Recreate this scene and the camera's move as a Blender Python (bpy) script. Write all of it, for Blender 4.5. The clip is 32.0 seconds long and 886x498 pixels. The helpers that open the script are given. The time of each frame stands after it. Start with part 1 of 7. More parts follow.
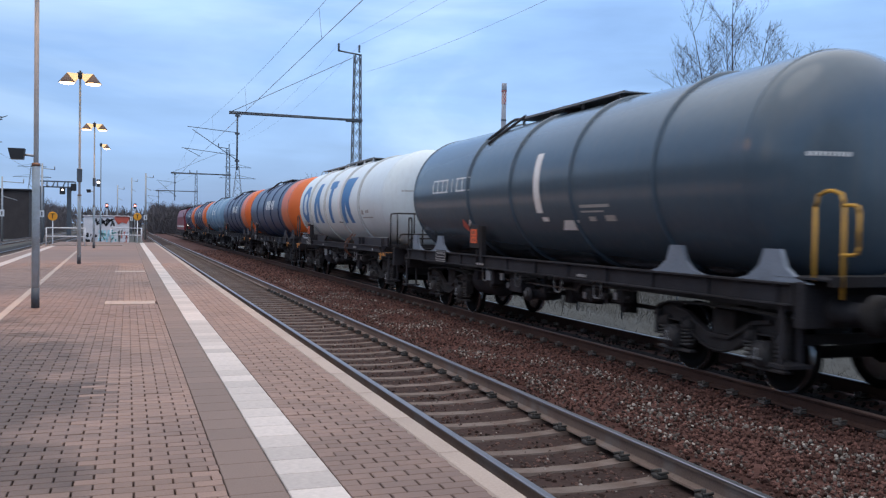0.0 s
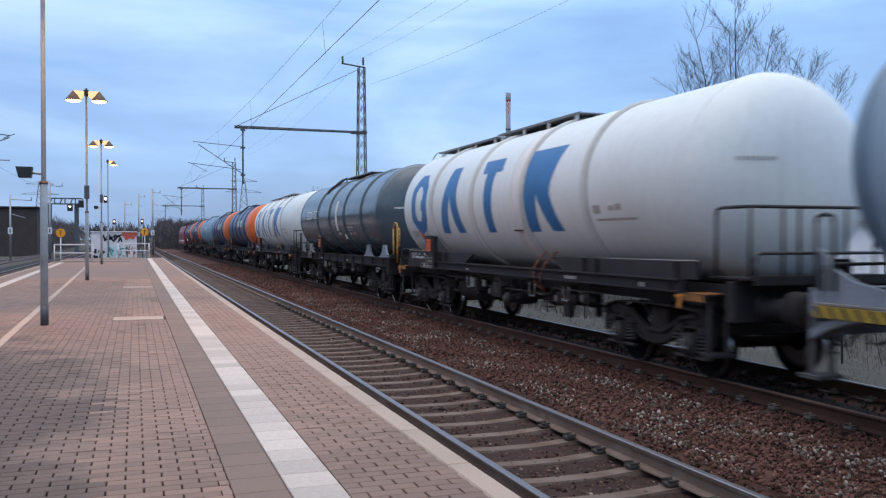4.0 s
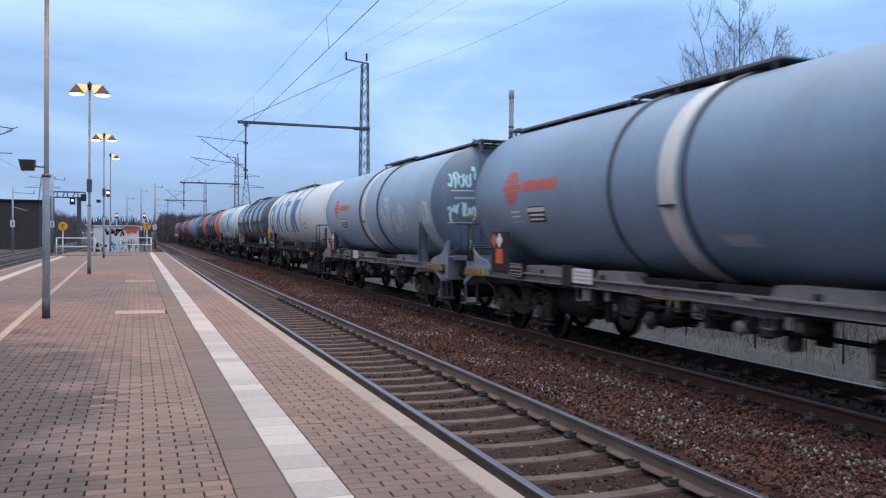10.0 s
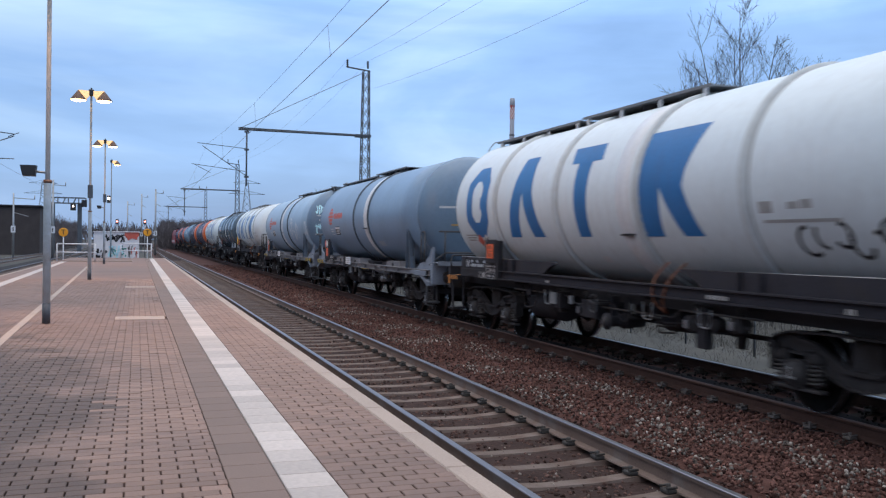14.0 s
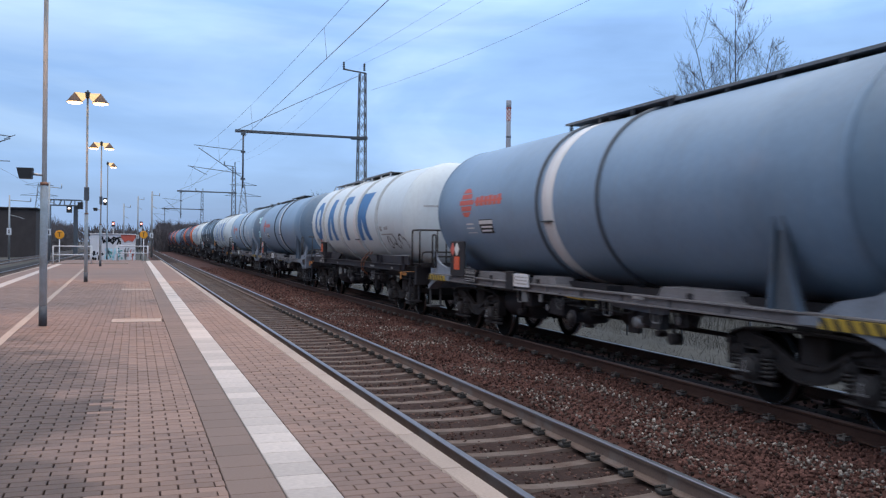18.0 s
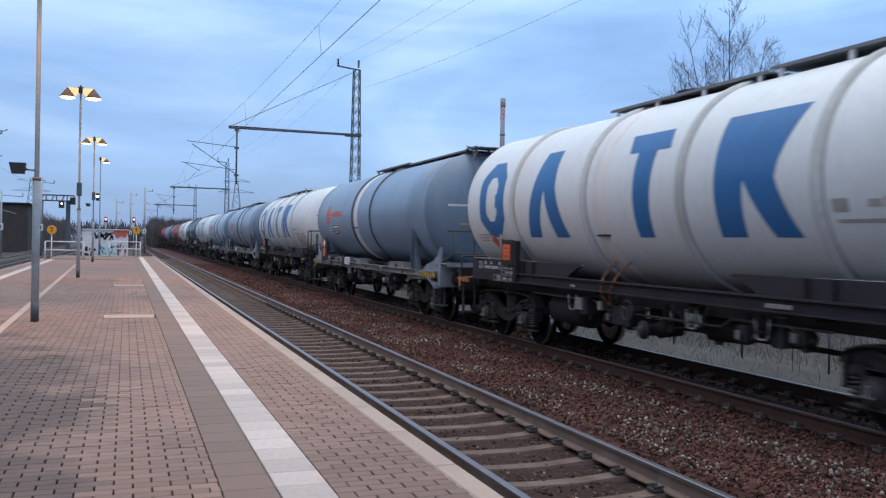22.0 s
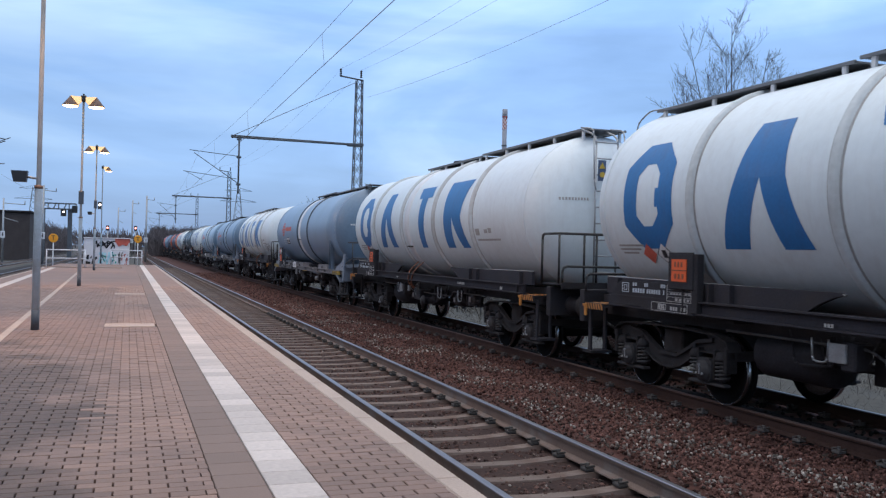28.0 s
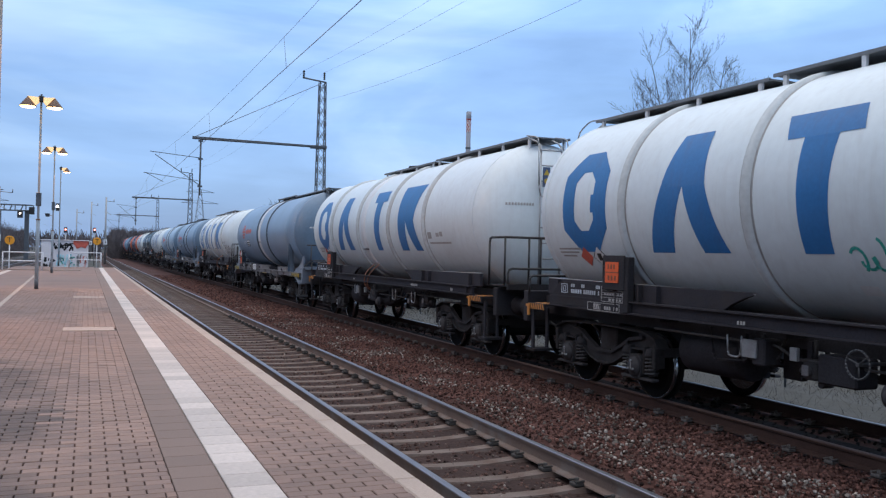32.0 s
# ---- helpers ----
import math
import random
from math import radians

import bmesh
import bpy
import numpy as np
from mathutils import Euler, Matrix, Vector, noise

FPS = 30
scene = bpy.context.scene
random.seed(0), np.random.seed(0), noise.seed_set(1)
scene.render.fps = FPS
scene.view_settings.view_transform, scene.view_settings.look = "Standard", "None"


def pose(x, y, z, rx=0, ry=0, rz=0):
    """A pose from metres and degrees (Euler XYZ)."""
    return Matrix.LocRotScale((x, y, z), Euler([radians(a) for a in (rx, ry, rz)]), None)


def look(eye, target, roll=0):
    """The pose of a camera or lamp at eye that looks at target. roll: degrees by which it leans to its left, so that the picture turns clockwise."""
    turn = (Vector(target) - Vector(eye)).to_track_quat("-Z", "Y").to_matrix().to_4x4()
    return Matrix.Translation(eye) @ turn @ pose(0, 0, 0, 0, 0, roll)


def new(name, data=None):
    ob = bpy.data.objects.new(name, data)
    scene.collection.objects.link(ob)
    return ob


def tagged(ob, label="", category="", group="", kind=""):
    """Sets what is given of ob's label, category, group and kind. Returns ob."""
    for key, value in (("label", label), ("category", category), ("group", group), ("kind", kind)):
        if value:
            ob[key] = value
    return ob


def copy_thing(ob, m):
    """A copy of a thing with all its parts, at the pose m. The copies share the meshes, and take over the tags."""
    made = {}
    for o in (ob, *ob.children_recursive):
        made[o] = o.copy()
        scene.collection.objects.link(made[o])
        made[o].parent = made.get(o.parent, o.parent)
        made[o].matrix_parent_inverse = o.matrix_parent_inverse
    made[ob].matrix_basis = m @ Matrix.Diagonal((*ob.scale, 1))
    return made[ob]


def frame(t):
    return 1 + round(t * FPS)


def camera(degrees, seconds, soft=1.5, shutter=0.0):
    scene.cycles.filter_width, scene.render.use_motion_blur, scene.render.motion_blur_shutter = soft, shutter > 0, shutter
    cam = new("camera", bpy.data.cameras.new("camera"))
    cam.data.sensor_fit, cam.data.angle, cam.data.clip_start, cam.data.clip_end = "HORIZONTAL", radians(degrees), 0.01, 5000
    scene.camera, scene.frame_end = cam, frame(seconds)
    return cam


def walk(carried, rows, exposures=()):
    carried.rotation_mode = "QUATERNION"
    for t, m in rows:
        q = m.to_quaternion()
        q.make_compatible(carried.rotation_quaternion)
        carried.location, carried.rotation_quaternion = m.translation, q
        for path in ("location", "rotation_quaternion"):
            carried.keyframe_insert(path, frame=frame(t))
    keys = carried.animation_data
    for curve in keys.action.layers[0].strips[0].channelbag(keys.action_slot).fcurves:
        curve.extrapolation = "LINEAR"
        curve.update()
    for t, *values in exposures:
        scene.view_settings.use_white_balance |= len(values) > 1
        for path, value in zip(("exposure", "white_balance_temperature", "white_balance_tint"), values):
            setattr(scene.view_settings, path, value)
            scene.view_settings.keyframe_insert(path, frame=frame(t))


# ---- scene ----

# ======== camera ========
cam = camera(53.9, 32.0, soft=1.25, shutter=0.9)
EYE = (0.0, 0.0, 1.378)


def aim(yaw, pitch, roll, *step):
    """The camera's pose: yaw to the right of the track's direction, pitch downwards, and a small step from where it stands."""
    a, b = radians(yaw), radians(pitch)
    way = Vector((math.sin(a) * math.cos(b), math.cos(a) * math.cos(b), -math.sin(b)))
    eye = Vector(EYE) + Vector(step)
    return look(eye, eye + way * 10, roll)


walk(cam, [(row[0], aim(*row[1:])) for row in (
    (0, 19.90, 1.33, 0.95, 0.002, 0.011, -0.006), (0.5, 19.96, 1.30, 0.95, 0.003, 0.012, 0.002), (1, 19.85, 1.13, 0.91, 0.002, 0.017, 0.004), (1.5, 19.79, 0.99, 0.63, -0.002, 0.002, 0.005),
    (2, 19.71, 0.89, 0.42, -0.003, -0.007, 0.005), (2.5, 19.59, 0.83, 0.20, -0.001, -0.012, 0.001), (3, 19.51, 0.78, 0.03, -0.001, -0.004, 0.002), (3.5, 19.44, 0.73, -0.04, 0.003, -0.001, 0.003),
    (5.5, 19.54, 0.53, 0.07, -0.020, -0.080, 0.007), (6, 19.55, 0.59, 0.09, -0.021, -0.095, 0.007), (6.5, 19.54, 0.64, 0.13, -0.019, -0.101, 0.008), (7, 19.51, 0.69, 0.17, -0.016, -0.097, 0.006),
    (7.5, 19.47, 0.72, 0.26, -0.009, -0.072, 0.002), (8, 19.41, 0.76, 0.34, -0.005, -0.038, 0.001), (8.5, 19.36, 0.80, 0.39, 0.003, -0.008, -0.001), (9, 19.33, 0.81, 0.47, 0.002, 0.014, -0.003),
    (9.5, 19.30, 0.83, 0.51, 0.007, 0.028, -0.004), (10, 19.33, 0.86, 0.51, 0.000, -0.000, 0.000), (10.5, 19.36, 0.77, 0.55, -0.004, -0.033, -0.002), (11, 19.40, 0.69, 0.57, -0.011, -0.059, 0.002),
    (11.5, 19.39, 0.59, 0.58, -0.010, -0.079, 0.001), (12, 19.39, 0.52, 0.62, -0.009, -0.074, -0.000), (12.5, 19.36, 0.46, 0.64, -0.008, -0.077, 0.002), (13, 19.35, 0.42, 0.70, -0.009, -0.060, 0.001),
    (13.5, 19.33, 0.38, 0.75, -0.007, -0.041, -0.001), (14, 19.31, 0.36, 0.79, -0.003, -0.027, -0.005), (14.5, 19.30, 0.39, 0.85, -0.007, -0.012, 0.001), (16.5, 19.30, 0.35, 0.95, -0.004, -0.017, -0.002),
    (17, 19.38, 0.31, 0.87, -0.007, -0.031, -0.002), (17.5, 19.45, 0.25, 0.81, -0.004, -0.034, -0.005), (18, 19.53, 0.23, 0.74, -0.010, -0.062, 0.000), (18.5, 19.61, 0.24, 0.69, -0.012, -0.058, 0.001),
    (19, 19.69, 0.28, 0.75, -0.017, -0.064, 0.003), (19.5, 19.77, 0.36, 0.76, -0.017, -0.059, 0.006), (20, 19.82, 0.39, 0.78, -0.015, -0.058, 0.004), (20.5, 19.86, 0.40, 0.83, -0.013, -0.049, 0.003),
    (21, 19.89, 0.42, 0.90, -0.012, -0.038, 0.004), (21.5, 19.89, 0.41, 0.98, -0.007, -0.018, -0.002), (22, 19.97, 0.38, 1.07, -0.014, -0.064, -0.001), (22.5, 20.05, 0.30, 1.10, -0.021, -0.131, 0.002),
    (23, 20.11, 0.21, 1.18, -0.026, -0.196, 0.003), (23.5, 20.17, 0.17, 1.17, -0.032, -0.268, 0.012), (24, 20.19, 0.10, 1.21, -0.033, -0.302, 0.011), (24.5, 20.17, 0.02, 1.19, -0.033, -0.313, 0.009),
    (25, 20.17, -0.07, 1.19, -0.037, -0.292, 0.009), (25.5, 20.12, -0.16, 1.18, -0.037, -0.257, 0.005), (27.5, 19.87, -0.30, 1.30, -0.013, -0.065, -0.002), (28, 19.87, -0.29, 1.38, -0.011, -0.026, 0.001),
    (28.5, 20.04, -0.28, 1.40, -0.008, -0.003, 0.000), (29, 20.30, -0.28, 1.38, -0.007, 0.006, 0.003), (29.5, 20.63, -0.30, 1.39, -0.010, 0.025, -0.001), (30, 20.94, -0.32, 1.34, -0.010, 0.006, 0.002),
    (30.5, 21.27, -0.36, 1.35, -0.014, -0.032, 0.008), (31, 21.59, -0.39, 1.31, -0.010, -0.062, 0.008), (31.5, 21.92, -0.45, 1.39, -0.018, -0.093, 0.014), (32, 22.23, -0.48, 1.37, -0.016, -0.146, 0.020))],
     exposures=((0, 0.0, 6500, 10), (10, 0.0, 6500, 10), (14, -0.03, 6470, 10), (22, -0.05, 6430, 10), (32, -0.06, 6400, 10)))

RAIL = -0.514          # top of the rails; the platform's surface is 0
NEAR_TRACK, TRAIN_TRACK, LEFT_TRACK = 3.59, 8.2, -6.5

# ======== world and sun ========
world = bpy.data.worlds.new("overcast_dusk")
scene.world = world
world.use_nodes = True
wn, wl = world.node_tree.nodes, world.node_tree.links
wn.clear()
w_out, w_bg = wn.new("ShaderNodeOutputWorld"), wn.new("ShaderNodeBackground")
w_sky = wn.new("ShaderNodeTexSky")
w_sky.sky_type, w_sky.sun_disc, w_sky.sun_elevation, w_sky.sun_rotation = "NISHITA", False, radians(14), radians(250)
w_co, w_map, w_sep = wn.new("ShaderNodeTexCoord"), wn.new("ShaderNodeMapping"), wn.new("ShaderNodeSeparateXYZ")
w_map.inputs["Scale"].default_value = (1.4, 1.4, 4.6)
w_noise = wn.new("ShaderNodeTexNoise")
w_noise.inputs["Scale"].default_value, w_noise.inputs["Detail"].default_value, w_noise.inputs["Distortion"].default_value = 1.5, 6, 0.5
w_noise.inputs["Roughness"].default_value = 0.5
w_ramp = wn.new("ShaderNodeValToRGB")
cr = w_ramp.color_ramp
cr.elements[0].position, cr.elements[0].color = 0.32, (0.195, 0.345, 0.66, 1)
cr.elements[1].position, cr.elements[1].color = 0.68, (0.51, 0.71, 1.0, 1)
e = cr.elements.new(0.5)
e.color = (0.288, 0.484, 0.865, 1)
w_up = wn.new("ShaderNodeMapRange")
w_up.inputs["From Min"].default_value, w_up.inputs["From Max"].default_value = 0.0, 0.35
w_up.inputs["To Min"].default_value, w_up.inputs["To Max"].default_value = 0.80, 1.17
w_mul = wn.new("ShaderNodeVectorMath")
w_mul.operation = "MULTIPLY"
w_scale, w_add = wn.new("ShaderNodeVectorMath"), wn.new("ShaderNodeVectorMath")
w_scale.operation, w_add.operation = "SCALE", "ADD"
w_scale.inputs["Scale"].default_value = 0.03
wl.new(w_co.outputs["Generated"], w_map.inputs["Vector"])
wl.new(w_map.outputs["Vector"], w_noise.inputs["Vector"])
wl.new(w_noise.outputs["Fac"], w_ramp.inputs["Fac"])
wl.new(w_co.outputs["Generated"], w_sep.inputs["Vector"])
wl.new(w_sep.outputs["Z"], w_up.inputs["Value"])
w_map2, w_fine, w_band = wn.new("ShaderNodeMapping"), wn.new("ShaderNodeTexNoise"), wn.new("ShaderNodeMapRange")
w_map2.inputs["Scale"].default_value = (1.5, 1.5, 13.0)
w_fine.inputs["Scale"].default_value, w_fine.inputs["Detail"].default_value, w_fine.inputs["Distortion"].default_value = 1.7, 5, 0.8
w_band.inputs["From Min"].default_value, w_band.inputs["From Max"].default_value = 0.33, 0.67
w_band.inputs["To Min"].default_value, w_band.inputs["To Max"].default_value = 0.91, 1.09
w_both = wn.new("ShaderNodeMath")
w_both.operation = "MULTIPLY"
wl.new(w_co.outputs["Generated"], w_map2.inputs["Vector"])
wl.new(w_map2.outputs["Vector"], w_fine.inputs["Vector"])
wl.new(w_fine.outputs["Fac"], w_band.inputs["Value"])
wl.new(w_band.outputs["Result"], w_both.inputs[0])
wl.new(w_up.outputs["Result"], w_both.inputs[1])
wl.new(w_ramp.outputs["Color"], w_mul.inputs[0])
wl.new(w_both.outputs[0], w_mul.inputs[1])
wl.new(w_sky.outputs["Color"], w_scale.inputs[0])
# the cloud cover is brighter and whiter overhead than towards the horizon
w_high, w_mix = wn.new("ShaderNodeMapRange"), wn.new("ShaderNodeMix")
w_high.inputs["From Min"].default_value, w_high.inputs["From Max"].default_value = 0.32, 0.85
w_high.interpolation_type = "SMOOTHSTEP"
w_mix.data_type = "RGBA"
w_mix.inputs["B"].default_value = (1.48, 1.49, 1.54, 1)
wl.new(w_sep.outputs["Z"], w_high.inputs["Value"])
wl.new(w_high.outputs["Result"], w_mix.inputs["Factor"])
wl.new(w_mul.outputs["Vector"], w_mix.inputs["A"])
w_side, w_dim = wn.new("ShaderNodeMapRange"), wn.new("ShaderNodeVectorMath")
w_side.interpolation_type = "SMOOTHSTEP"
w_side.inputs["From Min"].default_value, w_side.inputs["From Max"].default_value = -0.9, 0.1
w_side.inputs["To Min"].default_value, w_side.inputs["To Max"].default_value = 0.68, 1.0
w_dim.operation = "SCALE"
wl.new(w_sep.outputs["X"], w_side.inputs["Value"])
wl.new(w_mix.outputs["Result"], w_dim.inputs[0])
wl.new(w_side.outputs["Result"], w_dim.inputs["Scale"])
wl.new(w_dim.outputs["Vector"], w_add.inputs[0])
wl.new(w_scale.outputs["Vector"], w_add.inputs[1])
wl.new(w_add.outputs["Vector"], w_bg.inputs["Color"])
w_bg.inputs["Strength"].default_value = 1.1
wl.new(w_bg.outputs["Background"], w_out.inputs["Surface"])

sun_data = bpy.data.lights.new("sun", "SUN")
sun_data.energy, sun_data.angle, sun_data.color = 0.5, radians(40), (1.0, 0.93, 0.86)
sun = new("sun", sun_data)
sun.matrix_world = look((0, 0, 0), (0.12, 0.12, -0.98))


# ======== materials ========
def mat(name, color, rough=0.7, metal=0.0, vary=0.25, scale=3.0, fine=60.0, bump=0.15, tint=None, streak=None, per_object=0.0, island=0.0, emit=0.0, gloss=0.5, placed=False, dark_patch=None):
    """A painted, stone or metal surface: colour varied at two scales, fine relief, optional stains (tint) and vertical run-off streaks."""
    m = bpy.data.materials.new(name)
    m.use_nodes = True
    n, l = m.node_tree.nodes, m.node_tree.links
    bsdf = n["Principled BSDF"]
    co = n.new("ShaderNodeTexCoord")
    where = n.new("ShaderNodeNewGeometry").outputs["Position"] if placed else co.outputs["Object"]
    big, small = n.new("ShaderNodeTexNoise"), n.new("ShaderNodeTexNoise")
    big.inputs["Scale"].default_value, big.inputs["Detail"].default_value = scale, 5
    small.inputs["Scale"].default_value, small.inputs["Detail"].default_value = fine, 3
    l.new(where, big.inputs["Vector"])
    l.new(where, small.inputs["Vector"])
    total = n.new("ShaderNodeMath")
    total.operation = "ADD"
    l.new(big.outputs["Fac"], total.inputs[0])
    l.new(small.outputs["Fac"], total.inputs[1])
    rng = n.new("ShaderNodeMapRange")
    rng.inputs["From Min"].default_value, rng.inputs["From Max"].default_value = 0.6, 1.4
    rng.inputs["To Min"].default_value, rng.inputs["To Max"].default_value = 1 - vary, 1 + vary
    l.new(total.outputs[0], rng.inputs["Value"])
    val = rng.outputs["Result"]
    for source, amount in (("Object Info", per_object), ("Geometry", island)):
        if amount:
            src = n.new("ShaderNodeObjectInfo" if source == "Object Info" else "ShaderNodeNewGeometry")
            r2 = n.new("ShaderNodeMapRange")
            r2.inputs["To Min"].default_value, r2.inputs["To Max"].default_value = 1 - amount, 1 + amount
            l.new(src.outputs["Random" if source == "Object Info" else "Random Per Island"], r2.inputs["Value"])
            mm = n.new("ShaderNodeMath")
            mm.operation = "MULTIPLY"
            l.new(val, mm.inputs[0])
            l.new(r2.outputs["Result"], mm.inputs[1])
            val = mm.outputs[0]
    hue = n.new("ShaderNodeVectorMath")
    hue.operation = "SCALE"
    hue.inputs[0].default_value = color
    l.new(val, hue.inputs["Scale"])
    out = hue.outputs["Vector"]
    for stain, size, lo, hi, squash in ((tint, scale * 0.55, 0.52, 0.68, None), (streak, 1.0, 0.50, 0.75, (7.0, 7.0, 0.55))):
        if stain:
            mp = n.new("ShaderNodeMapping")
            if squash:
                mp.inputs["Scale"].default_value = squash
            mp.inputs["Location"].default_value = (3.1, 7.7, 1.3)
            ns = n.new("ShaderNodeTexNoise")
            ns.inputs["Scale"].default_value, ns.inputs["Detail"].default_value, ns.inputs["Roughness"].default_value = size, 6, 0.6
            r3 = n.new("ShaderNodeMapRange")
            r3.inputs["From Min"].default_value, r3.inputs["From Max"].default_value = lo, hi
            r3.inputs["To Max"].default_value = stain[3]
            mix = n.new("ShaderNodeMix")
            mix.data_type = "RGBA"
            mix.inputs["B"].default_value = (*stain[:3], 1)
            l.new(where, mp.inputs["Vector"])
            l.new(mp.outputs["Vector"], ns.inputs["Vector"])
            l.new(ns.outputs["Fac"], r3.inputs["Value"])
            l.new(r3.outputs["Result"], mix.inputs["Factor"])
            l.new(out, mix.inputs["A"])
            out = mix.outputs["Result"]
    if dark_patch:
        # an uneven patch of darker colour: middle, half widths, colour factor
        (cx, cy), (hx, hy), keep = dark_patch
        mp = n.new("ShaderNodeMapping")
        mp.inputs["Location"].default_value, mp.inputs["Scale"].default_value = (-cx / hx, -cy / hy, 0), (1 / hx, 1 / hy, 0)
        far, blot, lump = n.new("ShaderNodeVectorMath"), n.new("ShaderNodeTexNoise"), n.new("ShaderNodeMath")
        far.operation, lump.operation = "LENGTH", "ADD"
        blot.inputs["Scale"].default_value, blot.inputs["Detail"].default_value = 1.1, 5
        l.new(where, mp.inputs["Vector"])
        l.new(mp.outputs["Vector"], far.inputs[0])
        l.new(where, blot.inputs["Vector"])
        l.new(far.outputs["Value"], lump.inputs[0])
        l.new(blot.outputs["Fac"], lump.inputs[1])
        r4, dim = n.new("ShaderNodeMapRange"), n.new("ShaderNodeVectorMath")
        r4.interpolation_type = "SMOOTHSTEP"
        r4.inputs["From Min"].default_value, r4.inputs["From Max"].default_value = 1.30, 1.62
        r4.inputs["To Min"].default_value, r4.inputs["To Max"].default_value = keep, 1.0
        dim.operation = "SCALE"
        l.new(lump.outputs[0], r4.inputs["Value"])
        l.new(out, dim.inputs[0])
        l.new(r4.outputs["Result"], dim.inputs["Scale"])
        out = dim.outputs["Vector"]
    l.new(out, bsdf.inputs["Base Color"])
    bsdf.inputs["Roughness"].default_value, bsdf.inputs["Metallic"].default_value = rough, metal
    bsdf.inputs["Specular IOR Level"].default_value = gloss
    if bump:
        b = n.new("ShaderNodeBump")
        b.inputs["Strength"].default_value, b.inputs["Distance"].default_value = bump, 0.01
        l.new(small.outputs["Fac"], b.inputs["Height"])
        l.new(b.outputs["Normal"], bsdf.inputs["Normal"])
    if emit:
        l.new(out, bsdf.inputs["Emission Color"])
        bsdf.inputs["Emission Strength"].default_value = emit
    return m


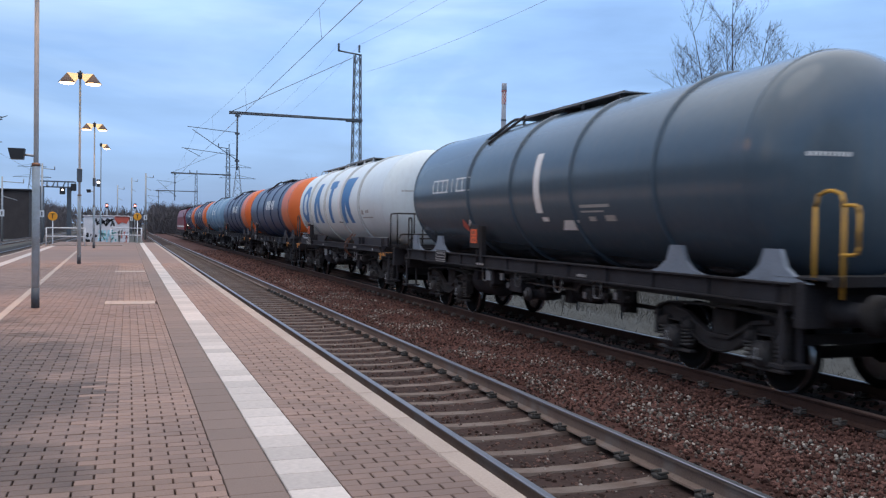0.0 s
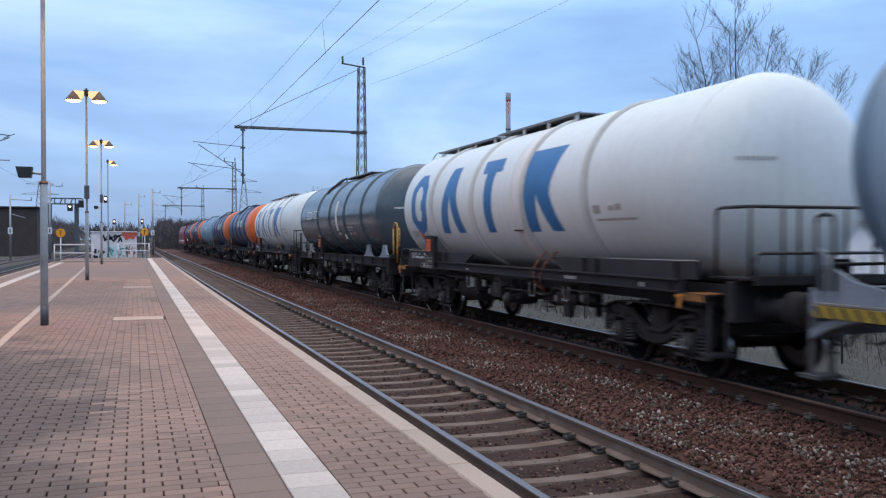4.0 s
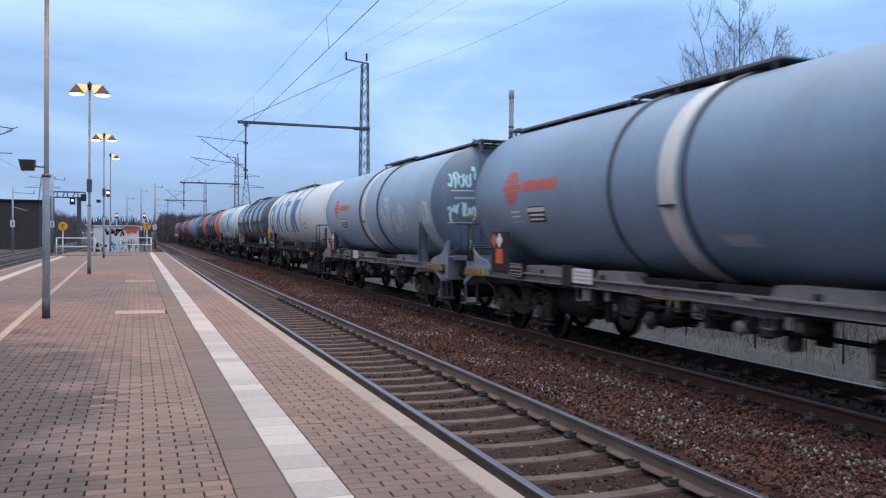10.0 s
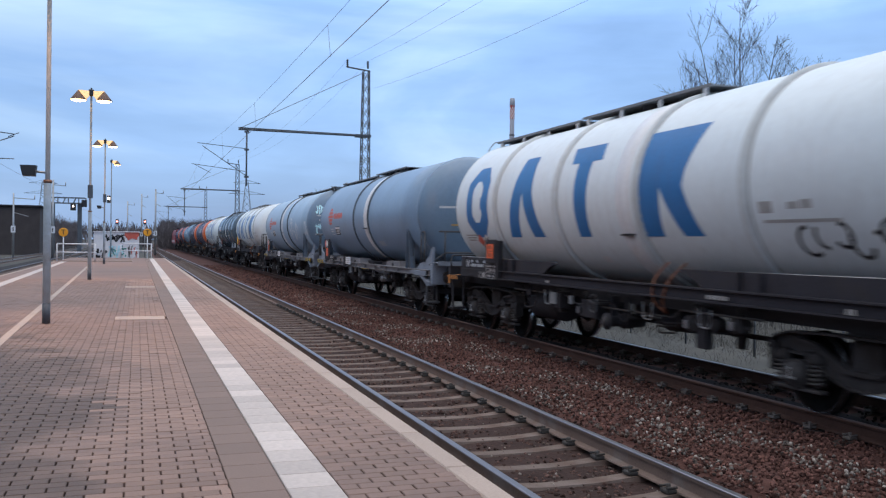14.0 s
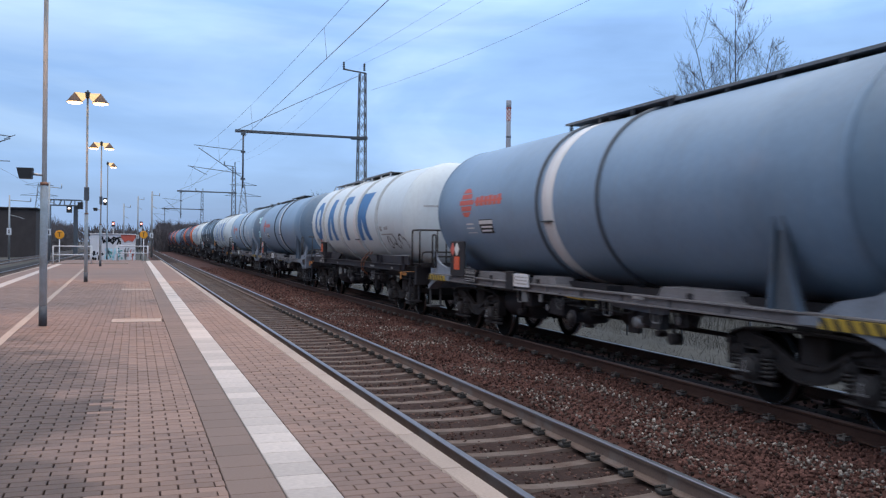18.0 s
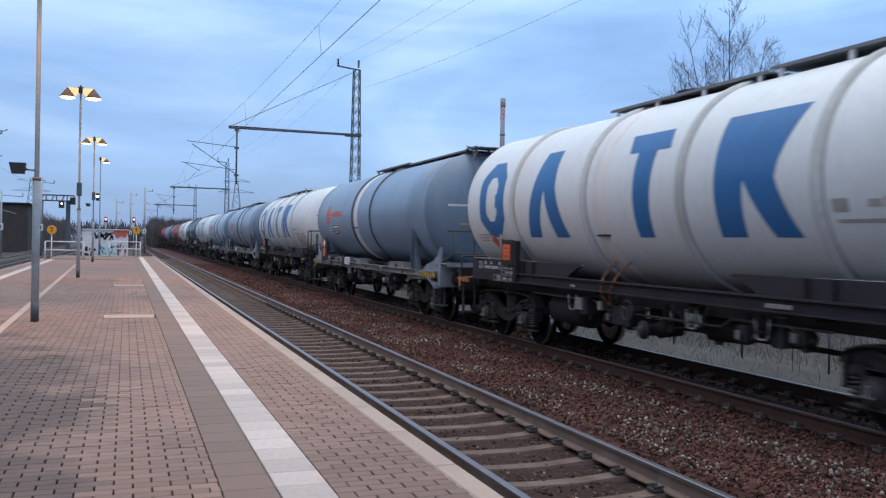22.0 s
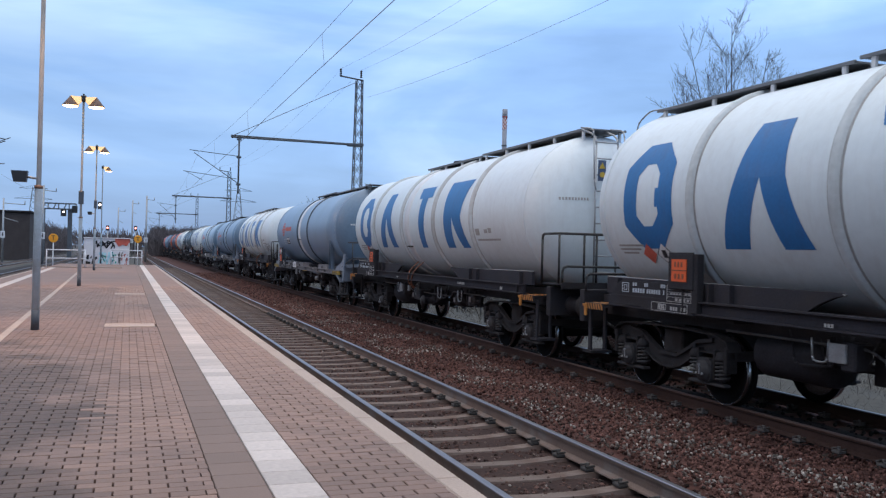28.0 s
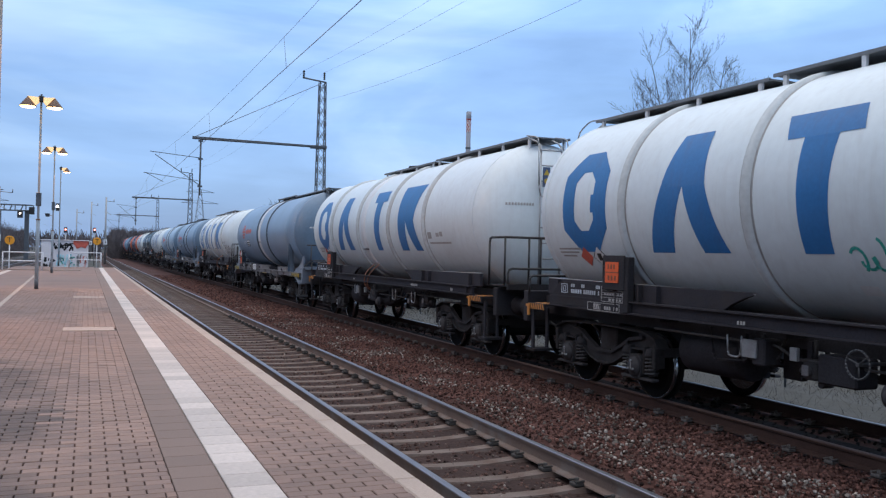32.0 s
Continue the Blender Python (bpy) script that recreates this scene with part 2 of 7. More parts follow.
M = {
    "white_tank": mat("white_tank_paint", (0.655, 0.722, 0.755), 0.38, vary=0.06, scale=0.7, fine=9, bump=0.02, tint=(0.52, 0.52, 0.52, 0.22), streak=(0.42, 0.41, 0.40, 0.22)),
    "grey_tank": mat("grey_blue_tank_paint", (0.202, 0.302, 0.430), 0.36, vary=0.08, scale=0.8, fine=9, bump=0.02, tint=(0.14, 0.20, 0.275, 0.5), streak=(0.25, 0.31, 0.37, 0.35)),
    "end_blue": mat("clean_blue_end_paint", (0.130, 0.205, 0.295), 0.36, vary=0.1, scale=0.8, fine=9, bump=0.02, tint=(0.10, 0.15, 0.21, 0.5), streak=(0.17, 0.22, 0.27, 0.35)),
    "ring_white": mat("dusty_white_ring_paint", (0.54, 0.575, 0.59), 0.85, vary=0.14, scale=1.2, fine=14, bump=0.05, tint=(0.36, 0.355, 0.35, 0.5), gloss=0.1),
    "dark_tank": mat("dark_grey_tank_paint", (0.070, 0.102, 0.135), 0.2, vary=0.08, scale=0.8, fine=9, bump=0.01, streak=(0.13, 0.13, 0.13, 0.25)),
    "navy_tank": mat("navy_tank_paint", (0.03, 0.05, 0.11), 0.35, vary=0.1, scale=0.8, fine=9, bump=0.02, streak=(0.10, 0.10, 0.12, 0.4)),
    "pale_blue_tank": mat("pale_blue_tank_paint", (0.17, 0.29, 0.42), 0.45, vary=0.1, scale=0.8, fine=9, bump=0.02, streak=(0.10, 0.10, 0.12, 0.4)),
    "orange": mat("orange_paint", (0.66, 0.135, 0.028), 0.45, vary=0.1, scale=2, fine=30, bump=0.02),
    "plate_orange": mat("orange_plate_paint", (0.72, 0.12, 0.03), 0.5, vary=0.12, scale=6, fine=60, bump=0.02),
    "blue_mark": mat("blue_letter_paint", (0.022, 0.155, 0.40), 0.42, vary=0.12, scale=1.5, fine=20, bump=0.02, streak=(0.06, 0.10, 0.22, 0.4)),
    "red_mark": mat("red_paint", (0.60, 0.125, 0.085), 0.5, vary=0.15, scale=4, fine=40, bump=0.02),
    "white_mark": mat("white_lettering_paint", (0.72, 0.72, 0.72), 0.5, vary=0.15, scale=6, fine=60, bump=0.02),
    "grey_mark": mat("grey_lettering_paint", (0.34, 0.335, 0.33), 0.6, vary=0.2, scale=8, fine=60, bump=0.02),
    "pale_mark": mat("faded_white_spray", (0.40, 0.44, 0.49), 0.6, vary=0.25, scale=6, fine=60, bump=0.02),
    "chalk_mark": mat("chalky_white_spray", (0.66, 0.69, 0.72), 0.6, vary=0.25, scale=6, fine=60, bump=0.02),
    "teal_mark": mat("teal_spray_paint", (0.04, 0.36, 0.30), 0.6, vary=0.2, scale=6, fine=60, bump=0.02),
    "cyan_mark": mat("pale_cyan_spray_paint", (0.52, 0.84, 0.92), 0.6, vary=0.2, scale=6, fine=60, bump=0.02),
    "rib": mat("dark_rubbed_rib", (0.075, 0.095, 0.12), 0.5, vary=0.2, scale=3, fine=30, bump=0.05),
    "sign_blue": mat("dull_blue_plate", (0.055, 0.085, 0.16), 0.5, vary=0.15, scale=8, fine=60, bump=0.02),
    "band": mat("white_band_paint", (0.70, 0.71, 0.73), 0.4, vary=0.08, scale=2, fine=20, bump=0.02, streak=(0.45, 0.44, 0.42, 0.5)),
    "frame": mat("dirty_dark_underframe", (0.034, 0.033, 0.038), 0.7, vary=0.35, scale=2.5, fine=40, bump=0.25, tint=(0.034, 0.027, 0.022, 0.6), gloss=0.15),
    "grey_frame": mat("dirty_grey_underframe", (0.075, 0.078, 0.084), 0.65, vary=0.3, scale=2.5, fine=40, bump=0.2, tint=(0.06, 0.05, 0.042, 0.6), gloss=0.15),
    "bogie": mat("sooty_bogie_steel", (0.038, 0.036, 0.0375), 0.75, vary=0.4, scale=4, fine=50, bump=0.3, tint=(0.022, 0.016, 0.012, 0.6), gloss=0.15),
    "sole": mat("purplish_grey_sole_paint", (0.032, 0.030, 0.037), 0.65, vary=0.3, scale=2.5, fine=40, bump=0.2, tint=(0.042, 0.034, 0.031, 0.6), gloss=0.25),
    "fin": mat("dull_blue_grey_paint", (0.08, 0.118, 0.17), 0.5, vary=0.2, scale=2, fine=30, bump=0.05, tint=(0.075, 0.085, 0.10, 0.6)),
    "grime": mat("dull_grey_paint", (0.33, 0.325, 0.32), 0.6, vary=0.25, scale=3, fine=20, bump=0.03),
    "dusty_tank": mat("dusty_grey_tank_paint", (0.315, 0.445, 0.585), 0.45, vary=0.1, scale=0.8, fine=9, bump=0.02, tint=(0.25, 0.345, 0.445, 0.5), streak=(0.44, 0.51, 0.58, 0.5)),
    "axle_grey": mat("dusty_axle_box_steel", (0.048, 0.046, 0.048), 0.7, vary=0.35, scale=6, fine=50, bump=0.2, gloss=0.3),
    "walk_grey": mat("weathered_walkway_steel", (0.16, 0.17, 0.185), 0.6, vary=0.2, scale=5, fine=50, bump=0.1),
    "pale_frame": mat("dirty_pale_grey_frame", (0.185, 0.18, 0.19), 0.65, vary=0.3, scale=2.5, fine=40, bump=0.2, tint=(0.07, 0.06, 0.052, 0.6), gloss=0.3),
    "end_paint": mat("dusty_blue_grey_end_paint", (0.20, 0.235, 0.29), 0.55, vary=0.25, scale=2, fine=30, bump=0.06, tint=(0.085, 0.082, 0.085, 0.6)),
    "hose": mat("orange_brown_hose", (0.20, 0.075, 0.04), 0.6, vary=0.2, scale=6, fine=40, bump=0.05),
    "wagon_reflection_head": mat("brown_wagon_reflection_head", (0.10, 0.062, 0.05), 0.7, vary=0.2, scale=3, fine=60, bump=0.15, gloss=0.3),
    "ballast_dark": mat("very_dark_ballast", (0.020, 0.017, 0.016), 0.95, vary=0.5, scale=2, fine=24, bump=0.8, gloss=0.1),
    "left_ballast": mat("dark_grey_ballast", (0.034, 0.032, 0.034), 0.95, vary=0.5, scale=1.5, fine=20, bump=0.8, gloss=0.15),
    "bed_dark": mat("dark_track_bed", (0.040, 0.025, 0.022), 0.95, vary=0.5, scale=2, fine=24, bump=0.8, gloss=0.15),
    "dark_sleeper": mat("very_dark_sleeper", (0.050, 0.040, 0.036), 0.9, vary=0.3, scale=3, fine=70, bump=0.35, per_object=0.15, gloss=0.15),
    "spring": mat("dusty_spring_steel", (0.058, 0.056, 0.056), 0.6, vary=0.3, scale=6, fine=40, bump=0.1),
    "wheel": mat("dark_wheel_steel", (0.007, 0.0065, 0.0065), 0.85, vary=0.3, scale=5, fine=40, bump=0.15, gloss=0.15),
    "tread": mat("bright_wheel_tread", (0.55, 0.56, 0.58), 0.25, metal=1.0, vary=0.1, bump=0.02),
    "rail_head": mat("polished_rail_head", (0.23, 0.23, 0.245), 0.40, metal=1.0, vary=0.1, scale=2, bump=0.03),
    "rail_web": mat("rusty_rail_web", (0.15, 0.105, 0.085), 0.8, vary=0.3, scale=3, fine=60, bump=0.25, tint=(0.20, 0.19, 0.185, 0.6)),
    "rail_rust": mat("brown_rail_web", (0.058, 0.034, 0.028), 0.85, vary=0.3, scale=3, fine=60, bump=0.25, gloss=0.15),
    "pale_clip": mat("dusty_rail_clip", (0.095, 0.085, 0.08), 0.85, vary=0.35, bump=0.2),
    "clip": mat("black_rail_clip", (0.035, 0.032, 0.03), 0.8, vary=0.3, bump=0.2),
    "sleeper": mat("weathered_concrete_sleeper", (0.155, 0.124, 0.11), 0.85, vary=0.22, scale=3, fine=70, bump=0.35, tint=(0.10, 0.062, 0.048, 0.7), per_object=0.12, gloss=0.15),
    "ballast": mat("rusty_ballast", (0.084, 0.042, 0.036), 0.95, vary=0.55, scale=1.3, fine=24, bump=1.0, tint=(0.045, 0.021, 0.016, 0.7), gloss=0.15),
    "stone": mat("ballast_stone", (0.102, 0.051, 0.042), 0.9, vary=0.3, scale=20, fine=120, bump=0.3, island=0.75, gloss=0.15),
    "grey_stone": mat("grey_brown_ballast_stone", (0.10, 0.079, 0.069), 0.9, vary=0.3, scale=20, fine=120, bump=0.3, island=0.75, gloss=0.15),
    "bed_stone": mat("dark_ballast_stone", (0.078, 0.046, 0.039), 0.9, vary=0.3, scale=20, fine=120, bump=0.3, island=0.8, gloss=0.15),
    "pale_stone": mat("pale_ballast_stone", (0.25, 0.22, 0.195), 0.9, vary=0.3, scale=20, fine=120, bump=0.3, island=0.65),
    "paver": mat("pink_grey_paver", (0.222, 0.140, 0.109), 0.75, vary=0.18, scale=0.45, fine=90, bump=0.3, tint=(0.135, 0.092, 0.080, 0.8), per_object=0.14, island=0.14, placed=True, ),
    "dark_paver": mat("dark_patchy_paver", (0.200, 0.127, 0.101), 0.72, vary=0.22, scale=0.4, fine=90, bump=0.3, tint=(0.120, 0.084, 0.074, 0.8), per_object=0.14, island=0.14, placed=True, dark_patch=((-2.7, 6.5), (2.4, 8.0), 0.48)),
    "dark_paver_far": mat("far_dark_pavers", (0.186, 0.116, 0.091), 0.75, vary=0.2, scale=0.5, fine=9, bump=0.2, tint=(0.17, 0.12, 0.105, 0.5)),
    "paver_far": mat("far_pavers", (0.217, 0.133, 0.101), 0.75, vary=0.16, scale=0.5, fine=9, bump=0.2, tint=(0.22, 0.16, 0.145, 0.5)),
    "joint": mat("dark_joint_sand", (0.055, 0.038, 0.032), 0.95, vary=0.3, scale=4, fine=80, bump=0.3),
    "white_tile": mat("white_guide_tile", (0.475, 0.41, 0.375), 0.7, vary=0.16, scale=3.0, fine=28, bump=0.2, tint=(0.36, 0.31, 0.29, 0.75), per_object=0.17),
    "grey_slab": mat("dark_grey_slab", (0.185, 0.127, 0.104), 0.8, vary=0.14, scale=1.5, fine=80, bump=0.25, tint=(0.14, 0.115, 0.105, 0.5), per_object=0.08),
    "coping": mat("concrete_platform_edge", (0.37, 0.29, 0.245), 0.8, vary=0.18, scale=1.5, fine=60, bump=0.3, tint=(0.23, 0.19, 0.17, 0.6), per_object=0.06),
    "concrete": mat("grey_concrete", (0.30, 0.285, 0.27), 0.85, vary=0.2, scale=1.5, fine=50, bump=0.3, tint=(0.2, 0.18, 0.165, 0.6)),
    "galv": mat("galvanised_steel", (0.33, 0.345, 0.36), 0.45, metal=0.55, vary=0.2, scale=6, fine=50, bump=0.08, tint=(0.24, 0.23, 0.22, 0.5)),
    "pole_top": mat("weathered_pole_steel", (0.165, 0.190, 0.215), 0.55, vary=0.2, scale=6, fine=50, bump=0.08),
    "pole_foot": mat("light_grey_pole_paint", (0.40, 0.48, 0.53), 0.55, vary=0.22, scale=6, fine=50, bump=0.08, tint=(0.22, 0.21, 0.20, 0.5)),
    "white_rail": mat("white_railing_paint", (0.66, 0.67, 0.70), 0.45, vary=0.1, scale=4, fine=50, bump=0.05),
    "dark_steel": mat("dark_mast_steel", (0.085, 0.098, 0.115), 0.6, metal=0.2, vary=0.3, scale=3, fine=40, bump=0.15),
    "black": mat("black_housing", (0.018, 0.018, 0.02), 0.5, vary=0.2, bump=0.05),
    "wire": mat("dark_wire", (0.20, 0.21, 0.235), 0.6, vary=0.1, bump=0),
    "yellow": mat("yellow_handrail_paint", (0.56, 0.30, 0.035), 0.5, vary=0.15, scale=6, fine=60, bump=0.05, tint=(0.25, 0.15, 0.05, 0.5)),
    "amber": mat("worn_orange_step_paint", (0.50, 0.20, 0.035), 0.6, vary=0.25, scale=8, fine=60, bump=0.1, tint=(0.16, 0.09, 0.05, 0.6)),
    "hazard": mat("worn_yellow_black_paint", (0.48, 0.33, 0.04), 0.6, vary=0.2, scale=8, fine=60, bump=0.1),
    "loco_red": mat("red_locomotive_paint", (0.20, 0.02, 0.03), 0.4, vary=0.1, scale=2, fine=30, bump=0.02, tint=(0.16, 0.03, 0.03, 0.4)),
    "glass_dark": mat("dark_window_glass", (0.01, 0.012, 0.016), 0.08, vary=0.05, bump=0, gloss=0.8),
    "bark": mat("grey_bark", (0.038, 0.032, 0.032), 0.9, vary=0.3, scale=6, fine=40, bump=0.5),
    "thicket": mat("brown_winter_thicket", (0.098, 0.088, 0.094), 0.95, vary=0.4, scale=1, fine=12, bump=0, island=0.5),
    "field": mat("winter_ground", (0.048, 0.047, 0.041), 0.95, vary=0.35, scale=0.35, fine=9, bump=0.6, tint=(0.074, 0.070, 0.060, 0.7)),
    "dry_grass": mat("pale_dry_grass", (0.066, 0.064, 0.056), 0.95, vary=0.3, scale=2, fine=30, bump=0, island=0.3),
    "shed": mat("dirty_white_shed_wall", (0.80, 0.78, 0.80), 0.8, vary=0.12, scale=1.2, fine=20, bump=0.1, tint=(0.36, 0.34, 0.36, 0.5)),
    "brick_dark": mat("dark_brick_wall", (0.05, 0.042, 0.042), 0.9, vary=0.3, scale=0.8, fine=12, bump=0.2),
    "chimney": mat("pale_chimney_concrete", (0.30, 0.315, 0.36), 0.85, vary=0.12, scale=0.1, fine=1, bump=0.05),
    "chimney_red": mat("red_chimney_band", (0.36, 0.07, 0.06), 0.8, vary=0.12, scale=0.1, fine=1, bump=0.05),
    "lamp_shade": mat("brown_lamp_shade", (0.15, 0.08, 0.052), 0.5, vary=0.1, bump=0.03),
    "lamp_glow": mat("warm_lamp_glow", (1.0, 0.60, 0.26), 0.4, vary=0.03, bump=0, emit=6.0),
    "lamp_spill": mat("lit_lamp_reflector", (0.95, 0.60, 0.28), 0.5, vary=0.05, bump=0, emit=0.9),
    "signal_red": mat("red_signal_light", (1.0, 0.30, 0.24), 0.4, vary=0.02, bump=0, emit=5.0),
    "signal_white": mat("white_signal_light", (1.0, 0.85, 0.72), 0.4, vary=0.02, bump=0, emit=5.0),
    "sign_yellow": mat("yellow_sign", (0.85, 0.36, 0.02), 0.45, vary=0.05, bump=0.02),
}


# ======== mesh helpers ========
def box(bm, x0, x1, y0, y1, z0, z1, bevel=0.0):
    vs = [bm.verts.new((x, y, z)) for z in (z0, z1) for y in (y0, y1) for x in (x0, x1)]
    fs = [bm.faces.new([vs[i] for i in q]) for q in ((0, 2, 3, 1), (4, 5, 7, 6), (0, 1, 5, 4), (2, 6, 7, 3), (0, 4, 6, 2), (1, 3, 7, 5))]
    if bevel:
        bmesh.ops.bevel(bm, geom=list({e for f in fs for e in f.edges}), offset=bevel, segments=1, affect="EDGES")


def rod(bm, p, q, r, seg=8, r2=None, smooth=True):
    p, q = Vector(p), Vector(q)
    d = (q - p).normalized()
    a = d.orthogonal().normalized()
    b = d.cross(a)
    r2 = r if r2 is None else r2
    rings = [[bm.verts.new(c + (a * math.cos(2 * math.pi * i / seg) + b * math.sin(2 * math.pi * i / seg)) * rr) for i in range(seg)] for c, rr in ((p, r), (q, r2))]
    for i in range(seg):
        j = (i + 1) % seg
        bm.faces.new((rings[0][i], rings[0][j], rings[1][j], rings[1][i])).smooth = smooth
    bm.faces.new(rings[0][::-1])
    bm.faces.new(rings[1])


def pipe(bm, pts, r, seg=8):
    for p, q in zip(pts, pts[1:]):
        d = (Vector(q) - Vector(p)).normalized() * r * 0.5
        rod(bm, Vector(p) - d, Vector(q) + d, r, seg)


def bent(pts, cut=0.08):
    """The points of a pipe with its corners rounded off."""
    out = [Vector(pts[0])]
    for a, b, c in zip(pts, pts[1:], pts[2:]):
        a, b, c = Vector(a), Vector(b), Vector(c)
        p, q = b + (a - b).normalized() * cut, b + (c - b).normalized() * cut
        out += [p, (p + q + b * 2) / 4, q]
    return out + [Vector(pts[-1])]


def lathe(bm, profile, seg=40, cx=0.0, cz=0.0, axis="y"):
    """Turns (along, radius) pairs about an axis along y (or x, z)."""
    rings = []
    for u, r in profile:
        ring = []
        for i in range(seg):
            a = 2 * math.pi * i / seg
            c, s = math.cos(a) * max(r, 1e-4), math.sin(a) * max(r, 1e-4)
            ring.append(bm.verts.new({"y": (cx + c, u, cz + s), "x": (u, cx + c, cz + s), "z": (cx + c, cz + s, u)}[axis]))
        rings.append(ring)
    for a, b in zip(rings, rings[1:]):
        for i in range(seg):
            j = (i + 1) % seg
            bm.faces.new((a[i], a[j], b[j], b[i])).smooth = True
    bm.faces.new(rings[0])
    bm.faces.new(rings[-1])


def prism(bm, poly, lo, hi, axis="x"):
    """A flat outline pushed through from lo to hi; the outline is given in the two other axes."""
    place = {"x": lambda u, v, w: (w, u, v), "y": lambda u, v, w: (u, w, v), "z": lambda u, v, w: (u, v, w)}[axis]
    a, b = [[bm.verts.new(place(u, v, w)) for u, v in poly] for w in (lo, hi)]
    bm.faces.new(a)
    bm.faces.new(b[::-1])
    for i in range(len(poly)):
        j = (i + 1) % len(poly)
        bm.faces.new((a[i], b[i], b[j], a[j]))


def mesh_of(name, bm, *materials):
    bmesh.ops.recalc_face_normals(bm, faces=bm.faces[:])
    me = bpy.data.meshes.new(name)
    bm.to_mesh(me)
    bm.free()
    for m in materials:
        me.materials.append(m)
    return me


def part(name, bm, material, parent, label=""):
    ob = new(name, mesh_of(name, bm, material))
    ob.parent = parent
    return tagged(ob, label)


def piece(name, mesh, parent, m=None):
    ob = new(name, mesh)
    ob.parent = parent
    if m is not None:
        ob.matrix_basis = m
    return ob


def thing(name, bm, material, label, category, group="", kind=""):
    return tagged(new(name, mesh_of(name, bm, material)), label, category, group, kind)


def holder(name, label, category, group="", kind="", at=None):
    ob = tagged(new(name), label, category, group, kind)
    if at is not None:
        ob.matrix_basis = at
    return ob


def soup(name, verts, faces, material, smooth=False):
    """A mesh of many small solids from numpy arrays."""
    me = bpy.data.meshes.new(name)
    me.from_pydata(verts.tolist(), [], faces.tolist())
    me.materials.append(material)
    if smooth:
        me.polygons.foreach_set("use_smooth", [True] * len(me.polygons))
    return me


def many(base_v, base_f, mats):
    """One set of vertices and faces out of many placed copies (mats: n x 3 x 4)."""
    v = np.einsum("nij,kj->nki", mats[:, :, :3], base_v) + mats[:, None, :, 3]
    f = (np.arange(len(mats))[:, None, None] * len(base_v) + base_f[None]).reshape(-1, base_f.shape[1])
    return v.reshape(-1, 3), f


# ======== ground, platform and tracks ========
rng = np.random.default_rng(7)


def ground():
    bm = bmesh.new()
    xs = np.concatenate([[-3000, -600, -120, -30], np.linspace(-12, 12.2, 6), [14.0, 17.0, 24, 40, 120, 600, 3000]])
    ys = np.concatenate([[-1500, -300, -60, -20], np.linspace(-5, 75, 9), [110, 160, 300, 900, 4000]])
    rows = []
    for y in ys:
        rows.append([bm.verts.new((x, y, -0.95 if abs(x) < 13 else (-1.1 if x > 0 else -0.9))) for x in xs])
    for a, b in zip(rows, rows[1:]):
        for i in range(len(xs) - 1):
            bm.faces.new((a[i], a[i + 1], b[i + 1], b[i]))
    thing("ground", bm, M["field"], "brown winter ground along the railway", "ground", kind="structure")


ground()


def ballast_bed(name, x0, x1, y0, y1, top, label):
    bm = bmesh.new()
    nx, ny = max(2, int((x1 - x0) / 0.25)), int(min(y1 - y0, 60) / 0.25)
    ys = list(np.linspace(y0, min(y1, y0 + 60), ny)) + ([y1] if y1 > y0 + 60 else [])
    rows = []
    for y in ys:
        row = []
        for i in range(nx + 1):
            x = x0 + (x1 - x0) * i / nx
            edge = min(x - x0, x1 - x)
            dip = 0.045 if name == "ballast_bed" and abs(x - NEAR_TRACK) < 1.45 else 0.0
            z = top - dip - max(0.0, 0.35 - edge) * 0.6 + 0.022 * noise.noise(Vector((x * 1.7, y * 1.7, 3.0))) + 0.02 * noise.noise(Vector((x * 6, y * 6, 9.0)))
            row.append(bm.verts.new((x, y, z)))
        rows.append(row)
    for a, b in zip(rows, rows[1:]):
        for i in range(nx):
            bm.faces.new((a[i], a[i + 1], b[i + 1], b[i])).smooth = True
    thing(name, bm, M[{"ballast_strip": "ballast_dark", "ballast_bed_left": "left_ballast", "track_bed": "bed_dark"}.get(name, "ballast")], label, "ballast", kind="structure")


ballast_bed("ballast_bed", 1.97, 9.8, -12.0, 400.0, RAIL - 0.215, "rust-brown crushed stone ballast between the rails")
ballast_bed("ballast_bed_left", -9.6, -4.75, -6.0, 400.0, RAIL - 0.22, "dark crushed stone ballast on the other track")


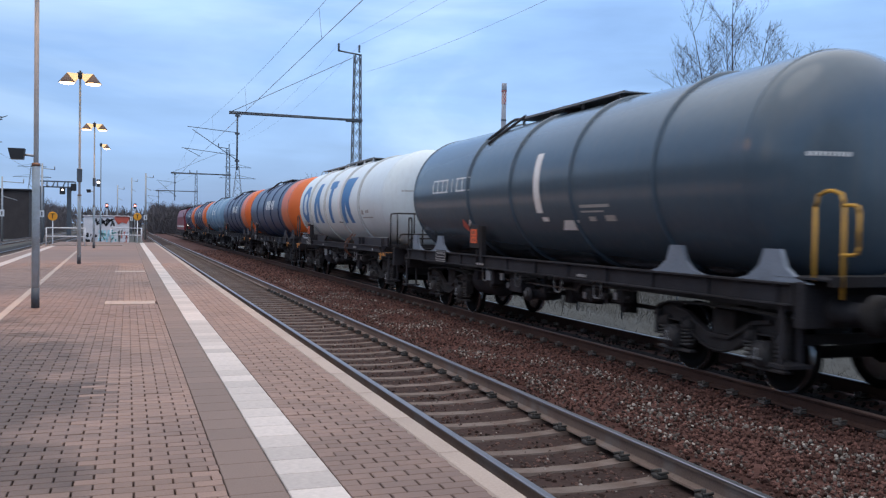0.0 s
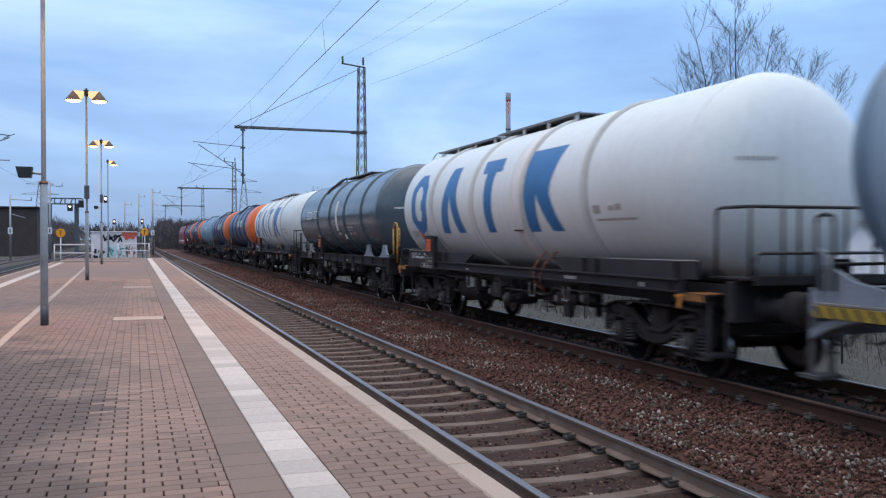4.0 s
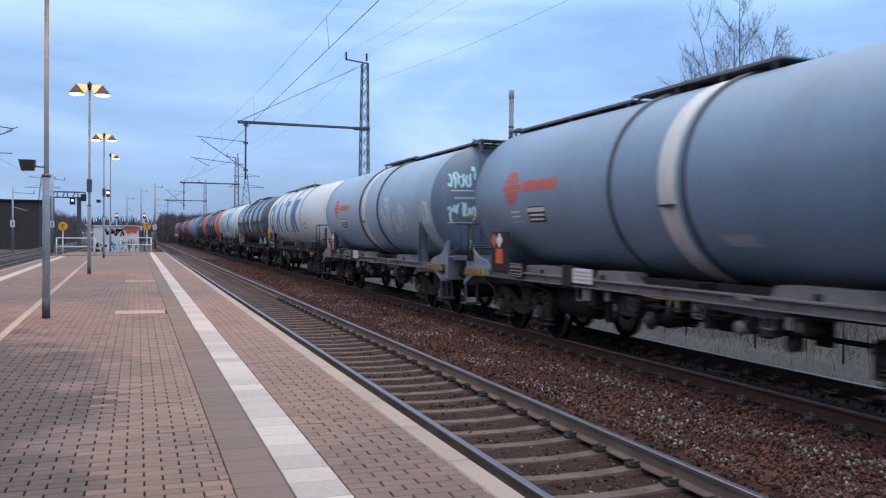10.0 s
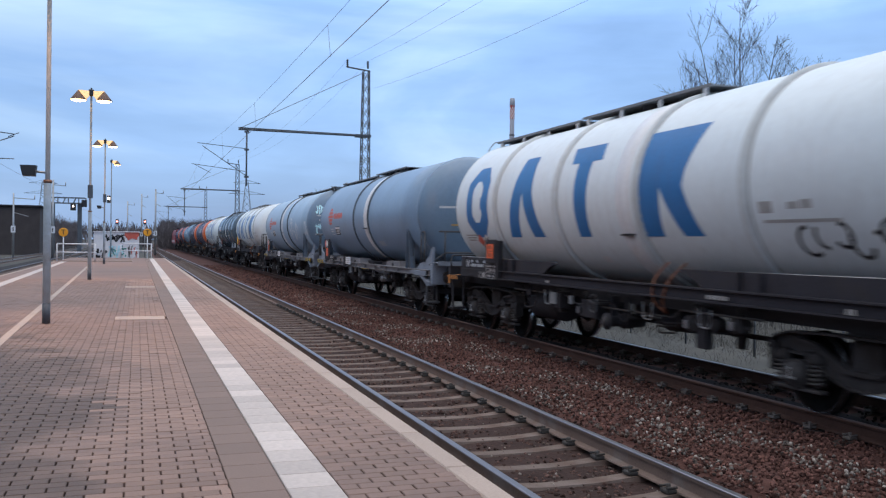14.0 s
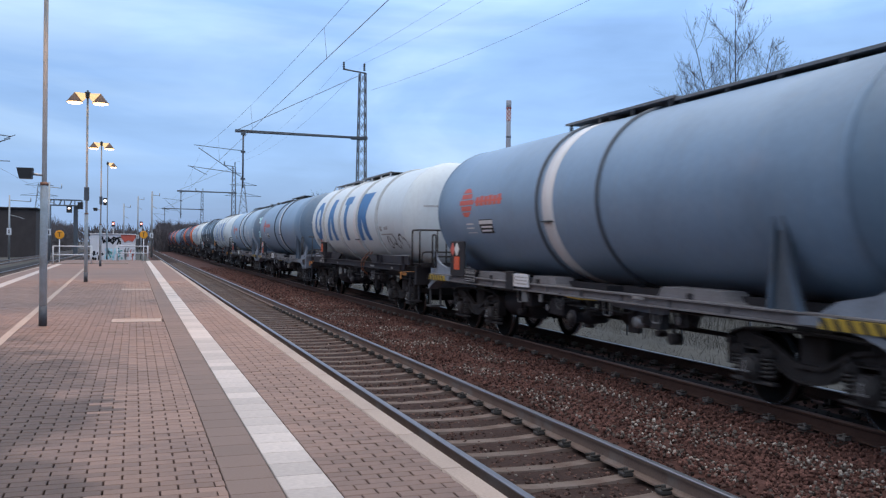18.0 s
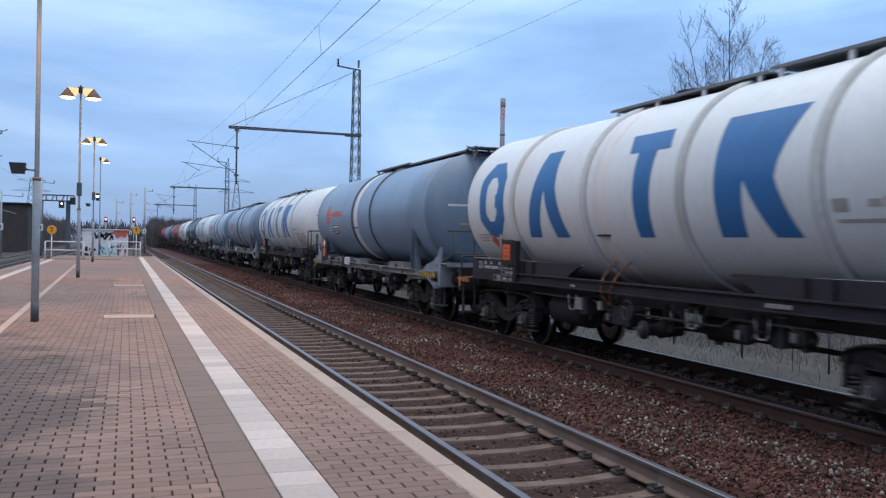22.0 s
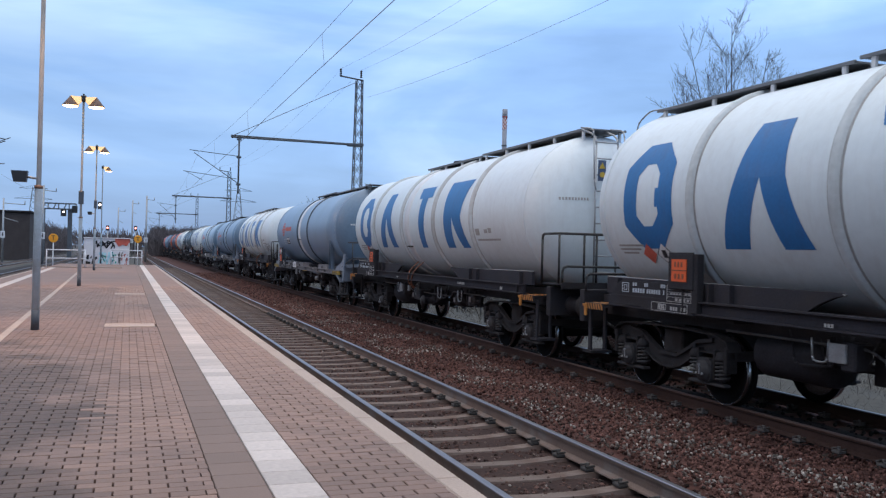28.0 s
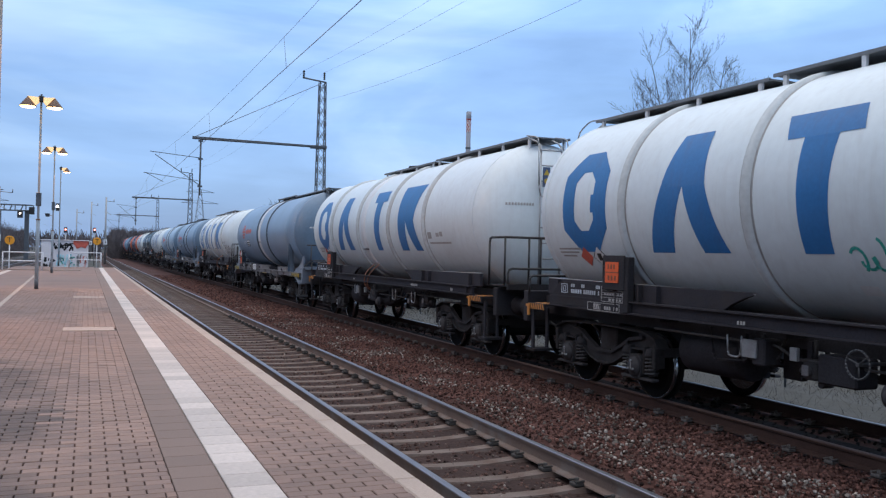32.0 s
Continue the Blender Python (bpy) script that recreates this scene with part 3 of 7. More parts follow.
def stones(name, n, area, top, size, material, label, gap=None, patchy=0.0):
    """Crushed stones as uneven little solids lying in the bed."""
    t = (1 + 5 ** 0.5) / 2
    v = np.array([(-1, t, 0), (1, t, 0), (-1, -t, 0), (1, -t, 0), (0, -1, t), (0, 1, t), (0, -1, -t), (0, 1, -t), (t, 0, -1), (t, 0, 1), (-t, 0, -1), (-t, 0, 1)], float) / 1.9
    f = np.array([(0, 11, 5), (0, 5, 1), (0, 1, 7), (0, 7, 10), (0, 10, 11), (1, 5, 9), (5, 11, 4), (11, 10, 2), (10, 7, 6), (7, 1, 8),
                  (3, 9, 4), (3, 4, 2), (3, 2, 6), (3, 6, 8), (3, 8, 9), (4, 9, 5), (2, 4, 11), (6, 2, 10), (8, 6, 7), (9, 8, 1)])
    x0, x1, y0, y1 = area
    x = rng.uniform(x0, x1, n)
    y = y0 + (y1 - y0) * rng.random(n) ** 1.7
    if gap is not None:
        keep = np.abs(np.abs(x - gap) - 0.7535) > 0.1
        x, y = x[keep], y[keep]
    if patchy:
        keep = np.array([noise.noise(Vector((a * 1.3, b * 0.7, 4.0))) + 0.45 * noise.noise(Vector((a * 31, b * 31, 8.0))) > patchy - 0.3 for a, b in zip(x, y)])
        x, y = x[keep], y[keep]
    n = len(x)
    q = rng.normal(size=(n, 4))
    q /= np.linalg.norm(q, axis=1)[:, None]
    w, a, b, c = q.T
    rot = np.stack([1 - 2 * (b * b + c * c), 2 * (a * b - c * w), 2 * (a * c + b * w), 2 * (a * b + c * w), 1 - 2 * (a * a + c * c), 2 * (b * c - a * w),
                    2 * (a * c - b * w), 2 * (b * c + a * w), 1 - 2 * (a * a + b * b)], 1).reshape(n, 3, 3)
    s = size * rng.uniform(0.55, 1.3, (n, 1)) * rng.uniform(0.6, 1.25, (n, 3))
    m = np.zeros((n, 3, 4))
    m[:, :, :3] = rot * s[:, None, :]
    m[:, :, 3] = np.stack([x, y, top + rng.uniform(-0.012, 0.02, n)], 1)
    vv, ff = many(v, f, m)
    tagged(new(name, soup(name, vv, ff, material)), label, "stones", kind="stuff")


stones("ballast_stones", 24000, (5.0, 7.4, 3.0, 34.0), RAIL - 0.203, 0.0195, M["stone"], "rust-brown crushed ballast stones between the tracks")
stones("ballast_stones", 6000, (5.0, 6.6, 3.0, 36.0), RAIL - 0.20, 0.019, M["grey_stone"], "grey-brown crushed ballast stones between the tracks", patchy=0.25)
stones("ballast_stones", 6000, (5.15, 7.35, 28.0, 75.0), RAIL - 0.203, 0.036, M["stone"], "rust-brown crushed ballast stones between the tracks")
stones("ballast_stones", 4300, (5.1, 6.7, 4.0, 34.0), RAIL - 0.192, 0.0185, M["pale_stone"], "pale crushed ballast stones between the tracks", patchy=0.36)
stones("ballast_stones", 15000, (2.2, 5.0, 2.5, 24.0), RAIL - 0.235, 0.02, M["bed_stone"], "dark crushed ballast stones between the sleepers", gap=NEAR_TRACK)
stones("ballast_stones", 1500, (2.4, 4.9, 3.0, 20.0), RAIL - 0.230, 0.016, M["grey_stone"], "grey ballast stones lying between the sleepers", gap=NEAR_TRACK)
stones("ballast_stones", 260, (2.4, 4.9, 3.0, 20.0), RAIL - 0.225, 0.013, M["pale_stone"], "pale stones lying between the sleepers", gap=NEAR_TRACK)
stones("ballast_stones", 2500, (7.6, 9.6, 3.0, 30.0), RAIL - 0.20, 0.026, M["ballast_dark"], "very dark ballast stones under the train", gap=TRAIN_TRACK)
ballast_bed("track_bed", 2.05, 5.15, -12.0, 300.0, RAIL - 0.222, "dark ballast between the sleepers of the empty track")
ballast_bed("ballast_strip", 7.55, 8.9, -12.0, 300.0, RAIL - 0.185, "very dark ballast between the rails under the train")


def track(name, centre, y0, y1, sunk, web, label, sleepers=True, shine=True):
    """A track: two rails in three parts each, sleepers and clips."""
    t = holder(name, label, "railway track", kind="structure")
    foot, head = RAIL - 0.172, RAIL
    for side in (-1, 1):
        x = centre + side * 0.7535
        bm = bmesh.new()
        prism(bm, [(x - 0.075, foot), (x + 0.075, foot), (x + 0.07, foot + 0.016), (x + 0.012, foot + 0.035), (x + 0.009, head - 0.045), (x + 0.033, head - 0.034),
                   (x + 0.033, head - 0.014), (x - 0.033, head - 0.014), (x - 0.033, head - 0.034), (x - 0.009, head - 0.045), (x - 0.012, foot + 0.035), (x - 0.07, foot + 0.016)], y0, y1, "y")
        rail = part("rail", bm, web, t)
        bm = bmesh.new()
        prism(bm, [(x - 0.036, head - 0.014), (x + 0.036, head - 0.014), (x + 0.035, head - 0.006), (x + 0.026, head), (x - 0.026, head), (x - 0.035, head - 0.006)], y0, y1, "y")
        # the near rail's dark wagon reflection is put into its dull brown colour
        part("rail_head", bm, M["wagon_reflection_head"] if web is M["rail_rust"] and side < 0 else M["rail_head"], rail, "steel running surface")
    if not sleepers:
        return t
    bm = bmesh.new()
    top = RAIL - 0.176
    # waisted concrete sleeper: deep ends, lower middle
    outline = [(-1.3, 0.0), (-1.3, 0.14), (-0.95, 0.20), (-0.62, 0.195), (-0.45, 0.182), (-0.22, 0.170), (0.22, 0.170), (0.45, 0.182), (0.62, 0.195), (0.95, 0.20), (1.3, 0.14), (1.3, 0.0)]
    a = [[bm.verts.new((u, side * (0.13 if v == 0 else 0.078), v - 0.2)) for u, v in outline] for side in (-1, 1)]
    bm.faces.new(a[0])
    bm.faces.new(a[1][::-1])
    for i in range(len(outline)):
        j = (i + 1) % len(outline)
        bm.faces.new((a[0][i], a[1][i], a[1][j], a[0][j]))
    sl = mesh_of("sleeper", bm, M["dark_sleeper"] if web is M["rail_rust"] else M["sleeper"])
    bm = bmesh.new()
    for x in (-0.7535 - 0.12, -0.7535 + 0.12, 0.7535 - 0.12, 0.7535 + 0.12):
        box(bm, x - 0.05, x + 0.05, -0.06, 0.06, 0.0, 0.035, 0.008)
        rod(bm, (x, 0, 0.03), (x, 0, 0.075), 0.02, 6)
        for d in (-0.05, 0.05):
            rod(bm, (x - 0.05, d, 0.05), (x + 0.05, d, 0.05), 0.012, 6)
    cl = mesh_of("rail_clip", bm, M["pale_clip"] if web is M["rail_rust"] else M["clip"])
    n = int(min(y1, 92.0) / 0.6)
    for i in range(-8, n):
        y = i * 0.6 + 0.23
        s = piece("sleeper", sl, t, pose(centre, y, top - sunk))
        if y < 28:
            piece("rail_clips", cl, s, pose(0, 0, sunk * 0.6))
    return t


track("near_track", NEAR_TRACK, -12.0, 330.0, 0.0, M["rail_web"], "empty railway track on concrete sleepers beside the platform")
track("train_track", TRAIN_TRACK, -12.0, 330.0, 0.015, M["rail_rust"], "rusty railway track carrying the tank train")
track("left_track", LEFT_TRACK, -6.0, 330.0, 0.0, M["rail_web"], "empty railway track across the island platform", sleepers=False)
track("far_left_track", LEFT_TRACK - 4.2, -6.0, 330.0, 0.0, M["rail_web"], "empty outer railway track", sleepers=False)

# platform: a body with a paved top
EDGE, LEFT_EDGE, END = 1.95, -4.72, 68.0
STRIP0, STRIP1, SLAB0, COPE0 = 0.79, 1.085, 0.495, 1.79
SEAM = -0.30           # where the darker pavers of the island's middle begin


def platform():
    bm = bmesh.new()
    box(bm, LEFT_EDGE + 0.05, EDGE - 0.05, -8.0, END, -1.0, -0.03)
    p = thing("platform", bm, M["joint"], "low paved island platform of pinkish pavers", "platform", kind="structure")
    bm = bmesh.new()
    box(bm, EDGE - 0.06, EDGE - 0.045, -8.0, END - 0.01, -1.0, -0.11)
    part("edge_wall", bm, M["concrete"], p)
    # edge stones
    bm = bmesh.new()
    box(bm, COPE0, EDGE, 0.004, 0.996, -0.11, 0.0, 0.012)
    me = mesh_of("edge_stone", bm, M["coping"])
    for i in range(-8, int(END)):
        piece("edge_stone", me, p, pose(0, i, 0))
    bm = bmesh.new()
    box(bm, LEFT_EDGE, LEFT_EDGE + 0.16, 0.004, 0.996, -0.11, 0.0, 0.012)
    me = mesh_of("edge_stone", bm, M["coping"])
    for i in range(-8, 57):
        piece("edge_stone", me, p, pose(0, i, 0))
    # white guide tiles with ribs, grey slabs beside them
    bm = bmesh.new()
    box(bm, STRIP0 + 0.003, STRIP1 - 0.003, 0.003, 0.297, -0.05, 0.002, 0.004)
    tile = mesh_of("guide_tile", bm, M["white_tile"])
    bm = bmesh.new()
    box(bm, SLAB0 + 0.004, STRIP0 - 0.004, 0.003, 0.297, -0.05, 0.0, 0.004)
    slab = mesh_of("grey_slab", bm, M["grey_slab"])
    far = [bmesh.new(), bmesh.new()]
    for i in range(-26, 222):
        y = i * 0.3
        if 2.2 < y < 40:
            piece("guide_tile", tile, p, pose(0, y, 0))
            piece("grey_slab", slab, p, pose(0, y, 0))
        else:
            box(far[0], STRIP0 + 0.003, STRIP1 - 0.003, y + 0.004, y + 0.296, -0.05, 0.002)
            box(far[1], SLAB0 + 0.004, STRIP0 - 0.004, y + 0.004, y + 0.296, -0.05, 0.0)
    tagged(part("guide_tiles", far[0], M["white_tile"], p), kind="stuff")
    tagged(part("grey_slabs", far[1], M["grey_slab"], p), kind="stuff")
    # pale lines along the island: a middle one and one along the other edge, both running slightly outwards
    for x_at, slope, half, y0, y1, name in ((-1.455, -0.0185, 0.055, 6.0, 48.0, "kerb_line"), (-3.42, -0.0123, 0.14, 12.0, 56.0, "guide_line")):
        bm = bmesh.new()
        y = y0
        while y < y1:
            prism(bm, [(x_at + slope * u + d, u) for u, d in ((y + 0.004, -half), (y + 0.004, half), (y + 0.496, half), (y + 0.496, -half))], -0.05, 0.005, "z")
            y += 0.5
        tagged(part(name, bm, M["coping"] if name == "kerb_line" else M["white_tile"], p, "pale line of narrow slabs"), kind="stuff")
    # light kerb across the end
    bm = bmesh.new()
    box(bm, LEFT_EDGE, -0.3, 56.3, 56.6, -0.05, 0.06)
    part("end_kerb", bm, M["coping"], p)
    return p


plat = platform()


def pavers(p):
    """Rows of rectangular pavers in stretcher bond; the nearest ones are pieces of their own."""
    bm = bmesh.new()
    box(bm, 0.005, 0.195, 0.0025, 0.0975, -0.05, 0.0)
    top = [f for f in bm.faces if f.normal.z > 0.5 or all(abs(v.co.z) < 1e-6 for v in f.verts)]
    bmesh.ops.bevel(bm, geom=[e for f in top for e in f.edges], offset=0.004, segments=1, affect="EDGES")
    one = mesh_of("paver", bm, M["paver"])
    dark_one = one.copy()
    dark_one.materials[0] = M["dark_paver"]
    bv = np.array([v.co[:] for v in one.vertices])
    quads = [tuple(q.vertices) for q in one.polygons]
    fields = ((STRIP1, COPE0), (LEFT_EDGE + 0.16, SLAB0))

    def dark_toned(x, y):
        """Whether a paver belongs to the darker middle of the island, whose edge is ragged."""
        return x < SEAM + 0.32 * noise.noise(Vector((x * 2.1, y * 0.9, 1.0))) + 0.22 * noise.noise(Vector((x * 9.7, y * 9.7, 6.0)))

    spots = []
    for x0, x1 in fields:
        for j in range(-80, 320):
            y = j * 0.1
            off = 0.1 if j % 2 else 0.0
            x = x0 - off
            while x < x1 - 0.02:
                a, b = max(x, x0), min(x + 0.2, x1)
                if b - a > 0.03 and not (-0.36 < x < 0.46 and 15.7 < y < 16.3):
                    spots.append((a, y, (b - a) / 0.2))
                x += 0.2
    spots = np.array(spots)
    near = (spots[:, 1] > 3.3) & (spots[:, 1] < 5.6) & (spots[:, 0] > -0.75) & (spots[:, 2] > 0.9)
    for x, y, w in spots[near][:300]:
        piece("paver", dark_one if dark_toned(x, y) else one, p, pose(x, y, 0.0015 * noise.noise(Vector((x * 40, y * 40, 0)))))
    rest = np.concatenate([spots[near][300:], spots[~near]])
    darkish = np.array([dark_toned(x, y) for x, y, w in rest])
    for light in (True, False):
        some = rest[darkish != light]
        n = len(some)
        m = np.zeros((n, 3, 4))
        m[:, 0, 0], m[:, 1, 1], m[:, 2, 2] = some[:, 2], 1, 1
        tilt = rng.normal(0, 0.006, (n, 2))
        m[:, 2, 0], m[:, 2, 1] = tilt[:, 0], tilt[:, 1]
        m[:, 0, 3], m[:, 1, 3], m[:, 2, 3] = some[:, 0], some[:, 1], rng.normal(0, 0.0012, n)
        v = (np.einsum("nij,kj->nki", m[:, :, :3], bv) + m[:, None, :, 3]).reshape(-1, 3)
        faces = [tuple(i + k * len(bv) for i in q) for k in range(n) for q in quads]
        me = bpy.data.meshes.new("pavers")
        me.from_pydata(v.tolist(), [], faces)
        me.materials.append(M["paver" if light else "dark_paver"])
        tagged(piece("pavers", me, p), kind="stuff")
    # the far end of the platform, where single pavers no longer show
    for x0, x1 in fields:
        bm = bmesh.new()
        box(bm, x0, x1, 32.0, END, -0.04, -0.001)
        part("far_paving", bm, M["paver_far" if x0 > 0 else "dark_paver_far"], p)


def platform_cover(x, y, w, d):
    bm = bmesh.new()
    box(bm, x, x + w, y, y + 0.14, -0.03, 0.006, 0.004)
    box(bm, x, x + w, y + d - 0.14, y + d, -0.03, 0.006, 0.004)
    box(bm, x, x + 0.07, y + 0.14, y + d - 0.14, -0.03, 0.006)
    box(bm, x + w - 0.07, x + w, y + 0.14, y + d - 0.14, -0.03, 0.006)
    c = thing("shaft_cover", bm, M["coping"], "flat pale concrete shaft cover set in the paving", "shaft cover", group="shaft covers")
    bm = bmesh.new()
    box(bm, x + 0.07, x + w - 0.07, y + 0.14, y + d - 0.14, -0.03, 0.002)
    part("lid", bm, M["coping"], c)


platform_cover(-0.36, 15.75, 0.82, 0.62)
platform_cover(-0.33, 26.2, 0.80, 0.62)


# ======== tank wagons ========
HALF, R_TANK, Z_TANK = 7.7, 1.45, 2.70
BOGIE = 5.0
NSUB = 8


L_TANK, DISH = 6.22, 0.66


def dished(n=14):
    """Half profile of a dished end: distance past the weld, radius."""
    return [(DISH * math.sin(t), R_TANK * math.cos(t) ** 0.72) for t in np.linspace(0.0, 1.5707, n)]


def on_tank(bm, quad, r, end=False):
    """A four-cornered patch of paint on the tank's platform side, corners in metres along the wagon and up along the curve; or, with end, on the dished end that faces -y, corners across and above the tank's middle."""
    a, b, c, d = [Vector((y, s)) for y, s in quad]
    prof = dished(60)
    rows = []
    for i in range(NSUB + 1):
        left, right = a.lerp(d, i / NSUB), b.lerp(c, i / NSUB)
        row = []
        for k in range(NSUB + 1):
            p = left.lerp(right, k / NSUB)
            if end:
                out = np.interp(-p.length, [-q for _, q in prof], [u for u, _ in prof])
                row.append(bm.verts.new((p.x, -L_TANK - out - 0.006, Z_TANK + p.y)))
            else:
                ang = p.y / r
                row.append(bm.verts.new((-r * math.cos(ang), p.x, Z_TANK + r * math.sin(ang))))
        rows.append(row)
    for p, q in zip(rows, rows[1:]):
        for k in range(NSUB):
            bm.faces.new((p[k], p[k + 1], q[k + 1], q[k])).smooth = True


def mark(name, quads, material, parent, label="", r=None, end=False):
    bm = bmesh.new()
    for q in quads:
        on_tank(bm, q, (r or R_TANK) + 0.004, end)
    bmesh.ops.remove_doubles(bm, verts=bm.verts[:], dist=0.003)
    ob = part(name, bm, material, parent, label)
    if name in ("small_lettering", "red_bars", "outlined_bars", "white_bars", "graffiti"):
        tagged(ob, kind="stuff")
    return ob


def rect(y0, y1, s0, s1, slant=0.0):
    return ((y0, s0), (y1, s0), (y1 - slant, s1), (y0 - slant, s1))


def octagon_ring(yc, w, h, t, up=0.0):
    def ring(w, h):
        c = 0.30 * min(w, h)
        return [(yc + a, b + up) for a, b in ((w / 2, -h / 2 + c), (w / 2 - c, -h / 2), (-w / 2 + c, -h / 2), (-w / 2, -h / 2 + c),
                                               (-w / 2, h / 2 - c), (-w / 2 + c, h / 2), (w / 2 - c, h / 2), (w / 2, h / 2 - c))]
    o, i = ring(w, h), ring(w - 2 * t, h - 2 * t)
    return [(o[k], o[(k + 1) % 8], i[(k + 1) % 8], i[k]) for k in range(8)]


def scrawl(name, yc, sc, w, h, material, parent, seed, strokes=5, thick=0.035, end=False):
    """Loose sprayed strokes that spell nothing."""
    g = np.random.default_rng(seed)
    quads = []
    for k in range(strokes):
        y = yc + w / 2 - w * (k + 0.5) / strokes
        cy, cs = y + g.uniform(-0.2, 0.2) * w / strokes, sc + g.uniform(-0.25, 0.25) * h
        ry, rs, turn, sweep = g.uniform(0.35, 0.75) * w / strokes, g.uniform(0.22, 0.5) * h, g.uniform(0, 6.28), g.uniform(2.2, 5.5)
        pts = [(cy + ry * math.cos(turn + sweep * i / 9), cs + rs * math.sin(turn + sweep * i / 9)) for i in range(10)]
        for (a, b), (c, d) in zip(pts, pts[1:]):
            dx, dy = c - a, d - b
            ln = max(1e-3, math.hypot(dx, dy))
            nx, ny = -dy / ln * thick / 2, dx / ln * thick / 2
            quads.append(((a - nx, b - ny), (a + nx, b + ny), (c + nx, d + ny), (c - nx, d - ny)))
    global NSUB
    NSUB = 2
    ob = mark(name, quads, material, parent, "sprayed graffiti strokes", end=end)
    NSUB = 8
    return ob


def strip(bm, line, thick, x0, x1):
    """A flange: a narrow plate that follows a line along the side frame."""
    prism(bm, [(u, v) for u, v in line] + [(u, v - thick) for u, v in reversed(line)], x0, x1, "x")


def bogie_parts():
    """Meshes of one bogie about its own middle."""
    crown = [(-1.38, 0.74), (-1.30, 0.87), (-1.05, 0.94), (-0.4, 0.965), (0.4, 0.965), (1.05, 0.94), (1.30, 0.87), (1.38, 0.74)]
    belly = [(-1.20, 0.71), (-0.68, 0.70), (-0.52, 0.57), (-0.32, 0.46), (-0.13, 0.41), (0.13, 0.41), (0.32, 0.46), (0.52, 0.57), (0.68, 0.70), (1.20, 0.71)]
    bow = [(-0.98, 0.88), (-0.66, 0.83), (-0.42, 0.70), (-0.20, 0.60), (0.20, 0.60), (0.42, 0.70), (0.66, 0.83), (0.98, 0.88)]
    bm = bmesh.new()
    for s in (-1, 1):
        def across(a, b):
            return sorted((s * a, s * b))
        prism(bm, bow + [(1.20, 0.86)] + belly[::-1] + [(-1.20, 0.86)], *across(1.00, 1.04), "x")
        for e in (-1, 1):
            prism(bm, [(e * 0.80, 0.945), (e * 0.86, 0.85), (e * 1.20, 0.72), (e * 1.36, 0.73), (e * 1.30, 0.86), (e * 1.05, 0.93)], *across(1.005, 1.045), "x")
        strip(bm, crown, 0.024, *across(0.93, 1.125))
        strip(bm, belly, 0.024, *across(0.95, 1.10))
        strip(bm, bow, 0.05, *across(1.04, 1.085))
        for y in (-1.30, 1.30):
            box(bm, *across(0.96, 1.13), y - 0.035, y + 0.035, 0.46, 0.80, 0.01)
        for y in (-0.9, 0.9):
            for d in (-0.27, 0.27):
                lathe(bm, [(0.60, 0.10), (0.635, 0.105), (0.70, 0.085), (0.72, 0.06)], 14, axis="z", cx=s * 1.05, cz=y + d)
            for d in (-0.165, 0.165):
                box(bm, *across(0.99, 1.12), y + d - 0.02, y + d + 0.02, 0.36, 0.74, 0.006)
        rod(bm, (s * 1.09, -0.62, 0.78), (s * 1.09, -0.62, 0.60), 0.022, 6)
        rod(bm, (s * 1.09, 0.62, 0.78), (s * 1.09, 0.62, 0.60), 0.022, 6)
        box(bm, *across(0.70, 1.00), -0.30, 0.30, 0.93, 1.02, 0.02)
        for y in (-0.36, 0.36):
            box(bm, *across(0.60, 0.84), y - 0.05, y + 0.05, 0.30, 0.62, 0.02)
    box(bm, -1.0, 1.0, -0.22, 0.22, 0.45, 0.93, 0.02)
    box(bm, -1.0, 1.0, -1.36, -1.28, 0.62, 0.74)
    box(bm, -1.0, 1.0, 1.28, 1.36, 0.62, 0.74)
    rod(bm, (0, 0, 0.85), (0, 0, 1.15), 0.25, 16)
    frame_me = mesh_of("bogie", bm, M["bogie"])
    bm = bmesh.new()
    lathe(bm, [(-0.155, 0.03), (-0.15, 0.085), (-0.12, 0.10), (-0.115, 0.135), (-0.075, 0.14), (-0.07, 0.12), (0.09, 0.12)], 20, axis="x")
    prism(bm, [(-0.15, -0.05), (-0.12, -0.14), (0.12, -0.14), (0.15, -0.05), (0.15, 0.10), (0.10, 0.16), (-0.10, 0.16), (-0.15, 0.10)], -0.085, 0.07, "x")
    box(bm, -0.06, 0.06, -0.37, 0.37, -0.185, -0.145, 0.01)
    axle_me = mesh_of("axle_box", bm, M["axle_grey"])
    bm = bmesh.new()
    for k in range(3):
        a = 1.57 + k * 2.094
        rod(bm, (-0.168, 0.07 * math.cos(a), 0.07 * math.sin(a)), (-0.14, 0.07 * math.cos(a), 0.07 * math.sin(a)), 0.016, 8)
    box(bm, -0.160, -0.150, -0.012, 0.012, -0.05, 0.05)
    bolt_me = mesh_of("axle_bolts", bm, M["galv"])
    bm = bmesh.new()
    n, turns, pts = 60, 5.0, []
    for k in range(n + 1):
        a = 2 * math.pi * turns * k / n
        pts.append((0.082 * math.cos(a), 0.082 * math.sin(a), 0.015 + 0.25 * k / n))
    pipe(bm, pts, 0.016, 6)
    rod(bm, (0, 0, 0.0), (0, 0, 0.27), 0.045, 10)
    spring_me = mesh_of("spring", bm, M["spring"])
    return frame_me, axle_me, spring_me, bolt_me


BOGIE_ME = bogie_parts()


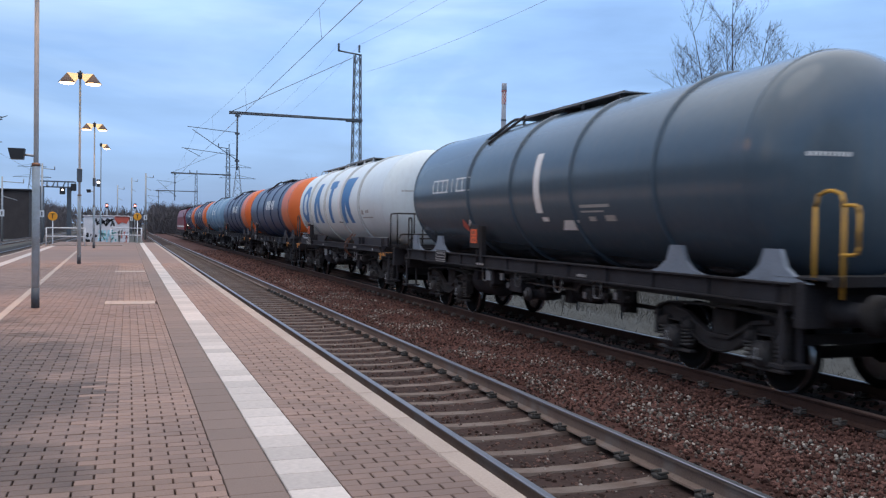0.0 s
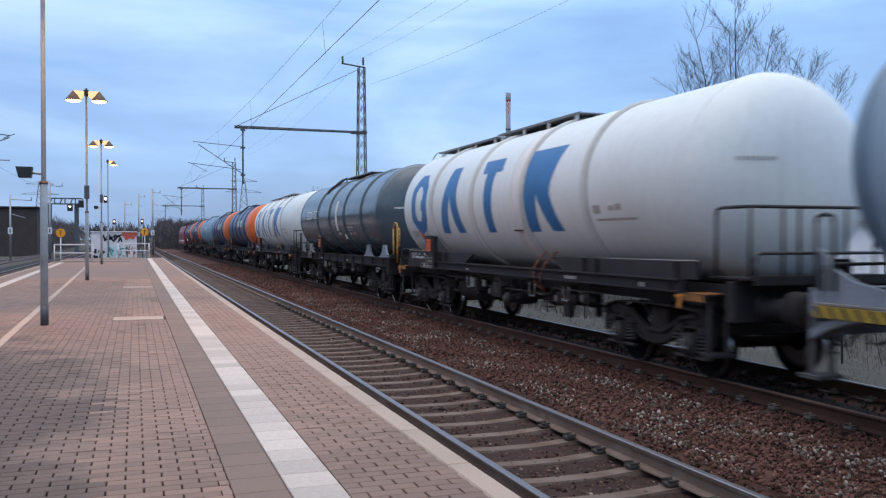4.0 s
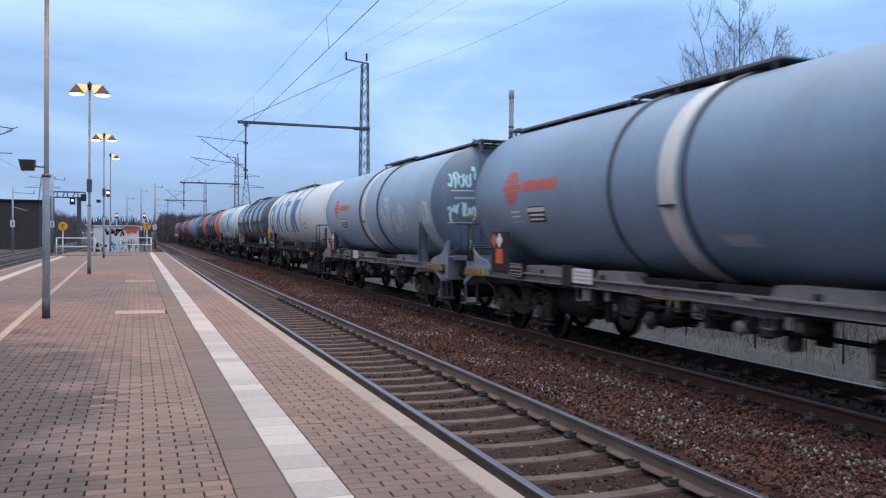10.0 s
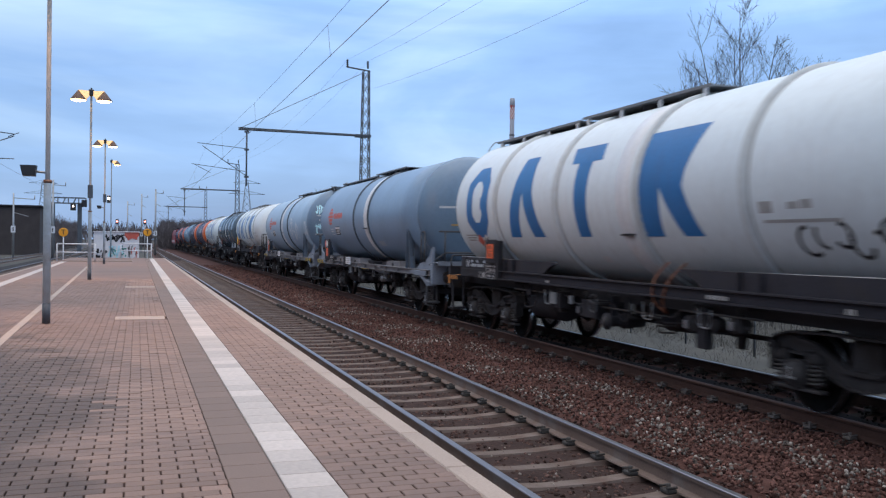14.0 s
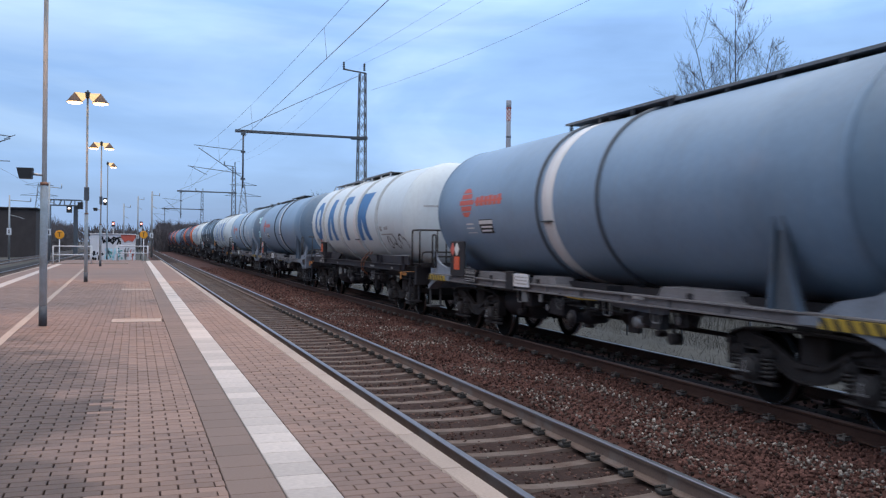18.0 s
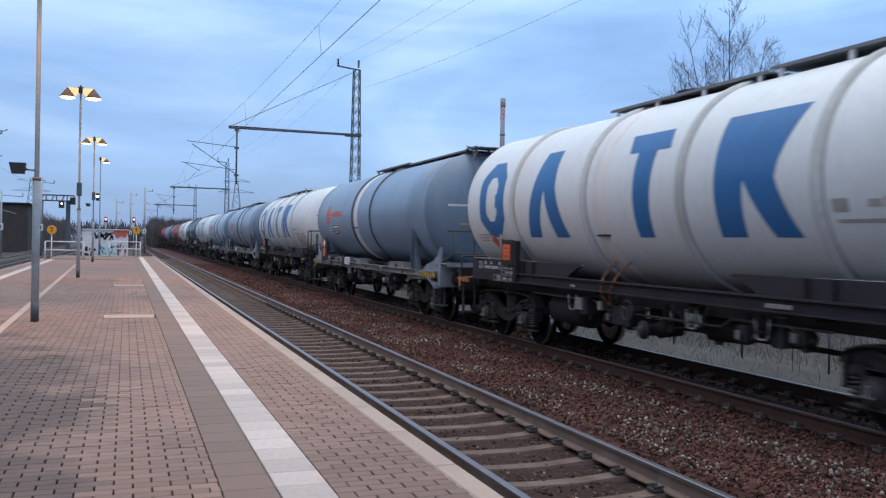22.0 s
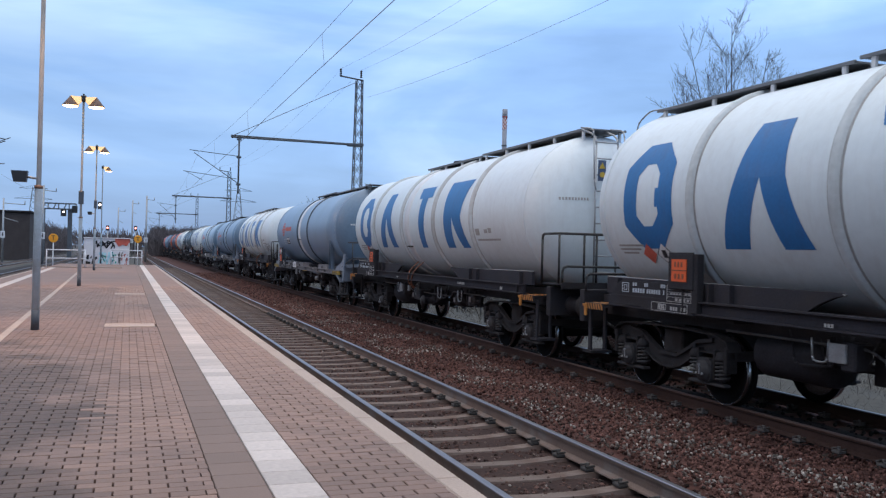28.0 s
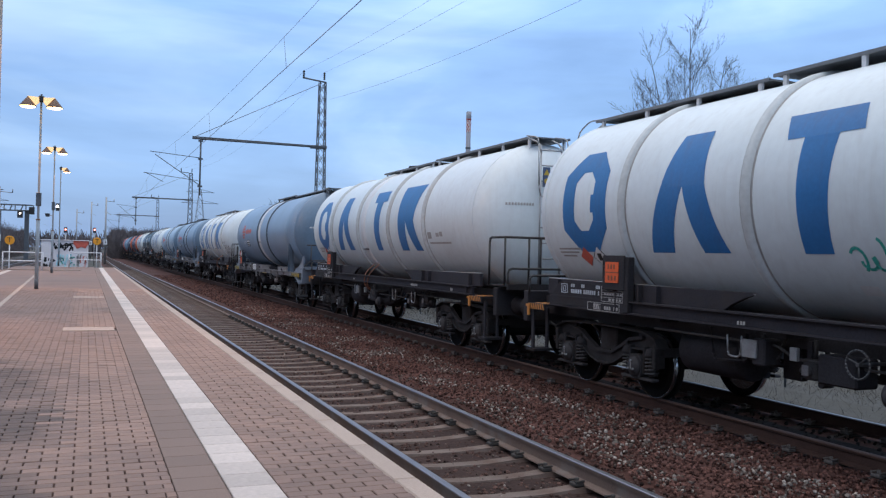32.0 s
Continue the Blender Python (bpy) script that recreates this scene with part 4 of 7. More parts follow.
def wheelset_meshes():
    bm = bmesh.new()
    rod(bm, (-1.0, 0, 0), (1.0, 0, 0), 0.08, 12)
    for s in (-1, 1):
        x = s * 0.7535
        lathe(bm, [(x - s * 0.10, 0.12), (x - s * 0.075, 0.14), (x - s * 0.02, 0.17), (x + s * 0.01, 0.36), (x - s * 0.07, 0.40), (x - s * 0.075, 0.485), (x - s * 0.045, 0.487),
                   (x - s * 0.035, 0.455), (x + s * 0.065, 0.452), (x + s * 0.068, 0.38), (x + s * 0.04, 0.36), (x + s * 0.02, 0.17), (x + s * 0.09, 0.14), (x + s * 0.09, 0.1)], 32, axis="x")
    ws = mesh_of("wheelset", bm, M["wheel"])
    tr = []
    for s in (-1, 1):
        x = s * 0.7535
        bm = bmesh.new()
        lathe(bm, [(x - s * 0.034, 0.452), (x - s * 0.033, 0.460), (x + s * 0.064, 0.457), (x + s * 0.069, 0.455), (x + s * 0.069, 0.4515), (x + s * 0.060, 0.4505), (x - s * 0.030, 0.448), (x - s * 0.034, 0.452)], 36, axis="x")
        tr.append(mesh_of("tread", bm, M["tread"]))
    return ws, tr


WHEEL_ME, TREAD_ME = wheelset_meshes()


def running_gear(w, shift=0.0):
    """Two bogies with axle boxes and springs, and four wheelsets."""
    for y in (-BOGIE + shift, BOGIE + shift):
        b = piece("bogie", BOGIE_ME[0], w, pose(0, y, 0))
        for dy in (-0.9, 0.9):
            for s in (-1, 1):
                piece("axle_box", BOGIE_ME[1], b, pose(s * 1.06, dy, 0.46, rz=0 if s < 0 else 180))
                piece("axle_bolts", BOGIE_ME[3], b, pose(s * 1.06, dy, 0.46, rz=0 if s < 0 else 180))
                for d in (-0.27, 0.27):
                    piece("spring", BOGIE_ME[2], b, pose(s * 1.05, dy + d, 0.34))
            ws = piece("wheelset", WHEEL_ME, w, pose(0, y + dy, 0.46))
            for me in TREAD_ME:
                piece("tread", me, ws)


def deck_plate(bm, x0, x1, y0, y1, z):
    box(bm, x0, x1, y0, y1, z - 0.02, z)


def tank_wagon(kind, label):
    """A four-axled tank wagon at the origin, its rail height at z = 0, its far end at +y."""
    w = holder("tank_wagon", label, "tank wagon", group="tank wagons of the train")
    white, grey, dark = kind.startswith("white"), kind.startswith("grey"), kind == "dark"
    laddered = kind in ("white_b", "grey")
    navy = kind in ("navy", "pale")
    paint = M["white_tank" if white else "grey_tank" if grey else "dark_tank" if dark else "navy_tank" if kind == "navy" else "pale_blue_tank"]
    steel = M["grey_frame"] if grey else M["frame"]
    r, L = R_TANK, L_TANK
    bm = bmesh.new()
    prof = [(-L - u, q) for u, q in reversed(dished())]
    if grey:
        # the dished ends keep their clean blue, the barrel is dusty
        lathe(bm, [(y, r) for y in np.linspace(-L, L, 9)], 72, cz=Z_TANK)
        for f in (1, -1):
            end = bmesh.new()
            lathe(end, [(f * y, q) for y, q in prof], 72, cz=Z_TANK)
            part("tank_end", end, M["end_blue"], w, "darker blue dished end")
    else:
        lathe(bm, prof + [(y, r) for y in np.linspace(-5.6, 5.6, 9)] + [(-y, q) for y, q in reversed(prof)], 72, cz=Z_TANK)
    tank = part("tank", bm, paint, w)
    # stiffening rings, weld seams and bands
    rings = {"white": (4.05, 1.39, -1.2, -3.55), "white_b": (4.05, 1.36, -1.19, -3.6), "white_c": (4.05, 1.62, -1.2, -3.55), "dark": (2.6, 0.4, -1.95, -4.35), "grey": (0.92, -1.23), "grey_b": (0.75, -1.15), "navy": (3.6, 1.2, -1.2, -3.6), "pale": (3.6, 1.2, -1.2, -3.6)}[kind]
    for y in rings:
        bm = bmesh.new()
        d, h = (0.062, 0.050) if white else (0.035, 0.045)
        lathe(bm, [(y - d * 1.25, r - 0.005), (y - d, r + h * 0.25), (y - d * 0.8, r + h * 0.85), (y - d * 0.4, r + h), (y + d * 0.4, r + h), (y + d * 0.8, r + h * 0.85), (y + d, r + h * 0.25), (y + d * 1.25, r - 0.005)], 72, cz=Z_TANK)
        part("tank_ring", bm, M["rib"] if grey else M["ring_white"] if white else paint, w)
        # a narrow darker line on each side of the ring
        if white:
            for e in (-1, 1):
                bm = bmesh.new()
                y0, y1 = sorted((y + e * 0.066, y + e * 0.105))
                lathe(bm, [(y0, r - 0.01), (y0 + 0.005, r + 0.004), (y1 - 0.005, r + 0.004), (y1, r - 0.01)], 72, cz=Z_TANK)
                part("ring_grime", bm, M["grime"], w, "darker line beside the ring")
    for y in (-L + 0.02, L - 0.02):
        bm = bmesh.new()
        lathe(bm, [(y - 0.03, r - 0.01), (y - 0.02, r + 0.012), (y + 0.02, r + 0.012), (y + 0.03, r - 0.01)], 72, cz=Z_TANK)
        part("weld_seam", bm, paint, w)
    if grey:
        y = 0.52 if kind == "grey" else -0.77
        bm = bmesh.new()
        lathe(bm, [(y - 0.205, r - 0.01), (y - 0.2, r + 0.010), (y + 0.2, r + 0.010), (y + 0.205, r - 0.01)], 72, cz=Z_TANK)
        part("white_band", bm, M["band"], w, "white painted tension band")
        bm = bmesh.new()
        for d in (-0.05, 0.05):
            box(bm, -r - 0.035, -r + 0.05, y + d - 0.12, y + d + 0.12, Z_TANK - 0.38, Z_TANK - 0.355)
        part("band_clamp", bm, M["black"], w)
    if white:
        y = 0.88 if kind == "white_b" else -0.82
        bm = bmesh.new()
        lathe(bm, [(y - 0.2, r - 0.01), (y - 0.185, r + 0.012), (y + 0.185, r + 0.012), (y + 0.2, r - 0.01)], 72, cz=Z_TANK)
        part("tension_strap", bm, M["band"], w)
        bm = bmesh.new()
        for d in (-0.06, 0.06):
            box(bm, -r * 0.91 - 0.045, -r * 0.91 + 0.05, y + d - 0.10, y + d + 0.10, Z_TANK - 0.66, Z_TANK - 0.63)
        part("strap_clamp", bm, M["black"], w)
    if navy:
        bm = bmesh.new()
        lathe(bm, [(y - 0.012, q + 0.008) for y, q in prof] + [(-4.5, r + 0.012), (-4.49, r - 0.01)], 72, cz=Z_TANK)
        if kind == "navy":
            part("orange_band", bm, M["orange"], w, "broad orange end band")
        else:
            bm.free()
    # underframe
    reach = 6.05 if white else 6.95
    for s in (-1, 1):
        bm = bmesh.new()
        x0, x1 = sorted((s * 1.36, s * 1.30))
        lo, hi = (1.09, 1.215) if grey else (1.20, 1.355) if white else (1.12, 1.35)
        box(bm, x0, x1, -reach, reach, lo, hi, 0.008)
        x2, x3 = sorted((s * 1.42, s * 1.24))
        box(bm, x2, x3, -reach, reach, lo - 0.015, lo + 0.005)
        box(bm, x2, x3, -reach, reach, hi - 0.015, hi + 0.005)
        for y in np.linspace(-reach + 0.2, reach - 0.2, 2 if white else 12):
            box(bm, *sorted((s * 1.30, s * 1.40)), y - 0.01, y + 0.01, lo, hi)
        part("sole_bar", bm, M["sole"] if white else M["pale_frame"] if grey else steel, w)
    for y in (-3.4, -1.2, 1.2, 3.4):
        bm = bmesh.new()
        box(bm, -1.29, 1.29, y - 0.06, y + 0.06, 1.12, 1.30)
        part("cross_member", bm, M["frame"], w)
    for x, e in ((-0.18, 0.36), (-1.0, 0.1), (0.9, 0.1)):
        bm = bmesh.new()
        box(bm, x, x + e, -6.9, 6.9, 1.0, 1.30)
        part("centre_sill" if e > 0.2 else "inner_sill", bm, M["frame"], w)
    # hoses, rods and valves that hang below the frame
    g = random.Random(kind)
    for k in range(26):
        bm = bmesh.new()
        x, y, zz = g.uniform(-1.22, -0.5), g.uniform(-3.1, 3.1), g.uniform(0.62, 1.0)
        if k % 3 == 0:
            box(bm, x, x + g.uniform(0.06, 0.16), y, y + g.uniform(0.08, 0.3), zz - g.uniform(0.05, 0.2), 1.10, 0.01)
        elif k % 3 == 1:
            pipe(bm, bent([(x, y, 1.12), (x - 0.05, y + 0.05, zz), (x, y + g.uniform(0.3, 0.9), zz - 0.05), (x + 0.1, y + 0.9, 1.1)], 0.08), 0.016, 6)
        else:
            rod(bm, (x, y, 1.12), (x + 0.02, y + g.uniform(-0.1, 0.1), zz), 0.025, 8)
            rod(bm, (x - 0.06, y, zz), (x + 0.10, y, zz), g.uniform(0.04, 0.09), 12)
        part("brake_fitting", bm, M[("frame", "axle_grey", "bogie", "grey_frame", "frame")[k % 5]], w)
    for y in (-1, 1):
        bm = bmesh.new()
        box(bm, -1.33, 1.33, *sorted((y * 6.95, y * 7.10)), 0.86, 1.37, 0.012)
        box(bm, -0.22, 0.22, *sorted((y * 7.10, y * 7.16)), 0.9, 1.22, 0.01)
        rod(bm, (0, y * 7.1, 1.02), (0, y * 7.5, 1.0), 0.045, 8)
        rod(bm, (0.02, y * 7.45, 1.0), (0.02, y * HALF, 0.84), 0.03, 8)
        part("headstock", bm, M["end_paint"] if grey else steel, w)
        for x in (-0.875, 0.875):
            bm = bmesh.new()
            lathe(bm, [(y * 7.09, 0.17), (y * 7.16, 0.17), (y * 7.17, 0.125), (y * 7.44, 0.12), (y * 7.45, 0.095), (y * 7.62, 0.095)], 20, cx=x, cz=1.05)
            b = part("buffer", bm, M["frame"], w)
            bm = bmesh.new()
            lathe(bm, [(y * 7.60, 0.10), (y * 7.62, 0.20), (y * 7.655, 0.225), (y * 7.675, 0.21), (y * (HALF - 0.004), 0.10)], 24, cx=x, cz=1.05)
            part("buffer_head", bm, M["bogie"], b)
        # brake hoses
        for x in (-0.4, 0.4):
            bm = bmesh.new()
            pipe(bm, bent([(x, y * 7.12, 0.95), (x, y * 7.45, 0.75), (x * 0.6, y * 7.68, 0.62)], 0.1), 0.025, 6)
            part("brake_hose", bm, M["black"], w)
    # saddles that carry the tank
    for y in (-1, 1):
        for s in (-1, 1):
            bm = bmesh.new()
            x0, x1 = sorted((s * 1.30, s * 1.24))
            if grey:
                f = 0.62 if y < 0 else -0.62
                yc = -5.2 if y < 0 else 5.05
                ex = sorted((s * 1.30, s * 1.385))
                top = 2.32 if y < 0 else 1.75
                for poly in ([(0.30, 1.20), (0.23, 1.20), (0.16, 1.7), (0.13, top), (0.17, top + 0.02), (0.22, top - 0.06), (0.25, 1.7)],
                             [(-0.46, 1.20), (-0.54, 1.20), (-0.31, 1.55), (-0.19, 1.85), (-0.12, top - 0.05), (-0.10, top + 0.03), (-0.05, top), (-0.10, 1.9), (-0.22, 1.55)]):
                    prism(bm, [(yc + f * u, v) for u, v in poly], *ex, "x")
                part("saddle_fin", bm, M["fin"], w)
                bm = bmesh.new()
                prism(bm, [(yc + f * u, v) for u, v in ((0.25, 1.20), (-0.48, 1.20), (-0.24, 1.55), (-0.12, 1.9), (-0.08, top - 0.08), (0.14, top - 0.08), (0.18, 1.7))], *sorted((s * 1.24, s * 1.325)), "x")
                part("saddle_web", bm, M["rib"], w)
                bm = bmesh.new()
                prism(bm, [(y * 7.0, 1.20), (y * 5.7, 1.20), (y * 6.0, 1.36), (y * 6.5, 1.45), (y * 6.8, 1.58), (y * 6.95, 1.76), (y * 7.05, 1.80)], x0, x1, "x")
                # an arched plate over the outer axle
                arch = bmesh.new()
                line = [(y * (5.55 + 0.16 * k), 1.20 - 0.0065 * (k - 2.5) ** 2 * (1 if k > 2 else 0.4)) for k in range(10)]
                strip(arch, line, 0.10, *sorted((s * 1.18, s * 1.43)))
                part("end_arch", arch, M["end_paint"], w)
                for u, e in ((-3.4, 0.72), (0.97, 0.47), (3.3, 0.80)) if y < 0 else ():
                    pad = bmesh.new()
                    prism(pad, [(u - e - 0.12, 1.20), (u + e + 0.12, 1.20), (u + e + 0.02, 1.24), (u + e - 0.06, 1.36), (u - e + 0.06, 1.36), (u - e - 0.02, 1.24)], *sorted((s * 0.9, s * 1.27)), "x")
                    part("saddle_pad", pad, M["pale_frame"], w)
            elif white:
                e = 1.62 if y > 0 else 2.05
                prism(bm, [(y * 6.3, 1.36), (y * (e + 0.50), 1.36), (y * (e + 0.36), 1.44), (y * (e + 0.14), 1.525), (y * e, 1.56), (y * (e + 0.05), 1.585), (y * 6.3, 1.60)], x0, x1, "x")
                for u in (3.35, 3.75, 5.9):
                    box(bm, *sorted((s * 1.30, s * 1.37)), y * u - 0.015, y * u + 0.015, 1.355, 1.59)
                lip = bmesh.new()
                pipe(lip, [(s * 1.285, y * e, 1.562), (s * 1.285, y * (e + 0.25), 1.572), (s * 1.285, y * 6.3, 1.605)], 0.011, 6)
                part("saddle_lip", lip, M["grime"], w)
            else:
                for yc in (y * 4.7, y * 6.55):
                    prism(bm, [(yc - 0.62, 1.35), (yc + 0.62, 1.35), (yc + 0.40, 1.40), (yc + 0.22, 1.52), (yc + 0.13, 1.72), (yc - 0.13, 1.72), (yc - 0.22, 1.52), (yc - 0.40, 1.40)], x0, x1, "x")
            part("saddle", bm, M["end_paint"] if grey or dark else M["sole"], w)
    # top walkway with its supports
    z = Z_TANK + r
    ranges = {"white": ((6.4, 2.42, 0.07), (2.35, -1.5, 0.10)), "white_c": ((6.4, 2.42, 0.07), (2.35, -1.5, 0.10)), "white_b": ((2.3, -1.6, 0.06), (-1.65, -6.6, 0.09)), "grey": ((1.85, -1.75, 0.09), (-1.75, -6.3, 0.04), (-6.3, -6.95, 0.07)), "grey_b": ((1.8, -1.78, 0.09), (6.3, 1.8, 0.04), (6.95, 6.3, 0.07)), "dark": ((2.3, -1.9, 0.09),),
              "navy": ((1.6, -1.6, 0.09),), "pale": ((1.6, -1.6, 0.09),)}[kind]
    for y0, y1, h in ranges:
        bm = bmesh.new()
        deck_plate(bm, -0.42, 0.42, min(y0, y1), max(y0, y1), z + h)
        for x in (-0.42, 0.39):
            box(bm, x, x + 0.03, min(y0, y1), max(y0, y1), z + h - 0.03, z + h + 0.012)
        deck = part("walkway", bm, M["walk_grey"], w)
        n = max(3, int(abs(y1 - y0) / 1.1) + 1)
        for k in range(n):
            y = y0 + (y1 - y0) * (k + 0.15) / (n - 0.7)
            for x in (-0.38, 0.38):
                bm = bmesh.new()
                box(bm, x - 0.02, x + 0.02, y - 0.03, y + 0.03, z - 0.12, z + h - 0.02)
                part("support", bm, M["band"] if white else steel, deck)
    if dark or kind == "navy" or kind == "pale":
        bm = bmesh.new()
        pipe(bm, bent([(-1.0, 2.6, Z_TANK + 1.08), (-0.45, 2.4, z + 0.10), (0.45, 2.4, z + 0.10)], 0.1), 0.03, 8)
        pipe(bm, [(-1.1, 2.3, Z_TANK + 0.98), (-0.40, 2.0, z + 0.12)], 0.03, 8)
        part("side_steps", bm, M["frame"], w)
    # manhole and valve domes
    bm = bmesh.new()
    lathe(bm, [(z - 0.06, 0.30), (z + 0.09, 0.30), (z + 0.10, 0.35), (z + 0.13, 0.35), (z + 0.15, 0.1)], 24, axis="z", cx=0.0, cz=0.4)
    part("manhole", bm, steel, w)
    # ladder at the near end
    if laddered:
        bm = bmesh.new()
        for x in (-0.42, 0.02):
            pipe(bm, bent([(x, -6.45, z + 0.08), (x, -6.98, z - 0.10), (x, -6.98, 1.4)], 0.15), 0.018, 8)
        for k in range(9):
            zz = 1.62 + 0.29 * k
            rod(bm, (-0.42, -6.98, zz), (0.02, -6.98, zz), 0.014, 6)
        lad = part("ladder", bm, M["galv"] if white else M["rib"], w)
        bm = bmesh.new()
        for x in (-0.50, 0.12):
            bm = bmesh.new()
            pipe(bm, bent([(x, -6.55, z + 0.10), (x, -7.02, z + 0.02), (x, -7.08, Z_TANK + 0.45), (x + (0.08 if x < 0 else -0.08), -7.0, Z_TANK + 0.40)], 0.12), 0.013, 8)
            part("grab_rail", bm, M["galv"] if white else M["rib"], lad)
        bm = bmesh.new()
        box(bm, -0.38, -0.23, -7.0, -6.985, Z_TANK + 0.55, Z_TANK + 0.92)
        part("warning_plate", bm, M["sign_blue"], lad, "blue plate with a yellow warning sign")
        bm = bmesh.new()
        prism(bm, [(-0.365, Z_TANK + 0.77), (-0.245, Z_TANK + 0.77), (-0.305, Z_TANK + 0.88)], -7.01, -7.002, "y")
        rod(bm, (-0.305, -7.01, Z_TANK + 0.66), (-0.305, -7.002, Z_TANK + 0.66), 0.05, 16)
        part("warning_sign", bm, M["hazard"], lad)
        bm = bmesh.new()
        box(bm, 0.14, 0.32, -6.95, -6.75, Z_TANK - 0.10, Z_TANK + 0.16, 0.02)
        part("junction_box", bm, M["concrete"], w)
    if kind in ("white", "white_c", "grey_b"):
        bm = bmesh.new()
        for x in (-0.2, 0.24):
            pipe(bm, bent([(x, 6.4, z + 0.08), (x, 6.98, z - 0.10), (x, 6.98, 1.4)], 0.15), 0.018, 8)
        for k in range(9):
            rod(bm, (-0.2, 6.98, 1.62 + 0.29 * k), (0.24, 6.98, 1.62 + 0.29 * k), 0.014, 6)
        lad = part("ladder", bm, M["galv"], w)
        bm = bmesh.new()
        pipe(bm, bent([(-0.40, 6.3, z + 0.08), (-0.40, 6.62, z + 0.10), (-0.44, 6.9, z - 0.06), (-0.46, 7.02, Z_TANK + 0.6)], 0.1), 0.013, 8)
        part("grab_rail", bm, M["galv"], lad)
    # end platform and handrails
    bm = bmesh.new()
    deck_plate(bm, -1.3, 1.3, -7.45, -6.6, 1.42)
    box(bm, -1.3, 1.3, -7.47, -7.43, 1.34, 1.45)
    part("end_platform", bm, M["end_paint"] if grey else steel, w)
    if white:
        bm = bmesh.new()
        pipe(bm, bent([(-1.34, -6.78, 1.40), (-1.34, -6.78, 2.28), (-1.34, -7.42, 2.28), (1.28, -7.42, 2.28), (1.28, -7.42, 1.42)], 0.09), 0.022, 8)
        for x in (-1.34, -0.86, -0.62, 0.1, 0.55):
            rod(bm, (x, -7.42, 1.42), (x, -7.42, 2.27), 0.020, 8)
        pipe(bm, bent([(-1.28, -7.44, 1.42), (-1.28, -7.44, 1.72), (1.1, -7.44, 1.72), (1.1, -7.44, 1.42)], 0.09), 0.02, 8)
        part("handrail", bm, M["black"], w)
    elif grey:
        bm = bmesh.new()
        pipe(bm, [(-1.25, -7.4, 2.18), (1.2, -7.4, 2.18)], 0.022, 8)
        for x in (-1.1, 0.9):
            rod(bm, (x, -7.4, 1.4), (x, -7.4, 2.18), 0.022, 8)
        pipe(bm, bent([(-1.3, -6.8, 1.35), (-1.1, -7.42, 1.66), (1.2, -7.42, 1.66)], 0.08), 0.02, 8)
        if kind == "grey_b":
            pipe(bm, bent([(-1.33, -6.2, 1.42), (-1.33, -6.2, 2.18), (-1.33, -6.5, 2.18), (-1.33, -6.5, 1.42)], 0.08), 0.022, 8)
        part("handrail", bm, M["grey_frame"], w)
        bm = bmesh.new()
        box(bm, -0.80, -0.38, -6.99, -6.96, Z_TANK - 0.36, Z_TANK - 0.33)
        box(bm, -0.42, -0.36, -6.99, -6.96, Z_TANK - 0.36, Z_TANK - 0.18)
        part("yellow_bracket", bm, M["yellow"], w)
    else:
        for near in (True, False):
            bm = bmesh.new()
            if near:
                pipe(bm, bent([(-1.15, -7.05, 1.22), (-1.15, -7.05, 2.36), (-1.15, -7.46, 2.36), (-1.15, -7.46, 1.22)], 0.17), 0.021, 8)
            else:
                pipe(bm, bent([(-1.15, -7.44, 2.20), (-1.15, -7.66, 2.20), (-1.15, -7.66, 1.68), (-1.15, -7.44, 1.68)], 0.08), 0.019, 8)
            part("handrail", bm, M["yellow"] if dark else M["black"], w, "yellow tubular handrail" if dark else "")
    # far end handrail
    bm = bmesh.new()
    pipe(bm, bent([(-1.33, 6.9, 1.35), (-1.33, 6.9, 1.62), (1.2, 7.3, 1.62), (1.2, 7.3, 1.35)], 0.08), 0.02, 8)
    if not white:
        pipe(bm, bent([(-1.33, 6.75, 1.36), (-1.33, 6.75, 2.15), (-1.33, 7.0, 2.15), (-1.33, 7.0, 1.36)], 0.08), 0.022, 8)
    part("end_rail", bm, M["black"], w)
    # shunter's steps and hazard boards
    for y in (-6.55, 6.75):
        bm = bmesh.new()
        if kind == "grey_b" and y < 0:
            box(bm, -1.45, -1.42, -6.9, -6.0, 1.07, 1.19, 0.006)
            part("end_plate", bm, M["end_paint"], w)
            bm = bmesh.new()
        elif grey:
            yy = -6.45 if y < 0 else 6.35
            box(bm, -1.45, -1.42, yy - 0.55, yy + 0.55, 1.07, 1.19)
            hb = part("hazard_board", bm, M["hazard"], w, "yellow and black striped board")
            bm = bmesh.new()
            for k in range(6):
                u = yy - 0.5 + k * 0.18
                prism(bm, [(u, 1.07), (u + 0.08, 1.07), (u + 0.16, 1.19), (u + 0.08, 1.19)], -1.455, -1.451, "x")
            part("stripes", bm, M["black"], hb)
        elif not dark:
            y = 6.42 if y > 0 else -6.42
            box(bm, -1.42, -0.55, y - 0.24, y + 0.24, 1.16, 1.185)
            box(bm, -1.455, -1.43, y - 0.27, y + 0.27, 1.09, 1.185)
            hb = part("step_board", bm, M["frame"], w, "worn orange and black striped step board")
            bm = bmesh.new()
            for k in range(7):
                u = -1.40 + k * 0.13
                prism(bm, [(u, y - 0.241), (u + 0.05, y - 0.241), (u + 0.11, y + 0.241), (u + 0.06, y + 0.241)], 1.183, 1.190, "z")
                v = y - 0.26 + k * 0.075
                prism(bm, [(v, 1.092), (v + 0.03, 1.092), (v + 0.07, 1.183), (v + 0.04, 1.183)], -1.459, -1.453, "x")
            part("stripes", bm, M["amber"], hb)
            bm = bmesh.new()
